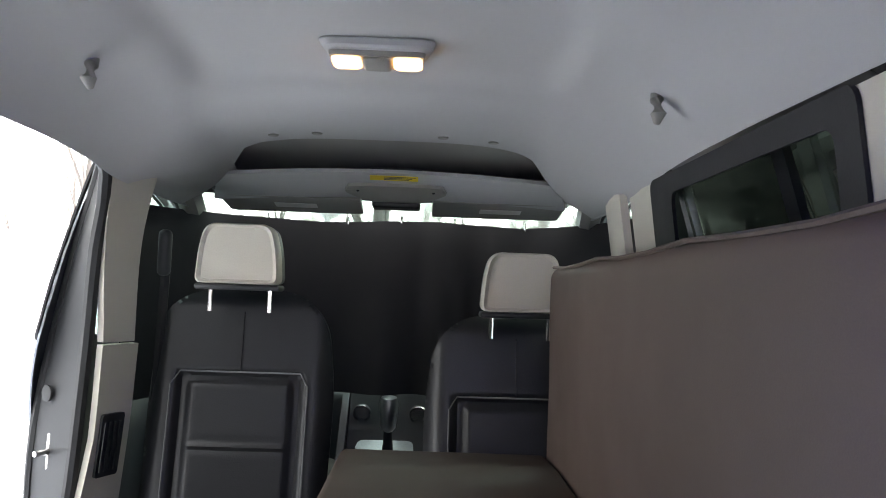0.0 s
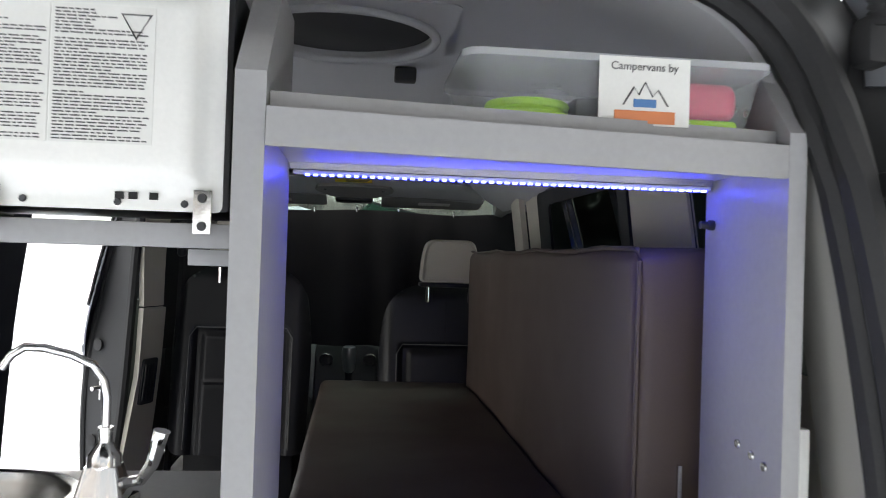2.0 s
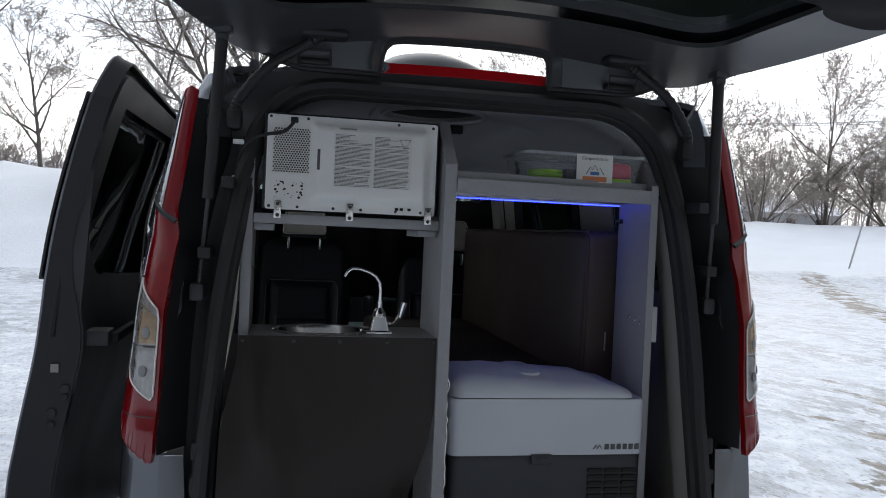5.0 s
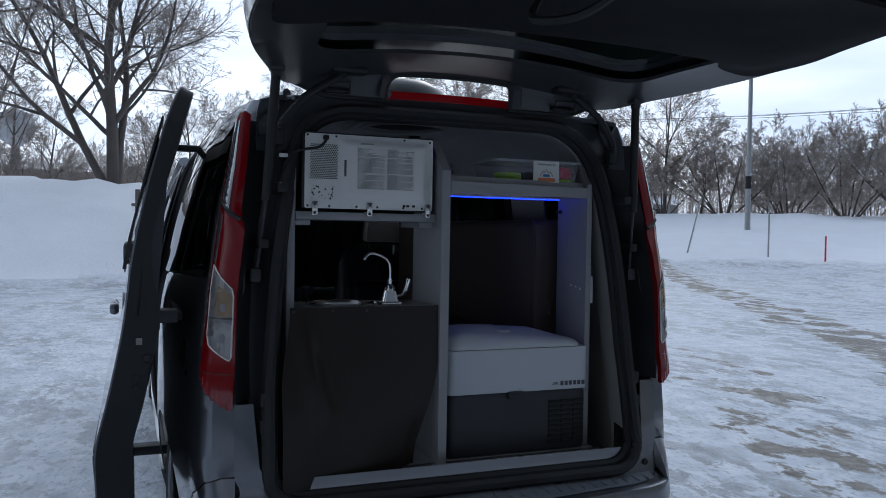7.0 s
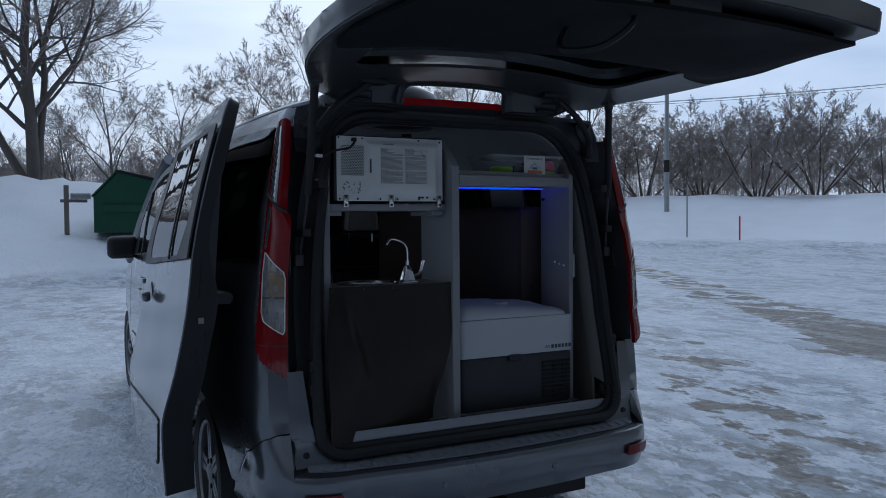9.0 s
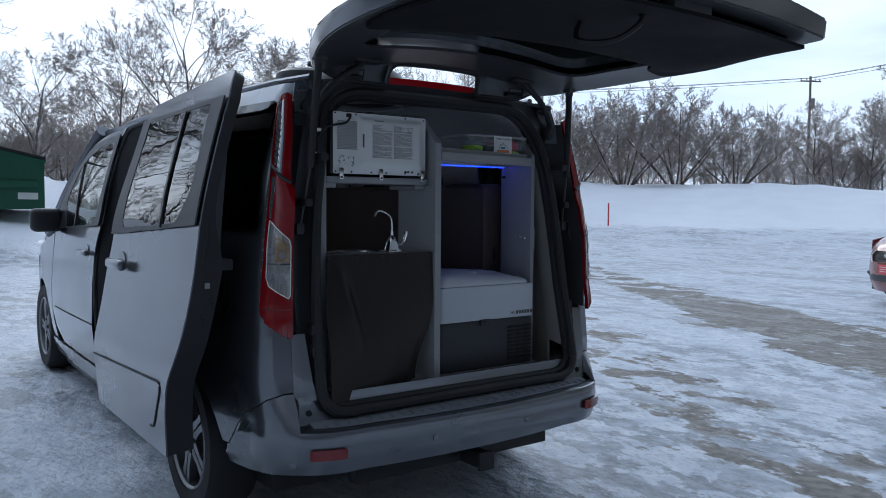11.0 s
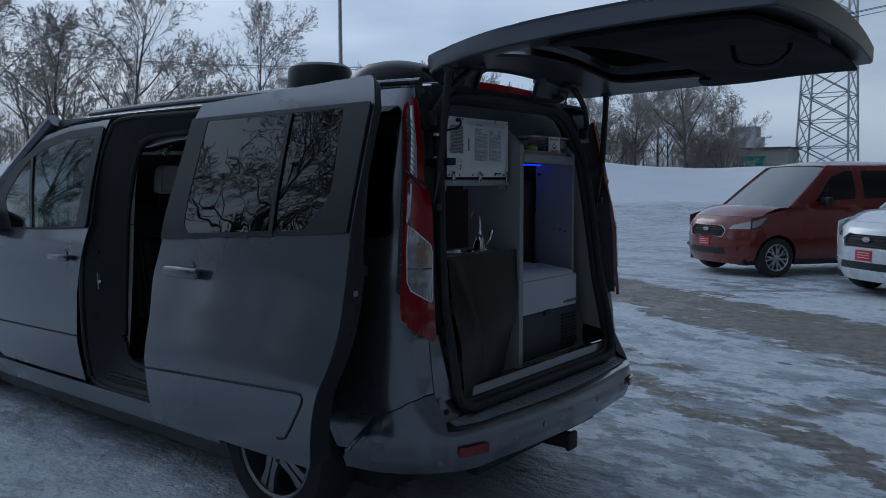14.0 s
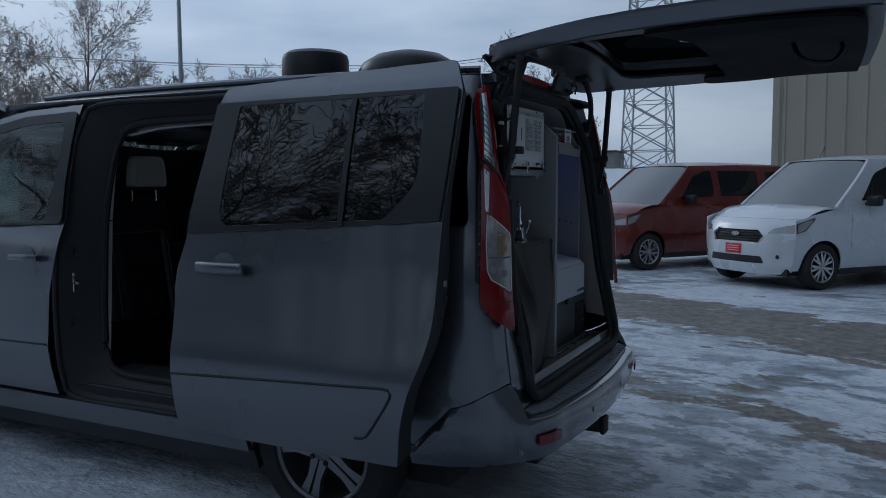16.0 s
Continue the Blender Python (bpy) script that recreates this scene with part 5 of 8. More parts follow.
part("sink", lathe(bmesh.new(), [(0.124, 1.180), (0.126, 1.184), (0.120, 1.188), (0.110, 1.186), (0.104, 1.176), (0.100, 1.10), (0.09, 1.085), (0.02, 1.082), (0.002, 1.082)], 48, sinkm, False), STEEL, unit, "round stainless steel sink")
fx, fy = -0.215, 0.085
tap = part("tap", bbox((fx - 0.045, fy - 0.035, 1.180), (fx + 0.025, fy + 0.03, 1.192), 0.004), CHROME, unit, "chrome hand-pump tap")
part("tap_body", prism(rounded([(-0.033, -0.026), (0.019, -0.026), (0.019, 0.022), (-0.033, 0.022)], 0.008), lambda x, y: Vector((fx + x, fy + y, 1.193)), lambda x, y: Vector((fx - 0.007 + (x + 0.007) * 0.66, fy + y * 0.66, 1.228))), CHROME, tap)
part("tap_collar", lathe(bmesh.new(), [(0.018, 1.226), (0.017, 1.238), (0.007, 1.252), (0.008, 1.268)], 24, Matrix.Translation((fx - 0.007, fy, 0))), CHROME, tap)
neck = [(0, 1.26), (0, 1.30), (-0.003, 1.318), (-0.014, 1.334), (-0.034, 1.345), (-0.06, 1.353), (-0.078, 1.354), (-0.090, 1.346), (-0.098, 1.332)]
part("spout", tube(bmesh.new(), [(fx - 0.007 + a, fy - 0.25 * abs(a), z) for a, z in neck], 0.0046, 12), CHROME, tap)
part("pump_lever", tube(bmesh.new(), [(fx + 0.012, fy, 1.208), (fx + 0.034, fy - 0.01, 1.214), (fx + 0.046, fy - 0.015, 1.232), (fx + 0.056, fy - 0.018, 1.268)], [0.006, 0.006, 0.007, 0.009], 10), CHROME, tap)
tap.location.z -= 0.014
led = part("led_strip", bbox((-0.045, 0.225, 1.5482), (0.512, 0.237, 1.5532), 0.001), COOLER_GREY, unit, "blue light strip, lit")
for k in range(52):
    part("diode", bbox((-0.03 + k * 0.0104, 0.2245, 1.5460), (-0.0245 + k * 0.0104, 0.2315, 1.5484)), LED, led)
part("led_channel", bbox((-0.05, 0.223, 1.554), (0.514, 0.240, 1.5625)), STEEL, unit)
for i, (px, py, pz) in enumerate([(0.5215, 0.085, 1.213), (0.5215, 0.115, 1.219), (0.5215, 0.15, 1.225), (-0.5565, 0.08, 1.33), (0.5215, 0.15, 1.64), (0.5215, 0.18, 1.65)]):
    part("screw", lathe(bmesh.new(), [(0.006, 0), (0.005, 0.002)], 10, Matrix.Translation((px, py, pz)) @ Matrix.Rotation(-math.pi / 2 if px > 0 else math.pi / 2, 4, "Y")), STEEL, unit)
part("latch_knob", lathe(bmesh.new(), [(0.007, 0), (0.007, 0.007), (0.005, 0.009), (0.006, 0.017), (0.005, 0.019)], 16, Matrix.Translation((0.5215, 0.235, 1.502)) @ Matrix.Rotation(-math.pi / 2, 4, "Y")), BLACK_TRIM, unit)
part("side_bracket", bbox((0.544, 0.07, 1.16), (0.568, 0.082, 1.26)), WHITE_METAL, unit)


# vinyl drop cloth under the counter
def cloth(u, v):
    left = -0.578 - 0.034 * sm(0.0, 0.45, v)
    right = -0.084 - 0.075 * sm(0.30, 1.0, v)
    x = left + (right - left) * u
    z = 1.171 - (0.575 - 0.05 * sm(0.7, 1.0, u)) * v
    belly = 0.085 * sm(-0.1, 0.7, v) * (1 - 0.62 * u) - 0.085 * sm(-0.1, 0.7, 0.0) * (1 - 0.62 * u)
    soft = 0.020 * math.sin(u * 4.2 + 0.6 + 0.8 * v) * v + 0.008 * math.sin(u * 10 + v * 2.2) * v
    fold = 0.030 * math.exp(-((u - 0.06 - 0.36 * v) / 0.075) ** 2) * math.exp(-((v - 0.38) / 0.26) ** 2)
    dip = 0.018 * math.exp(-((u - 0.16 - 0.36 * v) / 0.08) ** 2) * math.exp(-((v - 0.34) / 0.24) ** 2)
    curl = 0.03 * sm(0.86, 1.0, u) * sm(0.5, 1.0, v)
    return Vector((x, -0.014 - belly - soft - fold + dip + curl, z))


apron = thing("drop_cloth", "brown vinyl cloth hung under the counter with soft folds", "cloth", (-0.33, -0.02, 0.6))
part("cloth", sheet([(0, 0), (1, 0), (1, 1), (0, 1)], cloth, (), 0.025), VINYL, apron, angle=80)
for sx in (0.02, 0.27, 0.5, 0.74, 0.98):
    part("stud", lathe(bmesh.new(), [(0.005, 0), (0.004, 0.003)], 10, Matrix.Translation(cloth(sx, 0.02) + Vector((0, -0.003, 0))) @ Matrix.Rotation(math.pi / 2, 4, "X")), DARK_PLASTIC, apron)

# ---- microwave, its back to the tail ----
mwv = thing("microwave", "white microwave oven with vented enamel back and warning label", "microwave", (-0.31, 0.15, 1.474))
part("case", bbox((-0.538, 0.012, 1.484), (-0.092, 0.222, 1.728), 0.006), BLACK_TRIM, mwv, "black painted case")
MX0, MX1, MZ0, MZ1 = -0.530, -0.098, 1.484, 1.722


def mw_back(x, z):
    """The pressed back plate: a flat rim, a raised field in the middle."""
    d = min(sm(-0.425, -0.400, x), 1 - sm(-0.135, -0.112, x), sm(1.50, 1.525, z), 1 - sm(1.692, 1.712, z))
    return Vector((x, 0.004 - 0.012 * d, z))


part("back_plate", sheet(rounded([(MX0, MZ0), (MX1, MZ0), (MX1, MZ1), (MX0, MZ1)], 0.008), mw_back, (), 0.009), WHITE_METAL, mwv, "white enamel back plate", thick=0.002)
VENT = mat("vent_hole", (0.012, 0.012, 0.012), 0.8, 0, 50, 0.1, 0)
bm = bmesh.new()
for i in range(15):
    for j in range(20):
        x, z = -0.512 + i * 0.0066 + (j % 2) * 0.0033, 1.580 + j * 0.0056
        if x < -0.425:
            bm.faces.new([bm.verts.new((x + 0.0024 * math.cos(a * math.tau / 6), 0.0015, z + 0.0024 * math.sin(a * math.tau / 6))) for a in range(6)])
ob = part("vent_grid", bm, VENT, mwv)
ob["kind"] = "stuff"
rng = random.Random(5)
bm = bmesh.new()
for i in range(30):
    x, z, r = -0.507 + rng.random() * 0.070, 1.514 + rng.random() * 0.042, 0.0012 + 0.0026 * rng.random() ** 2
    bm.faces.new([bm.verts.new((x + r * math.cos(a * math.tau / 8), 0.0012 + 0.00002 * i, z + r * math.sin(a * math.tau / 8))) for a in range(8)])
ob = part("punched_pattern", bm, VENT, mwv)
ob["kind"] = "stuff"
INK = mat("label_ink", (0.08, 0.08, 0.08), 0.6, 0, 50, 0.1, 0)
PAPER = mat("label_paper", (0.66, 0.66, 0.63), 0.6, 0, 200, 0.04, 0.02)
for lx in (-0.364, -0.264):
    lab = part("label_panel", bbox((lx, -0.0098, 1.548), (lx + 0.098, -0.0085, 1.684)), PAPER, mwv)
    bm = bmesh.new()
    for r in range(38):
        z = 1.679 - r * 0.0033 - (0.003 if r > 7 else 0) - (0.0025 if r > 22 else 0)
        x, stop = lx + 0.003, lx + 0.003 + 0.092 * ((0.3 + 0.4 * rng.random()) if r % 6 == 5 or r < 6 else (0.93 + 0.07 * rng.random()))
        while x < stop - 0.004:
            w = min(0.003 + 0.009 * rng.random(), stop - x)
            box(bm, (x, -0.0103, z - 0.0008), (x + w, -0.0099, z + 0.0006))
            x += w + 0.0016
    part("small_print", bm, INK, lab)
part("warning_sign", tube(bmesh.new(), [(-0.198, -0.011, 1.676), (-0.170, -0.011, 1.676), (-0.184, -0.011, 1.652)], 0.0013, 5, True), INK, mwv)
part("bar_code", bbox((-0.405, -0.0092, 1.588), (-0.398, -0.0075, 1.640)), INK, mwv)
part("maker_slot", bbox((-0.352, -0.0088, 1.690), (-0.308, -0.0066, 1.697)), GREY_TRIM, mwv)
for bx in (-0.498, -0.318, -0.116):
    br = part("bracket", bbox((bx - 0.009, -0.007, 1.462), (bx + 0.009, -0.003, 1.506), 0.001), STEEL, mwv, "zinc angle bracket")
    part("bracket_foot", bbox((bx - 0.009, -0.006, 1.474), (bx + 0.009, 0.03, 1.477)), STEEL, br)
    for bz in (1.470, 1.498):
        part("bracket_screw", lathe(bmesh.new(), [(0.005, 0), (0.004, 0.003)], 10, Matrix.Translation((bx, -0.0072, bz)) @ Matrix.Rotation(math.pi / 2, 4, "X")), DARK_PLASTIC, br)
for cx, cz in ((MX0 + 0.008, MZ1 - 0.006), (MX1 - 0.012, MZ1 - 0.01), (-0.43, 1.715), (-0.2, 1.715), (MX0 + 0.01, 1.492), (-0.45, 1.492), (-0.36, 1.492), (-0.29, 1.492), (-0.2, 1.492), (-0.135, 1.492)):
    part("corner_screw", lathe(bmesh.new(), [(0.004, 0), (0.003, 0.003)], 8, Matrix.Translation((cx, 0.002, cz)) @ Matrix.Rotation(math.pi / 2, 4, "X")), DARK_PLASTIC, mwv)
for cx in (-0.198, -0.185, -0.165):
    part("vent_slot", bbox((cx - 0.004, -0.001, 1.495), (cx + 0.004, 0.003, 1.502)), VENT, mwv)
part("power_cable", tube(bmesh.new(), smooth_open([(-0.462, -0.004, 1.712), (-0.467, -0.018, 1.70), (-0.49, -0.022, 1.676), (-0.53, -0.015, 1.668), (-0.565, -0.005, 1.655), (-0.592, 0.0, 1.62), (-0.60, 0.002, 1.55), (-0.605, 0.002, 1.46)]), 0.0045, 8), RUBBER, mwv, "black power cable")
part("cable_grommet", bbox((-0.474, -0.010, 1.702), (-0.455, 0.004, 1.716), 0.003), RUBBER, mwv)
for cz in (1.64, 1.55):
    part("cable_clip", bbox((-0.612, -0.008, cz), (-0.585, 0.008, cz + 0.012), 0.003), WHITE_METAL, mwv)

mwv.location.y += 0.02

# ---- cool box ----
CX0, CX1, CY0, CY1 = -0.035, 0.516, 0.006, 0.33
cool = thing("cool_box", "grey electric cool box with dark lower body, standing in the bay", "cool box", (0.24, 0.18, 0.642))


def slab(name, z0, z1, inset, mt, r=0.05, label="", rim=0.012):
    o = rounded([(CX0 + inset, CY0 + inset), (CX1 - inset, CY0 + inset), (CX1 - inset, CY1 - inset), (CX0 + inset, CY1 - inset)], r, 5)
    c = Vector(((CX0 + CX1) / 2, (CY0 + CY1) / 2))
    bm = bmesh.new()
    levels = [(z0, 1 - rim), (z0 + 0.012, 1.0), (z1 - 0.02, 1.0), (z1 - 0.006, 1 - rim * 0.5), (z1, 1 - rim * 2)]
    rings = [[bm.verts.new((c.x + (x - c.x) * k, c.y + (y - c.y) * k, z)) for x, y in o] for z, k in levels]
    n = len(o)
    for A, B in zip(rings, rings[1:]):
        for i in range(n):
            bm.faces.new((A[i], A[(i + 1) % n], B[(i + 1) % n], B[i]))
    bm.faces.new(rings[0])
    bm.faces.new(rings[-1])
    return part(name, bm, mt, cool, label)


slab("base", 0.644, 0.858, 0.004, COOLER_DARK, 0.03, "dark grey lower body")
slab("upper_body", 0.859, 1.010, 0.0, COOLER_GREY, 0.03, "light grey upper body", 0.004)
LID_O = rounded([(CX0 + 0.002, CY0 + 0.001), (CX1 - 0.026, CY0 + 0.001), (CX1 - 0.026, CY1 - 0.03), (CX0 + 0.002, CY1 - 0.03)], 0.045, 6)
lc = Vector(((CX0 + CX1) / 2 - 0.012, (CY0 + CY1) / 2 - 0.015))


def lid_point(x, y, k):
    """k runs from the seam (0) over the rounded shoulder to the middle of the top (1)."""
    t = min(1.0, k / 0.8) * math.pi / 2
    d = 0.05 * (1 - math.cos(t)) + 0.30 * max(0.0, k - 0.8)
    h = 0.056 * math.sin(t) + 0.05 * max(0.0, k - 0.8)
    vx, vy = x - lc.x, y - lc.y
    px, py = lc.x + vx * (1 - d / 0.26), lc.y + vy * (1 - d / 0.155)
    return Vector((px, py, 1.014 + h * (1 - 0.55 * sm(0.27, 0.46, px))))


bm = loft([[Vector((x, y, 1.0125)) for x, y in LID_O]] + [[lid_point(x, y, k / 10) for x, y in LID_O] for k in range(11)])
bm.verts.ensure_lookup_table()
bm.faces.new(bm.verts[-len(LID_O):])
lid = part("lid", bm, COOLER_GREY, cool, "light grey rounded lid with cup rings", angle=50)
for lx, ly in ((0.10, 0.11), (0.20, 0.11), (0.10, 0.24), (0.20, 0.24)):
    part("cup_ring", lathe(bmesh.new(), [(0.036, 1.056), (0.036, 1.0690), (0.033, 1.0705), (0.030, 1.0690), (0.030, 1.056)], 28, Matrix.Translation((lx, ly - 0.01, 0))), COOLER_GREY, lid)
wrap = thing("foil_wrap", "crumpled silver bubble foil beside the cool box", "foil", (-0.043, 0.05, 0.645))
rq = random.Random(3)
part("sheet", loft([[Vector((-0.043 + 0.004 * rq.uniform(-1, 1), 0.012 + 0.03 * i + 0.004 * rq.uniform(-1, 1), 0.645 + 0.42 * k / 30)) for i in range(8)] for k in range(31)], False), STEEL, wrap, thick=0.003)
for k in range(9):
    for j in range(3):
        part("grille_slot", bbox((0.355 + j * 0.049, CY0 - 0.003, 0.670 + k * 0.0175), (0.398 + j * 0.049, CY0 + 0.006, 0.681 + k * 0.0175), 0.002), VENT, cool)
part("latch", bbox((0.19, CY0 - 0.010, 0.836), (0.25, CY0 + 0.01, 0.862), 0.004), COOLER_DARK, cool)
part("latch_edge", bbox((0.205, CY0 - 0.013, 0.848), (0.235, CY0 - 0.008, 0.856), 0.002), BLACK_TRIM, cool)


def words(name, text, size, m, mt, parent, deep=0.0006):
    """Flat lettering as a mesh."""
    cu = bpy.data.curves.new(name, "FONT")
    cu.body, cu.size, cu.extrude, cu.align_x, cu.align_y = text, size, deep, "CENTER", "CENTER"
    tmp = bpy.data.objects.new(name, cu)
    scene.collection.objects.link(tmp)
    me = bpy.data.meshes.new_from_object(tmp.evaluated_get(bpy.context.evaluated_depsgraph_get()))
    bpy.data.objects.remove(tmp)
    bm = bmesh.new()
    bm.from_mesh(me)
    bmesh.ops.transform(bm, matrix=m, verts=bm.verts[:])
    return part(name, bm, mt, parent)


up = Matrix.Rotation(math.pi / 2, 4, "X")
for i in range(6):  # the maker's name as plain strokes of its size
    part("name_stroke", bbox((0.400 + i * 0.0175, CY0 - 0.0015, 0.873), (0.4125 + i * 0.0175, CY0 + 0.002, 0.8885), 0.001), INK, cool)
for d in (0, 0.010):
    part("maker_mark", tube(bmesh.new(), [(0.368 + d, CY0 - 0.001, 0.875), (0.3755 + d, CY0 - 0.001, 0.886), (0.381 + d, CY0 - 0.001, 0.876)], 0.0015, 4), INK, cool)

# ---- storage bin on the bay shelf ----
def film_mat(name, colour, alpha):
    m = mat(name, colour, 0.25, 0, 60, 0.05, 0.05)
    m.node_tree.nodes["Principled BSDF"].inputs["Alpha"].default_value = alpha
    return m


FILM = film_mat("translucent_plastic", (0.72, 0.75, 0.78), 0.10)
tub = thing("storage_bin", "clear plastic storage bin with green and pink goods and a card", "bin", (0.33, 0.17, 1.598))
o0 = rounded([(0.175, 0.075), (0.485, 0.075), (0.485, 0.265), (0.175, 0.265)], 0.02)
o1 = rounded([(0.155, 0.060), (0.503, 0.060), (0.503, 0.28), (0.155, 0.28)], 0.025)
bm = bmesh.new()
A, B = [bm.verts.new((x, y, 1.599)) for x, y in o0], [bm.verts.new((x, y, 1.673)) for x, y in o1]
for i in range(len(o0)):
    bm.faces.new((A[i], A[(i + 1) % len(o0)], B[(i + 1) % len(o0)], B[i]))
bm.faces.new(A)
part("body", bm, FILM, tub, "clear plastic body", angle=180, thick=0.0015)
lidc = Vector((0.329, 0.17))
part("lid", prism([(lidc.x + (x - lidc.x) * 1.04, lidc.y + (y - lidc.y) * 1.04) for x, y in o1], lambda x, y: Vector((x, y, 1.671)), lambda x, y: Vector((x, y, 1.679))), film_mat("frosted_lid", (0.70, 0.72, 0.74), 0.4), tub, "frosted plastic lid")
card = part("card", bbox((0.300, 0.0545, 1.601), (0.405, 0.0560, 1.677)), PAPER, tub, "white card with a mountain sign")
words("card_words", "Campervans by", 0.0125, Matrix.Translation((0.352, 0.0542, 1.666)) @ up, INK, card)
part("card_ribbon", bbox((0.318, 0.0535, 1.603), (0.388, 0.0544, 1.617)), mat("orange_print", (0.62, 0.20, 0.08), 0.6, 0, 50, 0.05, 0), card)
part("card_mountain", tube(bmesh.new(), [(0.328, 0.054, 1.623), (0.340, 0.054, 1.643), (0.346, 0.054, 1.635), (0.353, 0.054, 1.649), (0.362, 0.054, 1.633), (0.368, 0.054, 1.641), (0.380, 0.054, 1.623)], 0.0012, 4), INK, card)
part("card_car", bbox((0.340, 0.0535, 1.621), (0.366, 0.0544, 1.63), 0.0), mat("blue_print", (0.05, 0.16, 0.35), 0.6, 0, 50, 0.05, 0), card)
HOSE = mat("lime_green_rubber", (0.45, 0.85, 0.03), 0.45, 0, 80, 0.06, 0.05)
for k in range(3):
    part("hose_coil", tube(bmesh.new(), [(0.235 + 0.045 * math.cos(a * math.tau / 24), 0.13 + 0.04 * math.sin(a * math.tau / 24), 1.608 + k * 0.010) for a in range(24)], 0.006, 8, True), HOSE, tub, "lime green hose coil")
part("green_pack", bbox((0.415, 0.085, 1.601), (0.478, 0.16, 1.617), 0.005), HOSE, tub)
part("pink_cloth", bbox((0.395, 0.09, 1.617), (0.482, 0.24, 1.663), 0.015, 3), mat("pink_cloth", (0.62, 0.06, 0.12), 0.8, 0, 200, 0.15, 0.3), tub, "folded pink cloth")
part("dark_pack", bbox((0.285, 0.10, 1.601), (0.38, 0.24, 1.641), 0.01, 2), DARK_PLASTIC, tub)

# ---- bed pieces ----
def cushion(name, lo, hi, label, r=0.03, skin_mat=CUSHION):
    t = thing(name, label, "cushion", ((lo[0] + hi[0]) / 2, (lo[1] + hi[1]) / 2, lo[2]), "bed cushions")
    bm = bbox(lo, hi, r, 4)
    bmesh.ops.subdivide_edges(bm, edges=[e for e in bm.edges if e.calc_length() > 0.2], cuts=7, use_grid_fill=True)
    for v in bm.verts:
        k = noise.noise(v.co * 4.0) * 0.006
        v.co += Vector((k, k * 0.5, k))
    part("cover", bm, skin_mat, t, angle=60)
    return t


bolster = cushion("folded_mattress", (0.438, 0.298, 0.95), (0.572, 1.99, 1.472), "brown vinyl mattress half folded upright against the side", 0.028)
for zx in (0.444, 0.566):
    part("piping", tube(bmesh.new(), [(zx, 0.302, 1.0), (zx, 0.302, 1.45), (zx, 0.313, 1.466)], 0.004, 6), CUSHION, bolster)
part("top_piping", tube(bmesh.new(), [(0.446, 0.32 + i * 0.166, 1.468 + 0.004 * math.sin(i * 2)) for i in range(11)], 0.004, 6), CUSHION, bolster)
part("zip_tab", bbox((0.505, 0.290, 1.10), (0.511, 0.296, 1.16)), STEEL, bolster)
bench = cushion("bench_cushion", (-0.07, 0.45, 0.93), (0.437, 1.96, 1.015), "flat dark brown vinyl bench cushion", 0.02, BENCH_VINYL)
plat = thing("bed_platform", "dark plywood bed platform on the load floor", "bed", (0.2, 1.0, 0.6))
part("deck", bbox((-0.07, 0.42, 0.90), (0.55, 1.94, 0.925)), DARK_PLASTIC, plat)
part("front_board", bbox((-0.07, 0.42, 0.605), (-0.05, 1.0, 0.895)), DARK_PLASTIC, plat)
part("end_board", bbox((-0.045, 1.86, 0.43), (0.54, 1.88, 0.895)), DARK_PLASTIC, plat)

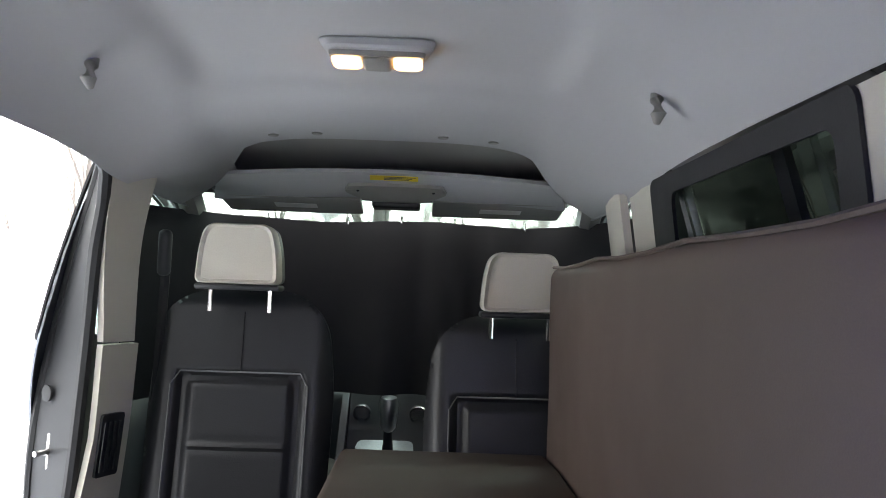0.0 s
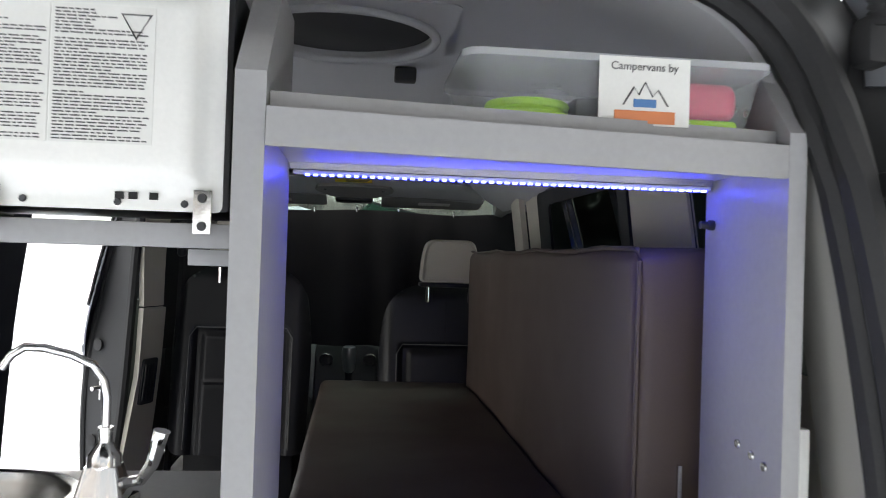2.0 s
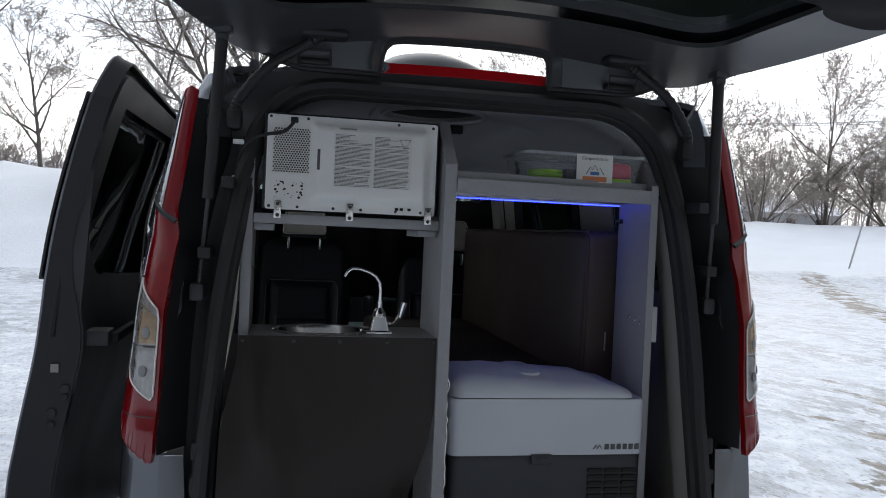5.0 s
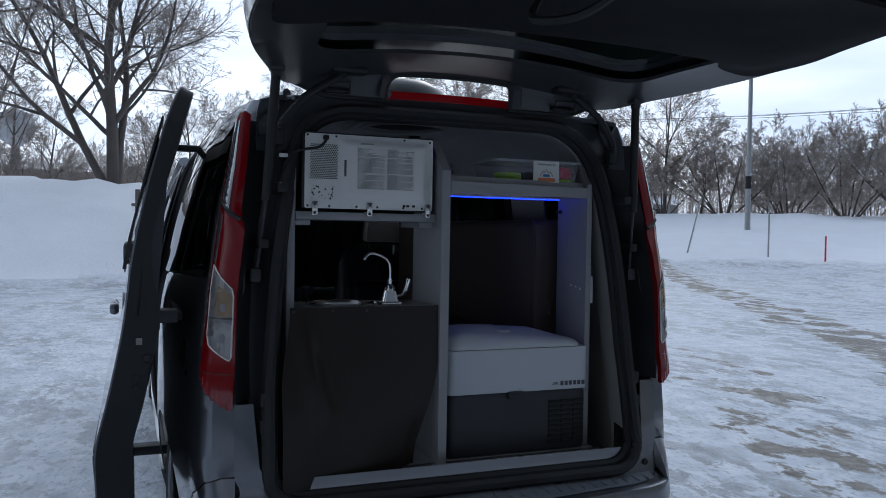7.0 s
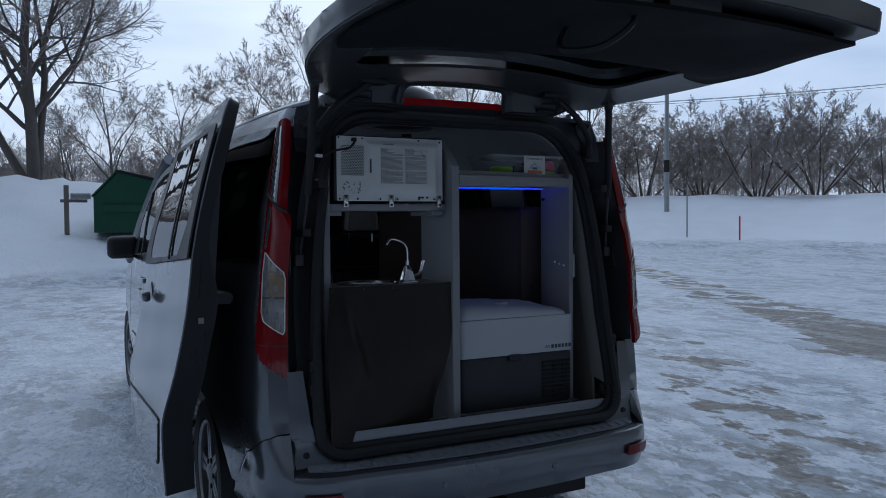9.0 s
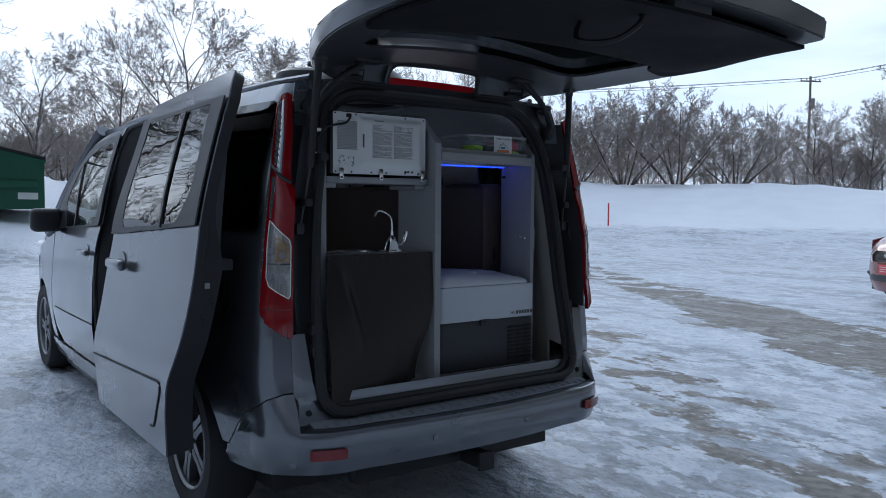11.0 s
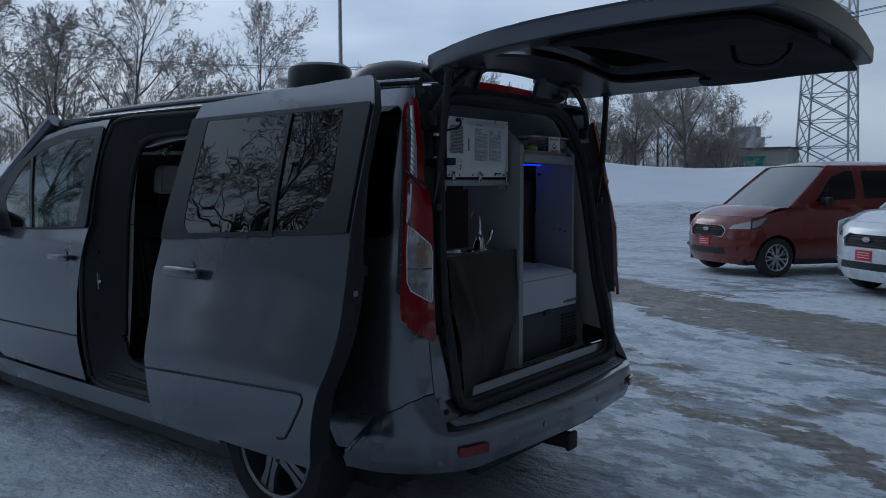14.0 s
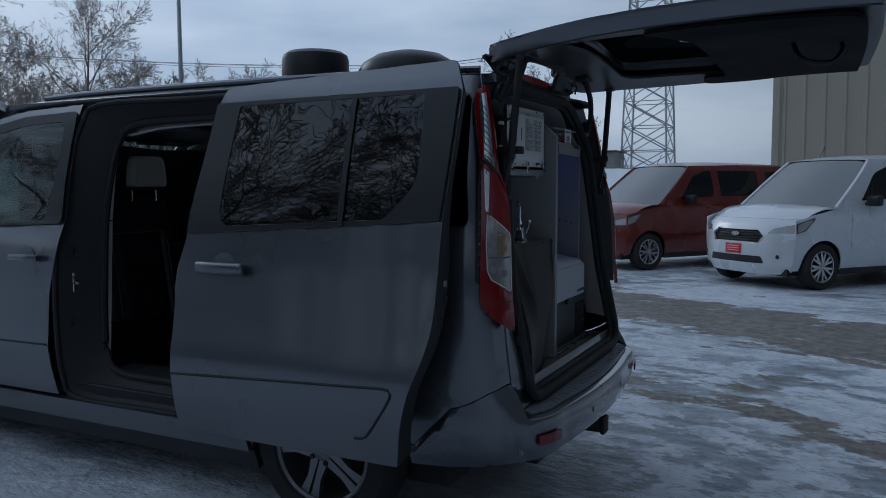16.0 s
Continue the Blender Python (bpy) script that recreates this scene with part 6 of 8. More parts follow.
# ---- front seats ----
def seat():
    s = thing("front_seat", "black leather front seat with beige headrest back", "seat", (0, 2.45, 0.42), "front seats")
    lean = Matrix.Translation((0, 2.18, 0.72)) @ Matrix.Rotation(radians(-9), 4, "X") @ Matrix.Translation((0, -2.18, -0.72))
    ol = rounded([(-0.245, 0.70), (0.245, 0.70), (0.257, 1.12), (0.232, 1.315), (0.14, 1.396), (-0.14, 1.396), (-0.232, 1.315), (-0.257, 1.12)], [0.05, 0.05, 0.1, 0.1, 0.08, 0.08, 0.1, 0.1], 5)

    def back(x, z):
        e = min(0.257 - abs(x), 1.396 - z, 0.2)
        d = 1 - max(0, 1 - e / 0.06) ** 2
        pk = sm(0.0, 0.012, 0.176 - abs(x)) * sm(0, 0.012, 1.165 - z)
        pad = sm(0.0, 0.022, 0.150 - abs(x)) * sm(0, 0.022, 1.145 - z)
        band = math.exp(-((z - 0.973) / 0.006) ** 2) + math.exp(-((z - 0.948) / 0.006) ** 2)
        roll = math.exp(-((z - 0.960) / 0.012) ** 2)
        return lean @ Vector((x, 2.17 - 0.045 * d + 0.020 * pk - 0.014 * pad + pad * (0.007 * band - 0.006 * roll), z))

    b = part("backrest", sheet(ol, back, (), 0.0095), LEATHER, s, angle=50)
    bm = bmesh.new()
    fr = [bm.verts.new(lean @ Vector((x, 2.17, z))) for x, z in ol]
    f2 = [bm.verts.new(lean @ Vector((x * 0.93, 2.29, 0.70 + (z - 0.70) * 0.97))) for x, z in ol]
    for i in range(len(ol)):
        bm.faces.new((fr[i], fr[(i + 1) % len(ol)], f2[(i + 1) % len(ol)], f2[i]))
    bm.faces.new(f2)
    part("backrest_front", bm, LEATHER, s)
    seam = [back(x, z) + Vector((0, -0.003, 0)) for x, z in [(-0.186, 0.72), (-0.186, 1.125), (-0.164, 1.161), (0.164, 1.161), (0.186, 1.125), (0.186, 0.72)]]
    part("stitching", tube(bmesh.new(), seam, 0.0026, 5), mat("seat_thread", (0.16, 0.16, 0.16), 0.7, 0, 300, 0.2, 0.1), s)
    part("centre_seam", tube(bmesh.new(), [back(0, z) + Vector((0, -0.002, 0)) for z in (1.165, 1.25, 1.32, 1.392)], 0.0026, 5), RUBBER, s)
    hol = rounded([(-0.112, 1.405), (0.112, 1.405), (0.105, 1.50), (0.088, 1.565), (-0.088, 1.565), (-0.105, 1.50)], [0.02, 0.02, 0.03, 0.03, 0.03, 0.03], 5)
    hc = Vector((0, 1.485))
    bm = bmesh.new()
    lv = [(2.10, 0.86), (2.092, 0.95), (2.10, 1.0), (2.155, 1.0)]
    rings = [[bm.verts.new((x * k, y, hc.y + (z - hc.y) * k)) for x, z in hol] for y, k in lv]
    for A, B in zip(rings, rings[1:]):
        for i in range(len(hol)):
            bm.faces.new((A[i], A[(i + 1) % len(hol)], B[(i + 1) % len(hol)], B[i]))
    bm.faces.new(rings[0])
    head = part("headrest", bm, BEIGE_LEATHER, s, "beige leather headrest back")
    bm = bmesh.new()
    rings = [[bm.verts.new((x * k, y, hc.y + (z - hc.y) * k)) for x, z in hol] for y, k in [(2.156, 1.0), (2.21, 0.98), (2.23, 0.85)]]
    for A, B in zip(rings, rings[1:]):
        for i in range(len(hol)):
            bm.faces.new((A[i], A[(i + 1) % len(hol)], B[(i + 1) % len(hol)], B[i]))
    bm.faces.new(rings[-1])
    part("headrest_front", bm, LEATHER, head)
    part("headrest_base", bbox((-0.112, 2.10, 1.388), (0.112, 2.19, 1.404), 0.006), LEATHER, head)
    for hx in (-0.08, 0.08):
        part("headrest_post", tube(bmesh.new(), [(hx, 2.15, 1.33), (hx, 2.15, 1.41)], 0.007, 10), CHROME, head)
        part("post_collar", lathe(bmesh.new(), [(0.02, 1.392), (0.017, 1.398)], 14, Matrix.Translation((hx, 2.145, 0))), DARK_PLASTIC, head)
    part("seat_cushion", bbox((-0.245, 2.22, 0.70), (0.245, 2.72, 0.84), 0.05, 4), LEATHER, s)
    part("seat_base", bbox((-0.2, 2.2, 0.43), (0.2, 2.65, 0.70), 0.01), DARK_PLASTIC, s)
    return s


s0 = seat()
copy_thing(s0, Matrix.Translation((0.387, 2.47, 0.368)))
s0.matrix_basis = Matrix.Translation((-0.375, 2.45, 0.42))

# ---- curtain behind the windscreen ----
def drape(u, v):
    x = -0.80 + 1.60 * u
    top = 1.650 + 0.006 * math.sin(u * 14)
    return Vector((x, 2.86 - 0.42 * abs(2 * u - 1) ** 7 + 0.030 * math.sin(u * 40 + 2 * math.sin(u * 9)) * (0.3 + v) + 0.01 * math.sin(u * 17), top + (1.03 - top) * v))


cur = thing("windscreen_curtain", "dark cloth curtain drawn across the cab behind the visors", "curtain", (0, 2.85, 1.0))
part("cloth", sheet([(0, 0), (1, 0), (1, 1), (0, 1)], drape, (), 0.016), CURTAIN, cur, thick=0.003, angle=80)
for u in (0.08, 0.22, 0.40, 0.52, 0.64, 0.80, 0.93):
    part("curtain_hook", bbox((-0.80 + 1.60 * u - 0.004, 2.845, drape(u, 0).z - 0.012), (-0.80 + 1.60 * u + 0.004, 2.86, drape(u, 0).z + 0.018), 0.002), CHROME, cur)

# ---- dash, console, shifter ----
dash = thing("dashboard", "black dashboard with round dials and centre console", "dashboard", (0, 3.1, 0.42))
part("dash_top", prism(rounded([(2.92, 0.72), (3.5, 0.72), (3.5, 1.13), (3.2, 1.12), (2.95, 1.02)], 0.04), lambda y, z: Vector((-0.82, y, z)), lambda y, z: Vector((0.82, y, z))), DARK_PLASTIC, dash)
part("console_front", prism(rounded([(2.70, 0.60), (2.95, 0.60), (2.95, 1.04), (2.90, 1.04)], 0.02), lambda y, z: Vector((-0.13, y, z)), lambda y, z: Vector((0.14, y, z))), DARK_PLASTIC, dash)
for kx in (-0.085, 0.115):
    k = part("dial", lathe(bmesh.new(), [(0.030, 0), (0.030, 0.018), (0.026, 0.02), (0.022, 0.012), (0.004, 0.012)], 28, Matrix.Translation((kx, 2.868, 0.965)) @ Matrix.Rotation(radians(100), 4, "X")), BLACK_TRIM, dash)
    part("dial_ring", lathe(bmesh.new(), [(0.031, 0.016), (0.031, 0.020), (0.028, 0.021), (0.027, 0.016)], 28, Matrix.Translation((kx, 2.868, 0.965)) @ Matrix.Rotation(radians(100), 4, "X")), STEEL, k)
part("console", prism(rounded([(2.15, 0.43), (2.80, 0.43), (2.84, 0.82), (2.60, 0.78), (2.15, 0.68)], 0.02), lambda y, z: Vector((-0.11, y, z)), lambda y, z: Vector((0.12, y, z))), DARK_PLASTIC, dash)
plate = part("shift_plate", sheet(rounded([(-0.105, 2.50), (0.115, 2.50), (0.10, 2.78), (-0.09, 2.78)], 0.03), lambda x, y: Vector((x, y, 0.795 + (y - 2.5) * 0.30)), (), 0.05), DARK_ALLOY, dash, "satin metal shift plate", thick=0.008)
part("shift_gate", bbox((-0.025, 2.55, 0.80), (0.065, 2.69, 0.862), 0.01), BLACK_TRIM, plate)
sh = part("shift_lever", tube(bmesh.new(), [(0.02, 2.62, 0.85), (0.02, 2.61, 0.91), (0.02, 2.60, 0.95)], [0.022, 0.016, 0.014], 12), RUBBER, dash)
part("shift_knob", lathe(bmesh.new(), [(0.014, 0), (0.024, 0.012), (0.028, 0.05), (0.031, 0.09), (0.026, 0.112), (0.006, 0.118)], 24, Matrix.Translation((0.02, 2.60, 0.945)) @ Matrix.Rotation(radians(8), 4, "X")), ALLOY, sh, "chrome shift knob")
part("kick_trim", prism(rounded([(2.60, 0.70), (2.95, 0.76), (2.97, 1.05), (2.93, 1.05)], 0.01), lambda y, z: Vector((-0.16, y, z)), lambda y, z: Vector((-0.135, y, z))), DARK_PLASTIC, dash)

# ---- cab ceiling: shelf, console, visors, lamp, hooks ----
part("shelf_floor", sheet([(-0.58, 2.50), (0.58, 2.50), (0.62, 2.78), (-0.62, 2.78)], lambda x, y: Vector((x, y, 1.738 - 0.06 * (y - 2.50))), (), 0.1), DARK_PLASTIC, van, thick=0.012)
part("shelf_back", bbox((-0.66, 2.72, 1.72), (0.66, 2.75, 1.83)), GREY_TRIM, van)
part("cab_roof_lining", sheet([(-0.62, 2.20), (0.62, 2.20), (0.62, 2.74), (-0.62, 2.74)], lambda x, y: Vector((x, y, 1.858 - 0.10 * (y - 2.2))), (), 0.1), GREY_TRIM, van, thick=0.01)
lipz = lambda x, v: Vector((x * (1 + 0.06 * v), 2.42 + 0.15 * v + 0.05 * (x / 0.55) ** 2 - 0.014 * math.sin(math.pi * min(1, max(0, v))), 1.764 - 0.018 * (x / 0.55) ** 2 - 0.056 * v))
part("shelf_lip", sheet(rounded([(-0.53, -0.05), (0.53, -0.05), (0.55, 1), (-0.55, 1)], 0.05), lipz, (), 0.05), LINER, van, "grey overhead shelf front", thick=0.012)
con = part("overhead_console", sheet(rounded([(-0.125, 0.46), (0.165, 0.46), (0.175, 0.72), (0.10, 1.12), (-0.06, 1.12), (-0.135, 0.72)], 0.05), lambda x, v: lipz(x, v) + Vector((0, -0.014, -0.006)), (), 0.04), GREY_TRIM, van, "grey overhead console", thick=0.014)
part("reading_lamp_bar", bbox((-0.06, 2.57, 1.672), (0.10, 2.67, 1.698), 0.010, 3), BLACK_TRIM, con)
for kx in (-0.095, 0.135):
    part("console_button", lathe(bmesh.new(), [(0.006, 0), (0.005, 0.004)], 10, Matrix.Translation(lipz(kx, 0.7) + Vector((0, -0.024, -0.008))) @ Matrix.Rotation(math.pi / 2, 4, "X")), BLACK_TRIM, con)
part("shelf_pad", prism(rounded([(-0.12, 1.742), (0.155, 1.742), (0.105, 1.795), (-0.07, 1.795)], 0.02), lambda x, z: Vector((x, 2.53, z)), lambda x, z: Vector((x, 2.60, z))), DARK_PLASTIC, van)
YEL = mat("yellow_label", (0.75, 0.56, 0.03), 0.5, 0, 80, 0.04, 0)
yl = part("warning_label", sheet([(-0.058, 0.10), (0.090, 0.10), (0.090, 0.30), (-0.058, 0.30)], lambda x, v: lipz(x, v) + Vector((0, -0.008, -0.004)), (), 0.03), YEL, van, "yellow warning label", thick=0.001)
for r in range(3):
    part("label_line", sheet([(-0.015, 0.14 + r * 0.05), (0.082 - 0.01 * r, 0.14 + r * 0.05), (0.082 - 0.01 * r, 0.165 + r * 0.05), (-0.015, 0.165 + r * 0.05)], lambda x, v: lipz(x, v) + Vector((0, -0.0092, -0.0045)), (), 0.03), INK, yl, thick=0.0005)
for a, b in ((-0.56, -0.10), (0.14, 0.58)):
    vz = part("sun_visor", sheet(rounded([(a, 0), (b, 0), (b, 1), (a, 1)], 0.06), lambda x, v: Vector((x, 2.58 + 0.19 * v, 1.706 - 0.030 * v)), (), 0.05), GREY_TRIM, van, "grey sun visor", thick=0.02)
    m0 = (a + b) / 2
    part("visor_mirror", sheet([(m0 - 0.06, 0.35), (m0 + 0.08, 0.35), (m0 + 0.08, 0.6), (m0 - 0.06, 0.6)], lambda x, v: Vector((x, 2.58 + 0.19 * v - 0.003, 1.706 - 0.030 * v - 0.0125)), (), 0.08), WHITE_METAL, vz, thick=0.002)
for side in (-1, 1):
    part("visor_clip", bbox((side * 0.58 - 0.02, 2.48, 1.70), (side * 0.62 + 0.02, 2.55, 1.76), 0.015), GREY_TRIM, van)
    part("front_pillar_trim", tube(bmesh.new(), [(side * 0.66, 2.52, 1.74), (side * 0.70, 2.8, 1.66), (side * 0.78, 3.2, 1.38)], 0.045, 8), GREY_TRIM, van)
    hx, hz = side * 0.52 + 0.02, liner_fn((side * 0.52 + 0.02) / 0.645, 1.43).z
    part("coat_hook", tube(bmesh.new(), [(hx, 1.45, hz), (hx, 1.435, hz - 0.018), (hx, 1.425, hz - 0.045), (hx, 1.435, hz - 0.062)], [0.008, 0.013, 0.015, 0.006], 10), GREY_TRIM, van, "grey coat hook")
LAMP = glow("warm_lamp", (1.0, 0.56, 0.24), 0.30)
dl = part("dome_lamp", prism(rounded([(-0.115, 1.50), (0.14, 1.50), (0.11, 1.64), (-0.085, 1.64)], 0.05), lambda x, y: Vector((x, y, 1.888)), lambda x, y: Vector((0.012 + (x - 0.012) * 0.86, y, 1.866))), LINER, van, "lit grey dome lamp", bevel=0.006)
part("lamp_rim", prism(rounded([(-0.088, 1.520), (0.112, 1.520), (0.096, 1.605), (-0.072, 1.605)], 0.02), lambda x, y: Vector((x, y, 1.868)), lambda x, y: Vector((0.012 + (x - 0.012) * 0.97, y, 1.856))), GREY_TRIM, dl)
for lo, hi in ((-0.078, -0.020), (0.044, 0.102)):
    part("dome_lens", bbox((lo, 1.526, 1.845), (hi, 1.596, 1.862), 0.012, 3), LAMP, dl)
part("dome_switch", bbox((-0.018, 1.53, 1.842), (0.042, 1.592, 1.862), 0.010, 3), GREY_TRIM, dl)
for px in (-0.31, -0.19, 0.16, 0.30):
    part("liner_plug", lathe(bmesh.new(), [(0.016, 0), (0.013, -0.004)], 16, Matrix.Translation((px, 2.17, liner_fn(px / 0.645, 2.17).z - 0.006))), GREY_TRIM, van)

# pillar trims and belt in the cab
CABW = dense([(0.4, 0.79), (0.6, 0.765), (1.0, 0.725), (1.25, 0.71), (1.5, 0.69), (1.70, 0.645)])
inner_l = lambda u, z: Vector((-(lerp(CABW, z) - 0.42 * (u - 2.0)), u, z))
part("pillar_trim_upper", sheet([(2.035, 1.245), (2.135, 1.245), (2.10, 1.70), (1.96, 1.70), (2.0, 1.5)], inner_l, (), 0.05), BEIGE_TRIM, van, "beige pillar trim", thick=0.02)
part("pillar_trim_lower", sheet([(1.99, 0.45), (2.15, 0.45), (2.15, 1.238), (2.035, 1.238), (2.04, 1.0)], inner_l, (), 0.05), BEIGE_TRIM, van, thick=0.02)
av = part("air_vent", sheet(rounded([(2.055, 0.90), (2.125, 0.90), (2.125, 1.06), (2.055, 1.06)], 0.008), lambda u, z: inner_l(u, z) + Vector((0.012, -0.008, 0)), (), 0.03), BLACK_TRIM, van, "black pillar air vent", thick=0.008)
for k in range(4):
    part("vent_blade", sheet([(2.064 + k * 0.015, 0.915), (2.070 + k * 0.015, 0.915), (2.070 + k * 0.015, 1.04), (2.064 + k * 0.015, 1.04)], lambda u, z: inner_l(u, z) + Vector((0.018, -0.014, 0)), (), 0.03), DARK_PLASTIC, av, thick=0.004)
for side in (-1, 1):
    part("front_door_lining", sheet([(2.17, 0.45), (3.38, 0.50), (3.36, 1.20), (3.30, 1.34), (3.05, 1.56), (2.83, 1.69), (2.52, 1.745), (2.14, 1.76)], lambda u, z, side=side: mirrored(skin, side)(u, z, -0.055), [rounded([(2.26, 1.25), (2.96, 1.22), (3.10, 1.37), (2.94, 1.56), (2.76, 1.645), (2.5, 1.70), (2.23, 1.71), (2.22, 1.45)], 0.03)], 0.06), DARK_PLASTIC, van, "charcoal front door lining", thick=0.012)
part("seat_belt", tube(bmesh.new(), [(-0.60, 2.22, 1.46), (-0.61, 2.22, 1.1), (-0.625, 2.23, 0.85), (-0.64, 2.25, 0.6)], 0.014, 6), RUBBER, van, "black seat belt")
part("belt_guide", bbox((-0.62, 2.19, 1.42), (-0.585, 2.23, 1.55), 0.015, 3), DARK_PLASTIC, van)
st = part("door_striker", bbox((-0.855, 2.115, 0.90), (-0.835, 2.135, 1.00), 0.008), STEEL, van, "steel door striker")
part("striker_pin", tube(bmesh.new(), [(-0.865, 2.08, 0.95), (-0.845, 2.12, 0.95)], 0.008, 10), STEEL, st)
for pz in (1.42, 1.10, 0.76):
    part("post_socket", lathe(bmesh.new(), [(0.022, 0), (0.022, 0.006), (0.012, 0.008)], 16, Matrix.Translation(S(2.13, pz, -0.055)) @ Matrix.Rotation(radians(-125), 4, "Z") @ Matrix.Rotation(math.pi / 2, 4, "Y")), RUBBER, van)
part("right_window_bar", sheet([(1.40, 1.27), (1.45, 1.27), (1.45, 1.73), (1.40, 1.73)], lambda u, z: mirrored(skin, 1)(u, z, -0.014), (), 0.05), BLACK_TRIM, van, thick=0.016)
part("right_front_pillar_trim", sheet([(1.99, 0.5), (2.2, 0.5), (2.2, 1.69), (1.99, 1.665)], lambda u, z: Vector((lerp(SIDE_IN, z) - 0.02 + 0.3 * (u - 1.99) ** 2, u, z)), (), 0.06), BEIGE_TRIM, van, "beige pillar trim", thick=0.02)

# roof vents and aerial
vent = part("roof_fan", lathe(bmesh.new(), [(0.165, 1.905), (0.172, 1.95), (0.172, 2.05), (0.165, 2.075), (0.14, 2.092), (0.08, 2.10), (0.01, 2.102)], 40, Matrix.Translation((0.0, 1.30, 0))), BLACK_TRIM, van, "round black roof fan")
part("roof_dome", lathe(bmesh.new(), [(1.0, 0), (0.97, 0.3), (0.85, 0.62), (0.6, 0.86), (0.3, 0.97), (0.02, 1.0)], 40, Matrix.Translation((0.0, 0.75, 1.895)) @ Matrix.Diagonal((0.25, 0.27, 0.165, 1))), mat("smoked_plastic", (0.008, 0.008, 0.009), 0.30, 0, 90, 0.1, 0.02, 4, spec=0.25), van, "smoked roof vent dome")
part("aerial_base", bbox((-0.03, 2.42, 1.87), (0.03, 2.50, 1.90), 0.008), BLACK_TRIM, van)
part("aerial", tube(bmesh.new(), [(0, 2.44, 1.89), (0, 2.30, 2.0)], 0.003, 6), BLACK_TRIM, van)
FY, FZ = 0.64, 1.852
cf = part("ceiling_fan", sheet(rounded([(-0.20, FY - 0.215), (0.195, FY - 0.215), (0.195, FY + 0.215), (-0.20, FY + 0.215)], 0.03), lambda x, y: Vector((x, y, FZ)), [[(0.168 * math.cos(a * math.tau / 36), FY + 0.168 * math.sin(a * math.tau / 36)) for a in range(36)]], 0.05), LINER, van, "grey ceiling fan surround", thick=0.02)
part("fan_screen", lathe(bmesh.new(), [(0.164, FZ + 0.004), (0.12, FZ - 0.004), (0.002, FZ - 0.006)], 40, Matrix.Translation((0.0, FY, 0))), VENT, cf)
part("fan_ring", lathe(bmesh.new(), [(0.178, FZ - 0.01), (0.175, FZ - 0.018), (0.166, FZ - 0.018), (0.163, FZ - 0.006)], 40, Matrix.Translation((0.0, FY, 0)), False), LINER, cf, angle=180, thick=0.003)
part("fan_knob", bbox((0.105, FY + 0.195, FZ - 0.042), (0.15, FY + 0.225, FZ - 0.012), 0.004), RUBBER, cf)


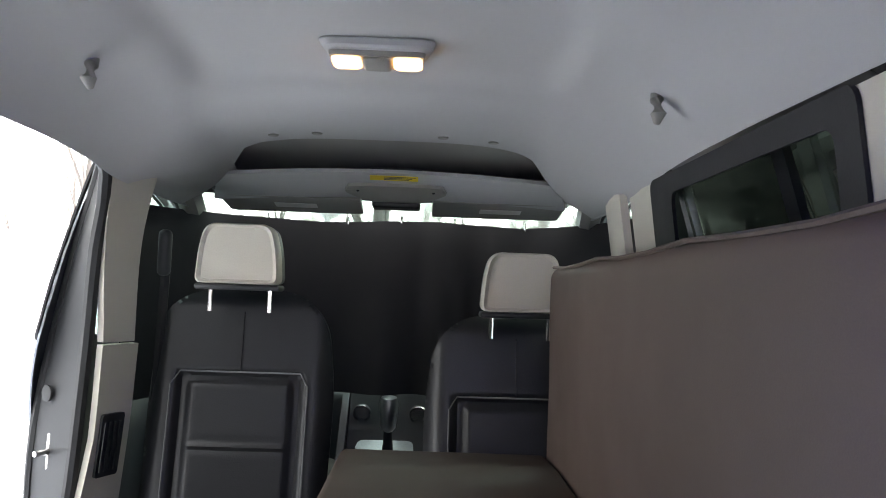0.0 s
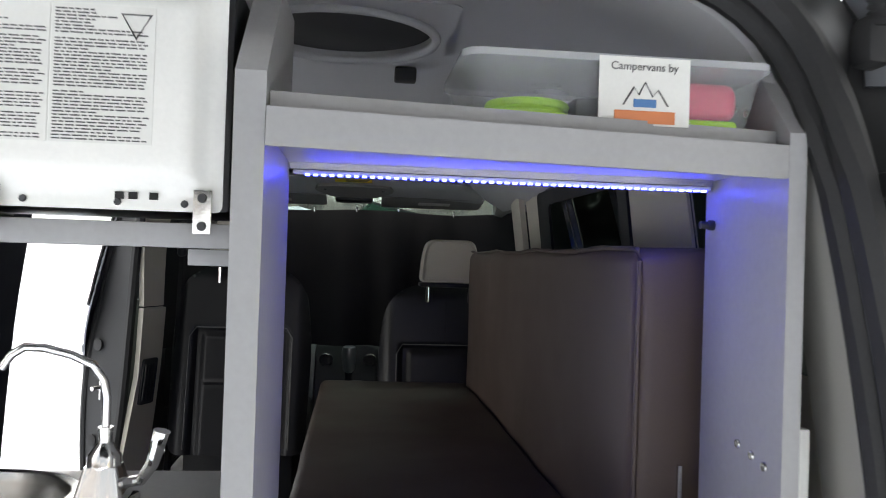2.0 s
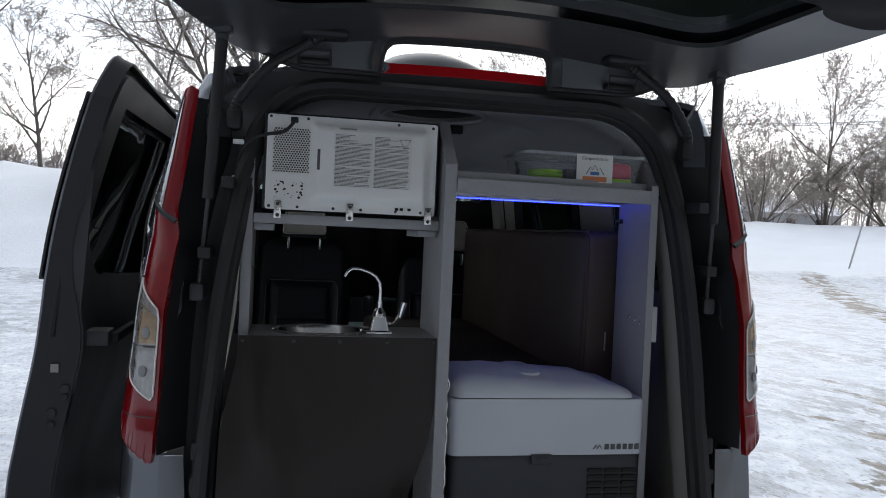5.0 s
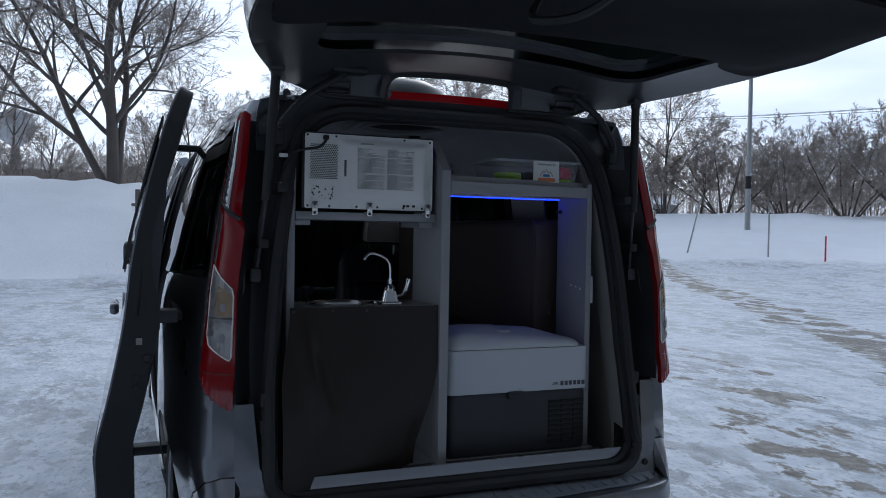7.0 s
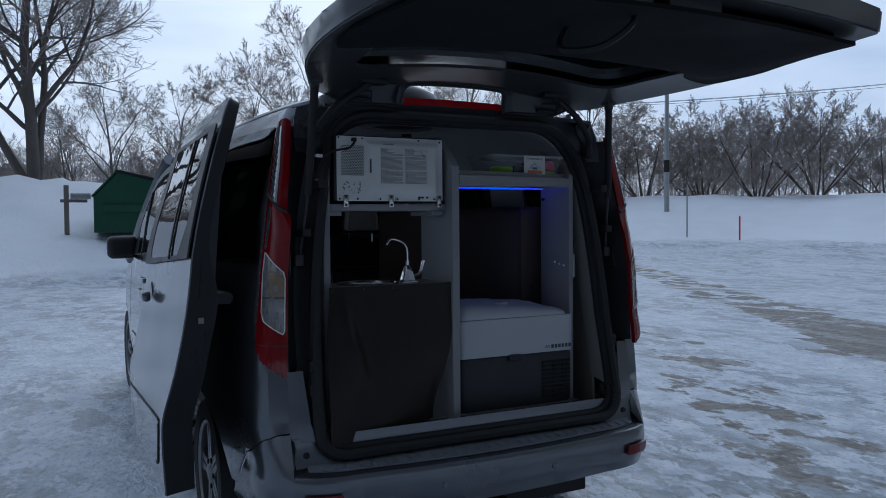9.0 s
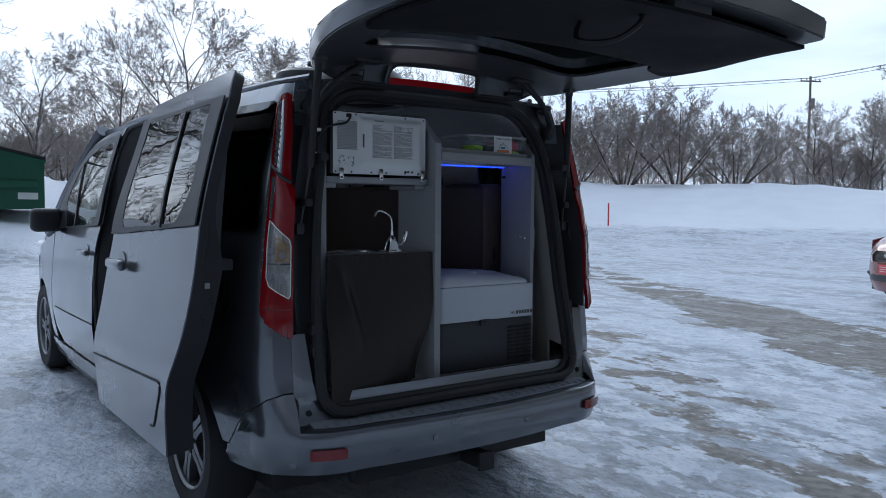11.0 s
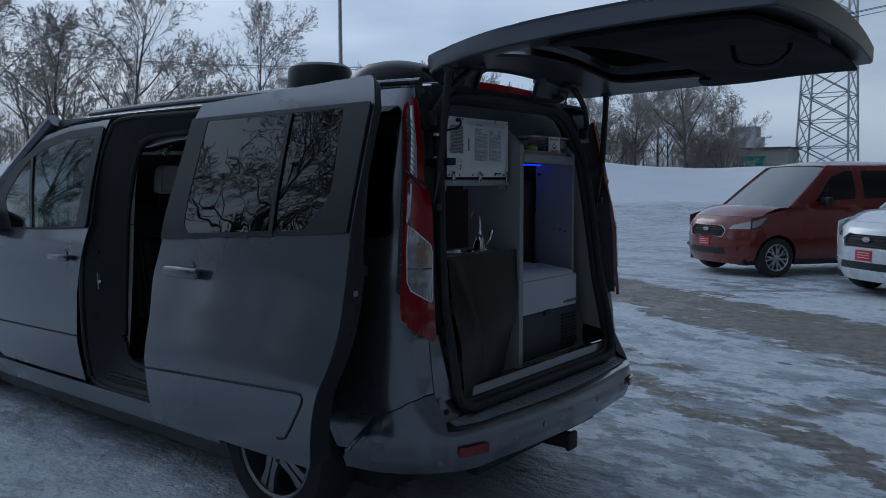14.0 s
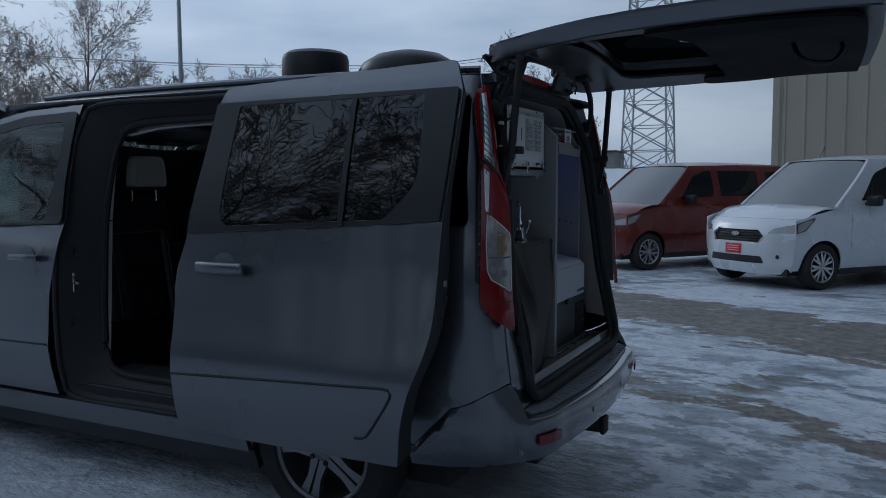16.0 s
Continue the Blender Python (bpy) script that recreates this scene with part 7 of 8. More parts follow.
# ---- two parked vans ----
def parked_van(colour, name, label, m, plate=True):
    PNT = mat(name + "_paint", colour, 0.28, 0.15, 700, 0.05, 0.02, 1.2, coat=0.8)
    v = thing("parked_van", label, "van", (0, 1.8, 0), "parked vans")

    def nose(s, z):
        prof = lerp([(0.22, -0.07), (0.34, -0.01), (0.5, 0.0), (0.62, -0.005), (0.78, -0.03), (0.90, -0.08), (0.99, -0.17)], z)
        return Vector((s * (half(z, 4.26) - 0.003), 4.53 + prof - 0.27 * abs(s) ** 3.0, z))

    def hood(s, t):
        a = Vector((s * (half(1.13, 3.55) - 0.012), 3.53 + 0.15 * (1 - s * s), 1.150 - 0.02 * s * s))
        b = nose(s, 0.985) + Vector((0, 0, 0.002))
        p = a.lerp(b, t)
        p.x = s * ((1 - t ** 4) * min(half(1.13, 3.55) - 0.012, half(1.05, p.y) - 0.008) + t ** 4 * (half(0.985, 4.26) - 0.003))
        p.z += (0.055 * math.sin(math.pi * min(1, t * 0.9)) + 0.02 * (1 - s * s)) * (1 - t ** 6)
        return p

    for side in (-1, 1):
        S = mirrored(skin, side)
        af = [p for p in arch(FRONT_Y, 0.37, 178, 2) if p[1] > 0.33]
        ar = [p for p in arch(WHEEL_Y, 0.37, 178, 2) if p[1] > 0.33]
        out = [(-0.10, 0.36), (WHEEL_Y - 0.37, 0.33)] + ar + [(WHEEL_Y + 0.38, 0.26), (FRONT_Y - 0.38, 0.26)] + af + [(FRONT_Y + 0.38, 0.28), (4.262, 0.28), (4.262, 0.975), (4.0, 1.04), (3.55, 1.13), (3.50, 1.165), (3.25, 1.375), (2.95, 1.62), (2.78, 1.76), (2.70, 1.82), (0.03, 1.82), (-0.05, 1.4), (-0.10, 0.9)]
        fw = rounded([(2.25, 1.27), (3.06, 1.235), (2.72, 1.63), (2.36, 1.74), (2.25, 1.74)], [0.06, 0.03, 0.1, 0.08, 0.05])
        rw = rounded([(1.06, 1.28), (2.08, 1.27), (2.08, 1.74), (1.06, 1.74)], 0.05)
        part("flank", sheet(out, S, [fw, rw, qwin], 0.055), PNT, v, thick=0.02)
        part("front_side_glass", sheet(fw, lambda u, z: S(u, z, 0.004), (), 0.07), TINT, v, "dark side glass", thick=0.004)
        part("sliding_door_glass", sheet(rw, lambda u, z: S(u, z, 0.004), (), 0.07), TINT, v, "dark side glass", thick=0.004)
        part("quarter_glass", sheet(qwin, lambda u, z: S(u, z, 0.004), (), 0.07), TINT, v, thick=0.004)
        part("window_bar", sheet([(2.86, 1.25), (2.885, 1.25), (2.80, 1.5), (2.78, 1.5)], lambda u, z: S(u, z, 0.01), (), 0.05), BLACK_TRIM, v, thick=0.01)
        part("sill_trim", sheet([(WHEEL_Y + 0.38, 0.20), (FRONT_Y - 0.38, 0.20), (FRONT_Y - 0.38, 0.29), (WHEEL_Y + 0.38, 0.29)], lambda u, z: S(u, z, 0.004), (), 0.07), BLACK_TRIM, v, thick=0.02)
        for y in (2.19, 3.22, 1.0):
            part("door_gap", tube(bmesh.new(), [S(y + 0.05 * math.sin(z * 2), z, 0.0105) for z in (0.4, 0.6, 0.8, 1.0, 1.2)], 0.003, 4), RUBBER, v)
        part("side_crease", tube(bmesh.new(), [S(y, 0.52 + 0.02 * (y - 1), 0.006) for y in (1.1, 1.6, 2.2, 2.8, 3.2)], 0.007, 5), PNT, v)
        lampo = rounded([(3.96, 1.005), (4.256, 0.925), (4.256, 0.80), (4.12, 0.845)], 0.02)
        hl = part("headlight", sheet(lampo, lambda u, z: S(u, z, 0.014), (), 0.04), CLEAR_LENS, v, "clear swept-back headlight", thick=0.01)
        part("headlight_front", sheet(rounded([(side * 0.62, 0.79), (side * 0.985, 0.80), (side * 0.985, 0.925), (side * 0.70, 0.86)], 0.02), lambda s, z: nose(s, z) + Vector((0, 0.012, 0)), (), 0.04), CLEAR_LENS, hl, thick=0.01)
        part("headlight_edge", tube(bmesh.new(), [S(u, z, 0.02) for u, z in lampo], 0.007, 5, True), BLACK_TRIM, hl)
        fg = part("fog_lamp_recess", sheet(rounded([(side * 0.66, 0.42), (side * 0.90, 0.42), (side * 0.90, 0.52), (side * 0.66, 0.50)], 0.03), lambda s, z: nose(s, z) + Vector((0, 0.012, 0)), (), 0.04), PNT, v, thick=0.01)
        part("fog_lamp", lathe(bmesh.new(), [(0.03, 0), (0.028, 0.012)], 16, Matrix.Translation(nose(side * 0.82, 0.47) + Vector((0, 0.02, 0))) @ Matrix.Rotation(-math.pi / 2, 4, "X")), BLACK_TRIM, fg)
        mi = part("door_mirror", bbox((side * 1.14, 2.90, 1.16), (side * 0.93, 3.03, 1.31), 0.04, 3), BLACK_TRIM, v, "black door mirror")
        part("mirror_arm", bbox((side * 0.94, 2.94, 1.17), (side * 0.86, 3.0, 1.21), 0.01), BLACK_TRIM, mi)
        part("door_handle", bbox((side * 0.955, 2.26, 1.06), (side * 0.93, 2.46, 1.09), 0.01), PNT, v)
        part("screen_pillar", tube(bmesh.new(), [screen_fn(side, t / 5) for t in range(6)], 0.03, 8), PNT, v)
        for cy in (WHEEL_Y, FRONT_Y):
            wheel(v, side, cy, 0.80, 7)
            bm = lathe(bmesh.new(), [(0.38, -0.13), (0.38, 0.10)], 24, Matrix.Translation((side * 0.70, cy, WHEEL_R)) @ Matrix.Rotation(side * math.pi / 2, 4, "Y"), False)
            bmesh.ops.delete(bm, geom=[q for q in bm.verts if q.co.z < 0.28], context="VERTS")
            part("arch_liner", bm, RUBBER, v, thick=0.01)
    part("roof", loft(roof_rows, False), PNT, v)
    part("cowl", loft([[screen_fn(s / 8, 0.97) + Vector((0, 0.0, -0.004)) for s in range(-8, 9)], [hood(s / 8, 0.02) + Vector((0, 0, -0.006)) for s in range(-8, 9)]], False), BLACK_TRIM, v, thick=0.004)
    part("windscreen", sheet([(-1, 0), (1, 0), (1, 1), (-1, 1)], screen_fn, (), 0.08), FROSTED, v, "frosted windscreen", thick=0.005)
    part("bonnet", sheet([(-1, 0), (1, 0), (1, 1), (-1, 1)], hood, (), 0.09), PNT, v, thick=0.02)
    part("front_bumper", sheet(rounded([(-1, 0.26), (-0.8, 0.22), (0.8, 0.22), (1, 0.26), (1, 0.985), (-1, 0.985)], 0.03), nose, [rounded([(-0.50, 0.66), (0.50, 0.66), (0.56, 0.76), (0.44, 0.83), (-0.44, 0.83), (-0.56, 0.76)], 0.03)], 0.06), PNT, v, thick=0.02)
    g = part("grille", sheet(rounded([(-0.50, 0.655), (0.50, 0.655), (0.57, 0.76), (0.45, 0.84), (-0.45, 0.84), (-0.57, 0.76)], 0.03), lambda s, z: nose(s, z) + Vector((0, -0.03, 0)), (), 0.05), BLACK_TRIM, v, "black slatted grille", thick=0.01)
    for k in range(4):
        z = 0.69 + k * 0.036
        part("grille_bar", tube(bmesh.new(), [nose(s / 10, z) + Vector((0, -0.008, 0)) for s in range(-5, 6)], 0.008, 6), BLACK_TRIM, g)
    part("grille_frame", tube(bmesh.new(), [nose(s, z) + Vector((0, 0.012, 0)) for s, z in rounded([(-0.50, 0.655), (0.50, 0.655), (0.57, 0.76), (0.45, 0.84), (-0.45, 0.84), (-0.57, 0.76)], 0.03)], 0.009, 6, True), STEEL, g)
    part("badge", lathe(bmesh.new(), [(1.0, 0), (0.96, 0.5), (0.02, 0.7)], 24, Matrix.Translation(nose(0, 0.77) + Vector((0, 0.008, 0))) @ Matrix.Rotation(-math.pi / 2, 4, "X") @ Matrix.Diagonal((0.075, 0.034, 0.012, 1))), STEEL, g)
    part("lower_intake", sheet(rounded([(-0.62, 0.37), (0.62, 0.37), (0.56, 0.47), (-0.56, 0.47)], 0.03), lambda s, z: nose(s, z) + Vector((0, 0.008, 0)), (), 0.06), BLACK_TRIM, v, "black lower air intake", thick=0.01)
    if plate:
        pl = part("front_plate", bbox((-0.15, 4.535, 0.49), (0.15, 4.547, 0.63), 0.003), PLATE_RED, v, "red front plate with white bars")
        for k in range(3):
            part("plate_bar", bbox((-0.11, 4.548, 0.525 + 0.033 * k), (0.11, 4.550, 0.535 + 0.033 * k)), PAPER, pl)
    part("tail_panel", sheet([(-0.76, 0.40), (0.76, 0.40), (0.72, 1.3), (0.62, 1.80), (-0.62, 1.80), (-0.72, 1.3)], back_fn, (), 0.12), PNT, v, thick=0.02)
    bumper(v, PNT)
    part("underbody", bbox((-0.76, 0.0, 0.20), (0.76, 4.30, 0.30)), RUBBER, v)
    # solid dark block added in place of the cabin's shaded inside
    part("dark_cabin_fill", bbox((-0.78, 0.1, 0.31), (0.78, 3.3, 1.18)), DARK_PLASTIC, v)
    part("aerial", tube(bmesh.new(), [(0.3, 2.55, 1.86), (0.3, 2.42, 2.06)], 0.006, 5), BLACK_TRIM, v)
    v.matrix_basis = m @ Matrix.Translation((0, 1.8, 0))
    return v


FROSTED = glass_mat("frosted_screen", (0.10, 0.145, 0.145), 0.22, 0.24)
PLATE_RED = mat("red_plate", (0.60, 0.03, 0.05), 0.4, 0, 80, 0.05, 0)
# the pose is of the van's tail middle on the ground; it heads along its own y
W_HEAD, R_HEAD = 50, 54


def parked_pose(foot, head):
    """foot: where the left front wheel stands; head: degrees from +y to the left."""
    h = radians(head)
    d = Vector((-math.sin(h), math.cos(h), 0))
    p = Vector((*foot, 0)) - FRONT_Y * d + 0.80 * Vector((d.y, -d.x, 0))
    return pose(p.x, p.y, land(*foot), 0, 0, head)


parked_van((0.70, 0.72, 0.74), "white", "white van with dark side glass parked on packed snow", parked_pose((8.75, -0.93), W_HEAD))
parked_van((0.16, 0.014, 0.009), "copper", "copper red van with dark side glass parked on packed snow", parked_pose((10.5, 1.82), R_HEAD))


# ---- trees ----
def grow(seed, height, levels=4, spread=0.6, base_r=0.2, lean=(0, 0), up=0.25, stems=1, bare=0.25, ratio=0.62, fan=0.5, wild=1.0):
    """Segments of a bare tree: (from, to, radius, radius, level). Each limb tapers and sends out shorter limbs along its length."""
    rg = random.Random(seed)
    segs = []

    def limb(p, d, length, r, lev):
        n = (8, 7, 5, 4, 3, 2)[min(lev, 5)]
        q, dd, turn = p.copy(), d.copy(), rg.random() * math.tau
        r0 = r
        for i in range(n):
            f = (i + 1) / n
            wob = wild * (0.06 + 0.045 * lev)
            dd = (dd + Vector((rg.gauss(0, wob), rg.gauss(0, wob), rg.gauss(0, wob * 0.6) + up * 0.16))).normalized()
            e = q + dd * length / n
            r1 = max(0.009, r * (1 - 0.72 * f))
            segs.append((q.copy(), e.copy(), r0, r1, lev))
            q, r0 = e, r1
            if lev >= levels or f < (bare if lev == 0 else 0.2):
                continue
            for _ in range(2 if i == n - 1 or (lev == 0 and rg.random() < 0.4) else 1):
                turn += 2.4 + rg.gauss(0, 0.5)
                side = dd.orthogonal().normalized()
                side = side * math.cos(turn) + dd.cross(side) * math.sin(turn)
                a = spread * (0.65 + 0.7 * rg.random()) * (0.7 if i == n - 1 else 1.0)
                nd = (dd * math.cos(a) + side * math.sin(a)).normalized()
                limb(q, nd, length * ratio * (1.08 - 0.55 * f) * (0.7 + 0.5 * rg.random()), max(0.009, r1 * (0.5 + 0.25 * rg.random())), lev + 1)

    for k in range(stems):
        a = k * 2.4 + rg.random()
        o = fan * math.sqrt((k + 0.3) / stems) if stems > 1 else 0.0
        w = 0.25 * (stems > 1)
        limb(Vector((w * math.cos(a), w * math.sin(a), -0.3)), Vector((lean[0] + o * math.cos(a), lean[1] + o * math.sin(a), 1)).normalized(), height * (0.72 if stems == 1 else 0.62) * (0.85 + 0.25 * rg.random()), base_r, 0)
    return segs


def segs_mesh(name, segs, sides, mt):
    verts, faces = [], []
    for p, e, r0, r1, lev in segs:
        d = (e - p).normalized()
        u = d.orthogonal().normalized()
        w = d.cross(u)
        o = len(verts)
        for c, r in ((p, r0), (e, r1)):
            for k in range(sides):
                verts.append(c + r * (math.cos(k * math.tau / sides) * u + math.sin(k * math.tau / sides) * w))
        for k in range(sides):
            faces.append((o + k, o + (k + 1) % sides, o + sides + (k + 1) % sides, o + sides + k))
    me = bpy.data.meshes.new(name)
    me.from_pydata([tuple(v) for v in verts], [], faces)
    me.materials.append(mt)
    me.shade_smooth()
    return me


def tree(name, label, segs, cut, thin=1.0):
    t = thing(name, label, "tree", (0, 0, 0), "bare trees")
    for nm, part_segs, sides, mt in (("trunk", [s for s in segs if s[4] <= cut], 7, BARK), ("crown", [s for s in segs if s[4] > cut], 3, HAZY_TWIG)):
        ob = new(nm, segs_mesh(nm, part_segs, sides, mt))
        ob.parent = t
    return t


big = tree("tree", "large bare spreading tree on the snow bank", grow(19, 15, 5, 0.72, 0.25, (0.03, 0), 0.16, bare=0.2, ratio=0.66) + grow(26, 14, 5, 0.7, 0.18, (0.16, 0.1), 0.16, bare=0.25, ratio=0.64) + grow(24, 12.5, 5, 0.66, 0.17, (-0.55, 0.1), 0.2, bare=0.2, ratio=0.62), 2)
kinds = [
    tree("tree", "bare upright tree with fine twigs paled for frost and haze", grow(21, 12.5, 5, 0.52, 0.13, up=0.24, bare=0.2, ratio=0.52), 1),
    tree("tree", "bare round-crowned tree with fine twigs", grow(32, 11.0, 5, 0.62, 0.13, up=0.18, bare=0.18, ratio=0.60), 1),
    tree("tree", "bare many-stemmed willow with dense twigs", grow(43, 7.8, 4, 0.55, 0.06, up=0.08, stems=7, fan=1.2, ratio=0.53), 0),
    tree("tree", "tall thin bare tree", grow(54, 13, 4, 0.45, 0.12, up=0.4, ratio=0.42), 1),
]
for k in (big, *kinds):
    k.matrix_basis = Matrix.Translation((0, 0, 0))


def plant_scaled(src, x, y, s, rot):
    c = copy_thing(src, pose(x, y, land(x, y) - 0.1, 0, 0, rot))
    c.scale = (s, s, s * (0.9 + 0.2 * ((x * 7.3) % 1)))
    return c


big.matrix_basis = pose(-1.6, 29.5, land(-1.6, 29.5) - 0.2, 0, 0, 0)
fine_a = tree("tree", "bare round-crowned tree with dense fine twigs", grow(61, 11.5, 5, 0.60, 0.13, up=0.18, bare=0.16, ratio=0.63), 1)
fine_b = tree("tree", "bare many-stemmed tree with dense fine twigs", grow(72, 8.2, 4, 0.55, 0.065, up=0.08, stems=8, fan=1.1, ratio=0.55), 0)
kinds += [fine_a, fine_b]
first = [True] * len(kinds)
rg = random.Random(77)


def put(i, x, y, s):
    r = rg.random() * 360
    if first[i]:
        first[i] = False
        kinds[i].matrix_basis = pose(x, y, land(x, y) - 0.1, 0, 0, r)
        kinds[i].scale = (s, s, s)
        return kinds[i]
    return plant_scaled(kinds[i], x, y, s, r)


def around(b, d, i, s):
    put(i, -1.8 + d * math.sin(radians(b)), -2.0 + d * math.cos(radians(b)), s)


for b in range(-32, 73, 3):
    d = 62 + 14 * rg.random() + (20 if b > 58 else 0)
    around(b + rg.random() * 2, d, rg.choice((0, 1, 1, 2, 2)) if b < 30 else rg.choice((1, 2, 2)), (0.75 + 0.4 * rg.random()) * (1 if b < 50 else 0.72))
    if b < 34:
        around(b + 1.5 + rg.random() * 2, d - (10 if b < 30 else 0) * rg.random(), rg.choice((0, 2, 2, 2)), 0.6 + 0.3 * rg.random())
for b, d, i, s in ((5, 50, 4, 0.8), (9, 46, 1, 0.85), (14, 46, 4, 0.95), (19, 45, 4, 1.1), (24, 43, 1, 1.1), (29, 46, 4, 1.05), (34, 64, 5, 1.2), (38, 66, 4, 1.2), (42, 65, 5, 1.25), (46, 66, 5, 1.3), (49.5, 65, 5, 1.25), (53, 66, 5, 1.25), (57, 68, 5, 1.1), (68.5, 78, 4, 1.1), (-8, 46, 0, 0.9), (-14, 44, 1, 1.0), (-20, 40, 0, 1.2)):
    around(b, d, i, s)
# a closed wood behind the yard
for k in range(15):
    around(59.5 + 13 * (k + rg.random() * 0.6) / 15, 80 + 12 * rg.random(), rg.choice((4, 4, 1, 5)), 0.72 + 0.2 * rg.random())
# the wood on the other side, behind the walk
for k in range(13):
    b = 190 + k * 10.4
    around(b, 24 + 10 * rg.random(), rg.choice((0, 1, 1, 3)), 0.9 + 0.4 * rg.random())
# larger trees close on that side, seen only as reflections in the side glass
for b, d, i, sc in ((303, 19, 4, 1.25), (319, 22, 4, 1.2), (286, 21, 4, 1.2), (311, 25, 1, 1.2), (327, 24, 4, 1.25)):
    around(b, d, i, sc)
# the edge of that wood, dense brush nobody could count
brush = []
for k in range(420):
    b, d = radians(178 + 150 * rg.random()), 24 + 13 * rg.random()
    x, y = -1.8 + d * math.sin(b), -2.0 + d * math.cos(b)
    p = Vector((x, y, land(x, y) - 0.2))
    hgt = 3.5 + 4.5 * rg.random()
    for j in range(16):
        q = p + Vector((rg.gauss(0, 0.35), rg.gauss(0, 0.35), hgt * 0.04 * j))
        e = q + Vector((rg.gauss(0, 1.0), rg.gauss(0, 1.0), hgt * (0.2 + 0.3 * rg.random())))
        brush.append((q, e, 0.05, 0.012, 3))
    brush.append((p, p + Vector((rg.gauss(0, 0.5), rg.gauss(0, 0.5), hgt)), 0.10, 0.03, 0))
tagged(new("wood_edge", segs_mesh("wood_edge", brush, 3, BARK)), "dense bare brush at the edge of a wood", "brush", kind="stuff")
# distant wood, a low belt of stems too far to tell apart
belt = []
for k in range(1700):
    b, d = radians(-60 + 133 * rg.random()), 95 + 60 * rg.random()
    p = Vector((d * math.sin(b), d * math.cos(b), land(d * math.sin(b), d * math.cos(b)) - 0.2))
    hgt = 5 + 6 * rg.random() if math.degrees(b) < 60 else 2.5 + 3.5 * rg.random()
    wide = hgt * (0.18 + 0.14 * rg.random())
    for j in range(22):
        a, h = math.tau * rg.random(), 0.15 + 0.75 * rg.random()
        o = wide * math.sqrt(max(0.05, 1 - (2 * h - 1) ** 2)) * rg.random()
        q = p + Vector((o * math.cos(a), o * math.sin(a), hgt * h))
        e = q + Vector((0.5 * wide * math.cos(a) + rg.gauss(0, 0.4), 0.5 * wide * math.sin(a) + rg.gauss(0, 0.4), hgt * (0.06 + 0.14 * rg.random())))
        belt.append((q, e, 0.035, 0.012, 3))
    belt.append((p, p + Vector((rg.gauss(0, 0.4), rg.gauss(0, 0.4), hgt * 0.75)), 0.10, 0.03, 0))
tagged(new("far_wood", segs_mesh("far_wood", belt, 3, HAZY_TWIG)), "distant belt of bare winter woodland", "wood", kind="stuff")

# ---- poles and wires ----
POLE = mat("weathered_pole", (0.20, 0.18, 0.16), 0.85, 0, 40, 0.2, 0.4)
GALV = mat("galvanised_steel", (0.40, 0.41, 0.42), 0.45, 0.7, 60, 0.12, 0.1)


def utility_pole(x, y, h, arms=True, r=0.15):
    z = land(x, y)
    t = thing("utility_pole", "weathered utility pole carrying wires" if arms else "tall plain pole with a dark band", "pole", (x, y, z), "poles")
    part("mast", tube(bmesh.new(), [(x, y, z - 0.3), (x, y, z + h)], [r, r * 0.7], 10), POLE if arms else GALV, t)
    if arms:
        for k, dz in enumerate((0.5, 1.5)):
            if k == 0:
                part("cross_arm", bbox((-1.1, -0.06, h - dz - 0.06), (1.1, 0.06, h - dz + 0.06), 0, 2, Matrix.Translation((x, y, z)) @ Matrix.Rotation(radians(-28), 4, "Z")), POLE, t)
        for k in (-1.0, -0.4, 0.5, 1.0):
            c = Matrix.Rotation(radians(-28), 4, "Z") @ Vector((k, 0, 0))
            part("insulator", tube(bmesh.new(), [(x + c.x, y + c.y, z + h - 0.45), (x + c.x, y + c.y, z + h - 0.2)], 0.05, 6), GALV, t)
        part("transformer", tube(bmesh.new(), [(x + 0.35, y - 0.1, z + h - 3.2), (x + 0.35, y - 0.1, z + h - 2.2)], 0.22, 10), GALV, t)
    else:
        part("band", tube(bmesh.new(), [(x, y, z + 2.6), (x, y, z + 3.4)], r * 1.08, 10), RUBBER, t)
        part("sleeve", tube(bmesh.new(), [(x, y, z), (x, y, z + 2.6)], r * 1.05, 10), GALV, t)
    return t


utility_pole(35.4, 37.0, 13, False, 0.17)
utility_pole(75, 40, 11.5)
utility_pole(92, 35, 9.5)
utility_pole(-16, 38, 12, False, 0.12)
for dx, dz in ((-0.9, 0), (0.0, 0.1), (0.9, 0)):
    a, b = Vector((75 + dx, 40 + dx * 0.5, land(75, 40) + 11.2 + dz)), Vector((30 + dx, -25, 12 + dz))
    a2 = Vector((20 + dx, 75, 13))
    for p0, p1 in ((a, b), (a, a2)):
        w = thing("overhead_wire", "thin dark overhead wire between the poles", "wire", tuple(p0), "wires")
        part("strand", tube(bmesh.new(), [p0.lerp(p1, i / 12) + Vector((0, 0, -1.2 * math.sin(math.pi * i / 12))) for i in range(13)], 0.02, 4), RUBBER, w)

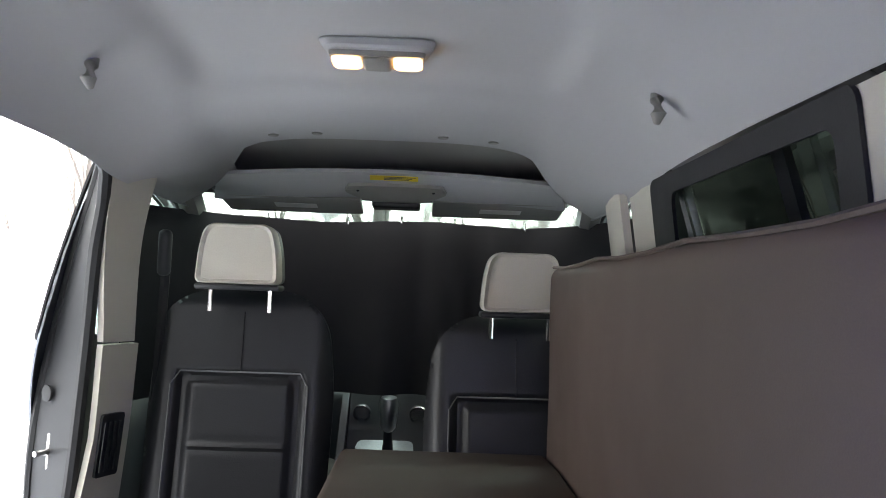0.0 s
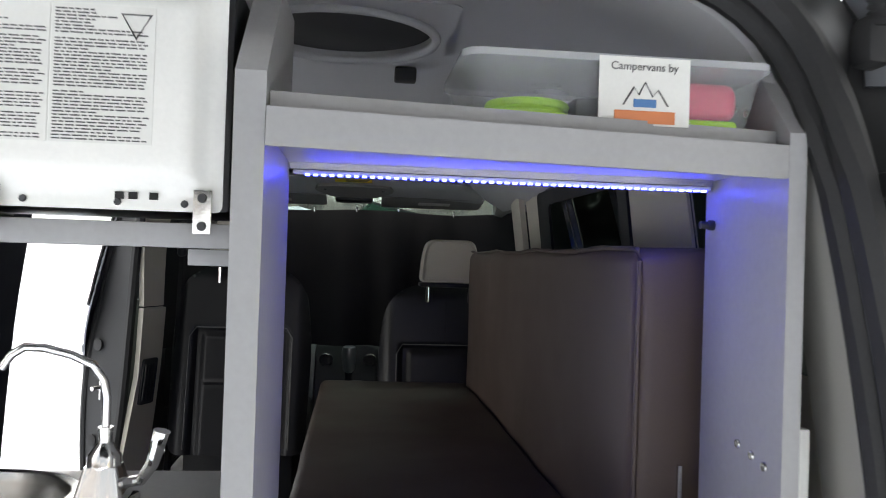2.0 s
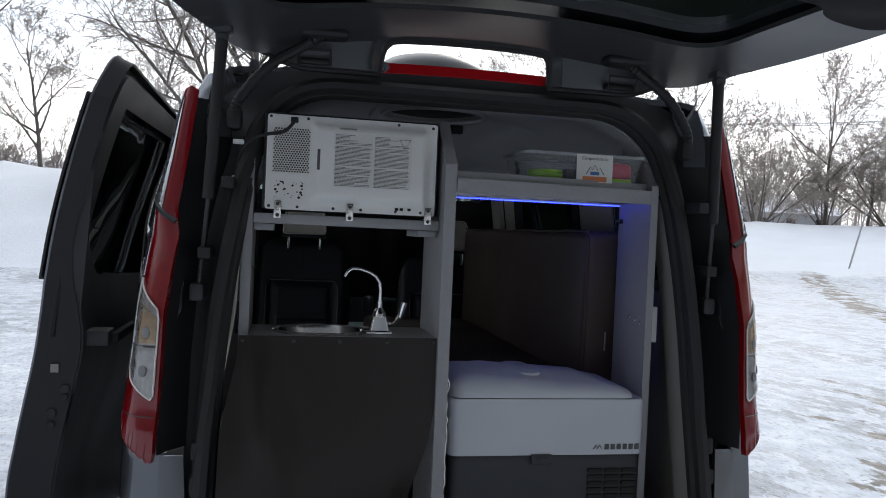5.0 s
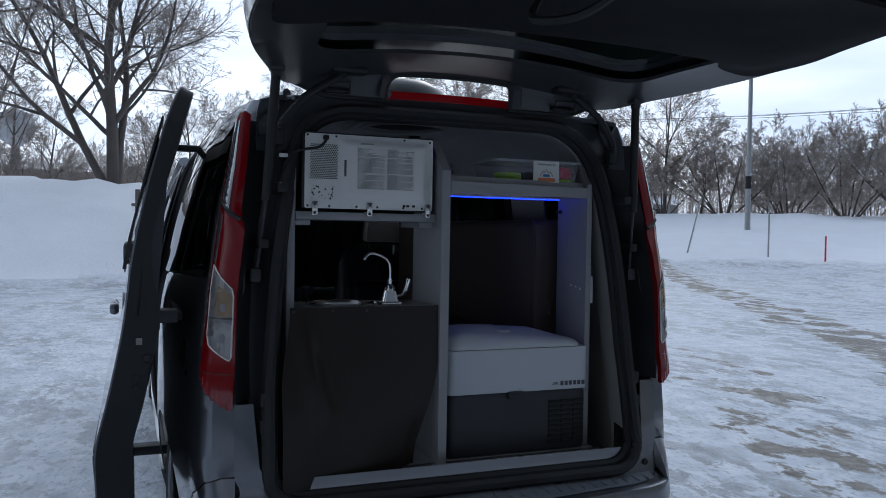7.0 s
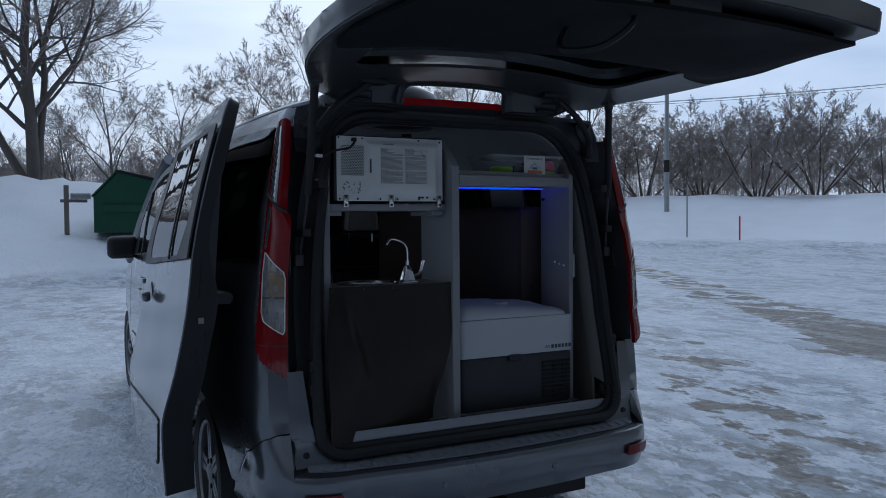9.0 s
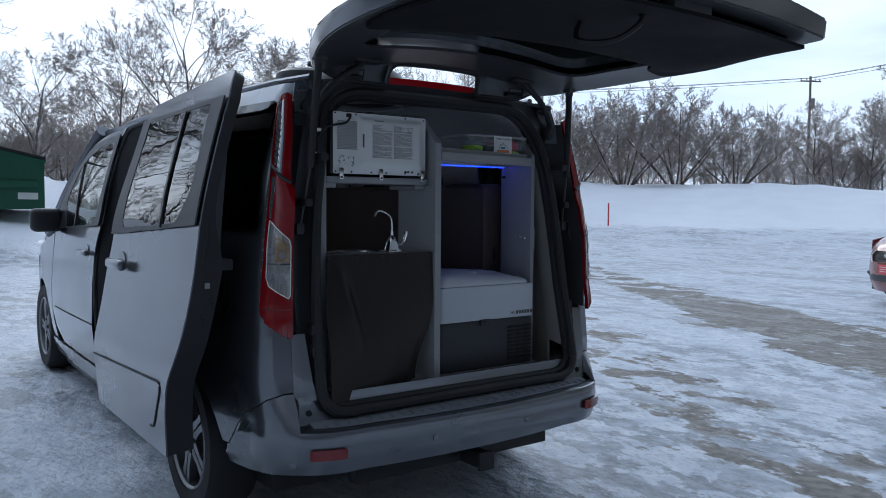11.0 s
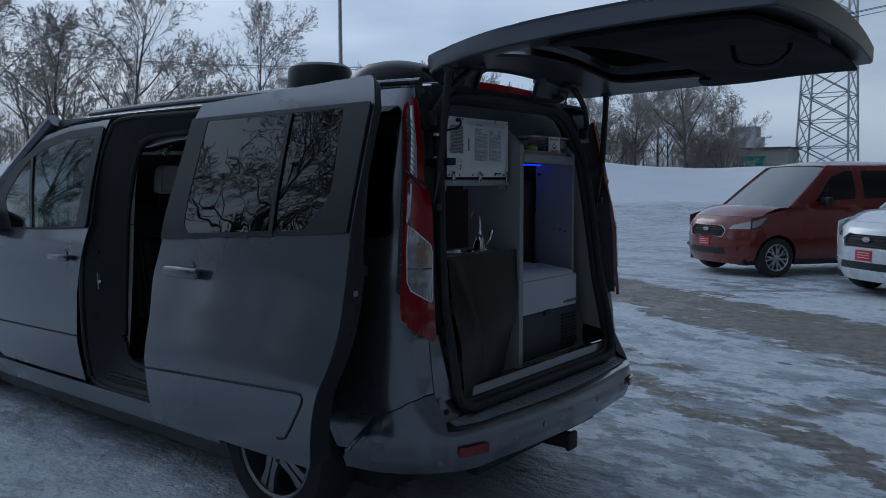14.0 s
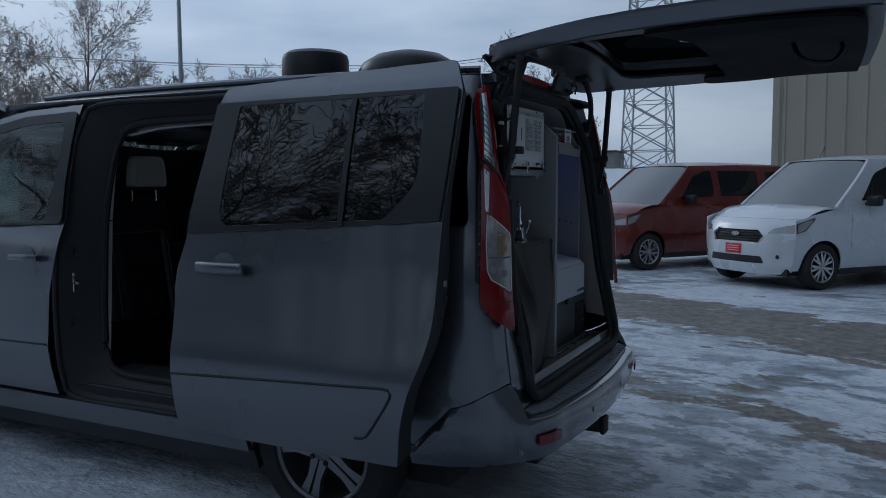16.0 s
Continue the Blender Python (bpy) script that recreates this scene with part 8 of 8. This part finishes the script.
# lattice mast
tw = thing("lattice_tower", "tall grey steel lattice tower", "tower", (104, 21.5, 3))
tx, ty, tz = 104.0, 21.5, 2.5
lev = [(k * 3.2, 3.0 * (1 - k * 0.035)) for k in range(15)]
legs = ((-1, -1), (1, -1), (1, 1), (-1, 1))
for sx, sy in legs:
    part("leg", tube(bmesh.new(), [(tx + sx * w, ty + sy * w, tz + h) for h, w in lev], 0.14, 5), GALV, tw)
for (h0, w0), (h1, w1) in zip(lev, lev[1:]):
    for i in range(4):
        (ax, ay), (bx, by) = legs[i], legs[(i + 1) % 4]
        part("brace", tube(bmesh.new(), [(tx + ax * w0, ty + ay * w0, tz + h0), (tx + bx * w1, ty + by * w1, tz + h1)], 0.08, 4), GALV, tw)
        part("brace", tube(bmesh.new(), [(tx + bx * w0, ty + by * w0, tz + h0), (tx + ax * w1, ty + ay * w1, tz + h1)], 0.08, 4), GALV, tw)
        part("strut", tube(bmesh.new(), [(tx + ax * w1, ty + ay * w1, tz + h1), (tx + bx * w1, ty + by * w1, tz + h1)], 0.06, 4), GALV, tw)

# ---- buildings ----
CLAD = mat("beige_metal_cladding", (0.46, 0.42, 0.33), 0.5, 0.1, 60, 0.06, 0.05, 1.2)
TRIMB = mat("brown_metal_trim", (0.10, 0.07, 0.05), 0.5, 0.1, 60, 0.1, 0.05)
hall = thing("metal_building", "beige metal-clad building with ribbed walls", "building", (27, -12, 0))
HX, HY0, HY1, HH = 18.6, -26.0, 0.35, 6.2
part("wall", bbox((HX, HY0, -0.2), (HX + 16, HY1, HH)), CLAD, hall)
for k in range(58):
    y = HY1 - 0.25 - k * 0.4572
    part("rib", prism([(y - 0.055, HX + 0.002), (y - 0.025, HX - 0.035), (y + 0.025, HX - 0.035), (y + 0.055, HX + 0.002)], lambda v, u: Vector((u, v, 0)), lambda v, u: Vector((u, v, HH))), CLAD, hall)
part("corner_trim", bbox((HX - 0.045, HY1 - 0.14, 0), (HX + 0.12, HY1 + 0.03, HH)), CLAD, hall)
part("eave", bbox((HX - 0.7, HY0 - 0.5, HH), (HX + 16.5, HY1 + 0.6, HH + 0.22)), TRIMB, hall)
part("roof", prism([(HY0 - 0.5, HH + 0.22), (HY1 + 0.6, HH + 0.22), ((HY0 + HY1) / 2, HH + 3.0)], lambda y, z: Vector((HX - 0.7, y, z)), lambda y, z: Vector((HX + 16.5, y, z))), CLAD, hall)

shed = thing("utility_shed", "low pale utility shed beside a fenced yard", "shed", (99, 26, 3))
part("wall", bbox((98, 24.5, 2.6), (103, 31.5, 5.4)), mat("pale_block", (0.33, 0.33, 0.29), 0.8, 0, 30, 0.1, 0.2), shed)
part("roof", bbox((97.7, 24.2, 5.4), (103.3, 31.8, 5.65)), TRIMB, shed)
part("door", bbox((97.95, 29.6, 2.6), (98.05, 30.6, 4.7)), TRIMB, shed)
GREENB = mat("green_steel_box", (0.03, 0.20, 0.16), 0.5, 0, 30, 0.1, 0.1)
gb = thing("green_cabinet", "green steel cabinet in the yard", "cabinet", (95, 27.5, 3))
part("body", bbox((94, 26.6, 2.7), (96, 28.6, 4.4), 0.05), GREENB, gb)
part("lid", bbox((93.9, 26.5, 4.4), (96.1, 28.7, 4.5), 0.03), GREENB, gb)
silo = thing("grain_elevator", "distant pale concrete grain elevator", "silo", (380, 115, 3))
CONC = mat("pale_concrete", (0.42, 0.43, 0.44), 0.9, 0, 2, 0.08, 0.0, 0.2)
for k in range(3):
    part("bin", tube(bmesh.new(), [(380 + k * 2, 113 + k * 7, 0), (380 + k * 2, 113 + k * 7, 22)], 4.2, 16), CONC, silo)
part("head_house", bbox((377, 112, 22), (385, 124, 27)), CONC, silo)
wt = thing("water_tower", "distant pale water tower", "tower", (-36, 290, 0))
part("tank", lathe(bmesh.new(), [(0.5, 27), (5, 30), (6.4, 34), (5, 38), (0.5, 40)], 24, Matrix.Translation((-36, 290, 0))), CONC, wt)
part("stem", tube(bmesh.new(), [(-36, 290, 0), (-36, 290, 29)], [2.4, 1.2], 12), CONC, wt)

for i, (hx, hy) in enumerate(((-22, 92), (-6, 96), (60, 88), (160, 55), (175, 46))):
    z = land(hx, hy)
    ho = thing("far_house", "distant low house with a snowy roof", "house", (hx, hy, z), "far houses")
    part("wall", bbox((hx - 7, hy - 4, z - 0.5), (hx + 7, hy + 4, z + 2.6)), CONC, ho)
    part("roof", prism([(-4.6, 2.5), (4.6, 2.5), (0, 4.6)], lambda y, zz: Vector((hx - 7.6, hy + y, z + zz)), lambda y, zz: Vector((hx + 7.6, hy + y, z + zz))), TRIMB if i % 2 else SNOW, ho)
    for k in (-4, 0, 4):
        part("window", bbox((hx + k - 0.6, hy - 4.05, z + 0.9), (hx + k + 0.6, hy - 3.98, z + 1.9)), BLACK_TRIM, ho)

# yard fence
fence = thing("yard_fence", "thin wire fence on steel posts along the field", "fence", (70, 35, 3))
for k in range(26):
    x, y = 62 + k * 1.5, 38 - k * 0.62
    part("post", tube(bmesh.new(), [(x, y, land(x, y) - 0.2), (x, y, land(x, y) + 1.3)], 0.05, 5), GALV, fence)
for h in (0.5, 1.2):
    part("wire", tube(bmesh.new(), [(62 + k * 1.5, 38 - k * 0.62, land(62 + k * 1.5, 38 - k * 0.62) + h) for k in range(26)], 0.02, 4), GALV, fence)

# marker stakes in the snow
for name, label, foot, top, mt in (("marker_stake", "thin pale marker stake standing in snow", (29.9, 29.5), (0, 0, 2.9), GALV), ("marker_stake", "thin pale marker stake leaning in snow", (26.9, 32.3), (0.5, -0.5, 2.9), GALV), ("marker_stake", "short red marker stake in the snow", (31.8, 27.6), (0, 0, 1.25), PLATE_RED), ("fence_post", "short dark post in the snowy field", (58, 26.6), (0, 0, 1.1), POLE)):
    p = Vector((*foot, land(*foot)))
    st = thing(name, label, "stake", tuple(p), "stakes")
    part("shaft", tube(bmesh.new(), [p - Vector((0, 0, 0.3)), p + Vector(top)], 0.045, 6), mt, st)

# ---- dumpster and mailbox on the bank ----
GREEND = mat("dark_green_steel", (0.012, 0.085, 0.045), 0.5, 0.1, 20, 0.15, 0.15, 2)
dx, dy = 0.95, 20.6
dz = 1.2
dump = thing("dumpster", "dark green steel dumpster half sunk in snow", "dumpster", (dx, dy, dz))
dp = [(-1.05, 0.0), (0.95, 0.0), (0.95, 1.25), (-0.45, 1.58), (-1.05, 0.92)]
turn = Matrix.Translation((dx, dy, dz)) @ Matrix.Rotation(radians(-8), 4, "Z")
at_d = lambda x, y, z: turn @ Vector((x, y, z))
part("body", prism(dp, lambda x, z: at_d(x, -0.95, z), lambda x, z: at_d(x, 0.95, z)), GREEND, dump)
part("lid", prism([(-0.47, 1.59), (0.99, 1.26), (0.99, 1.32), (-0.47, 1.66)], lambda x, z: at_d(x, -0.99, z), lambda x, z: at_d(x, 0.99, z)), RUBBER, dump, "dark sloping lid")
part("front_lid", prism([(-1.08, 0.93), (-0.46, 1.60), (-0.47, 1.65), (-1.10, 0.97)], lambda x, z: at_d(x, -0.99, z), lambda x, z: at_d(x, 0.99, z)), GREEND, dump)
part("fork_pocket", bbox((-0.8, -1.03, 0.55), (0.8, -0.95, 0.72), 0.01, 2, turn), GREEND, dump)
part("rim", bbox((0.90, -1.0, 1.18), (0.99, 1.0, 1.26), 0.01, 2, turn), GREEND, dump)
part("sticker", bbox((0.35, -0.965, 0.25), (0.80, -0.952, 0.42), 0, 2, turn), PAPER, dump)
mb = thing("mailbox", "grey mailbox on a wooden post in the snow", "mailbox", (-0.9, 20.2, 1.0))
mx, my, mz = -0.85, 20.2, land(-0.85, 20.2)
part("post", bbox((mx - 0.06, my - 0.06, mz - 0.2), (mx + 0.06, my + 0.06, 2.45)), POLE, mb)
part("arm", bbox((mx - 0.15, my - 0.05, 2.0), (mx + 0.5, my + 0.05, 2.08)), POLE, mb)
part("box", prism(rounded([(-0.1, 0), (0.1, 0), (0.1, 0.16), (-0.1, 0.16)], [0, 0, 0.09, 0.09]), lambda y, z: Vector((mx + 0.1, my + y, 2.09 + z)), lambda y, z: Vector((mx + 0.58, my + y, 2.09 + z))), GALV, mb)
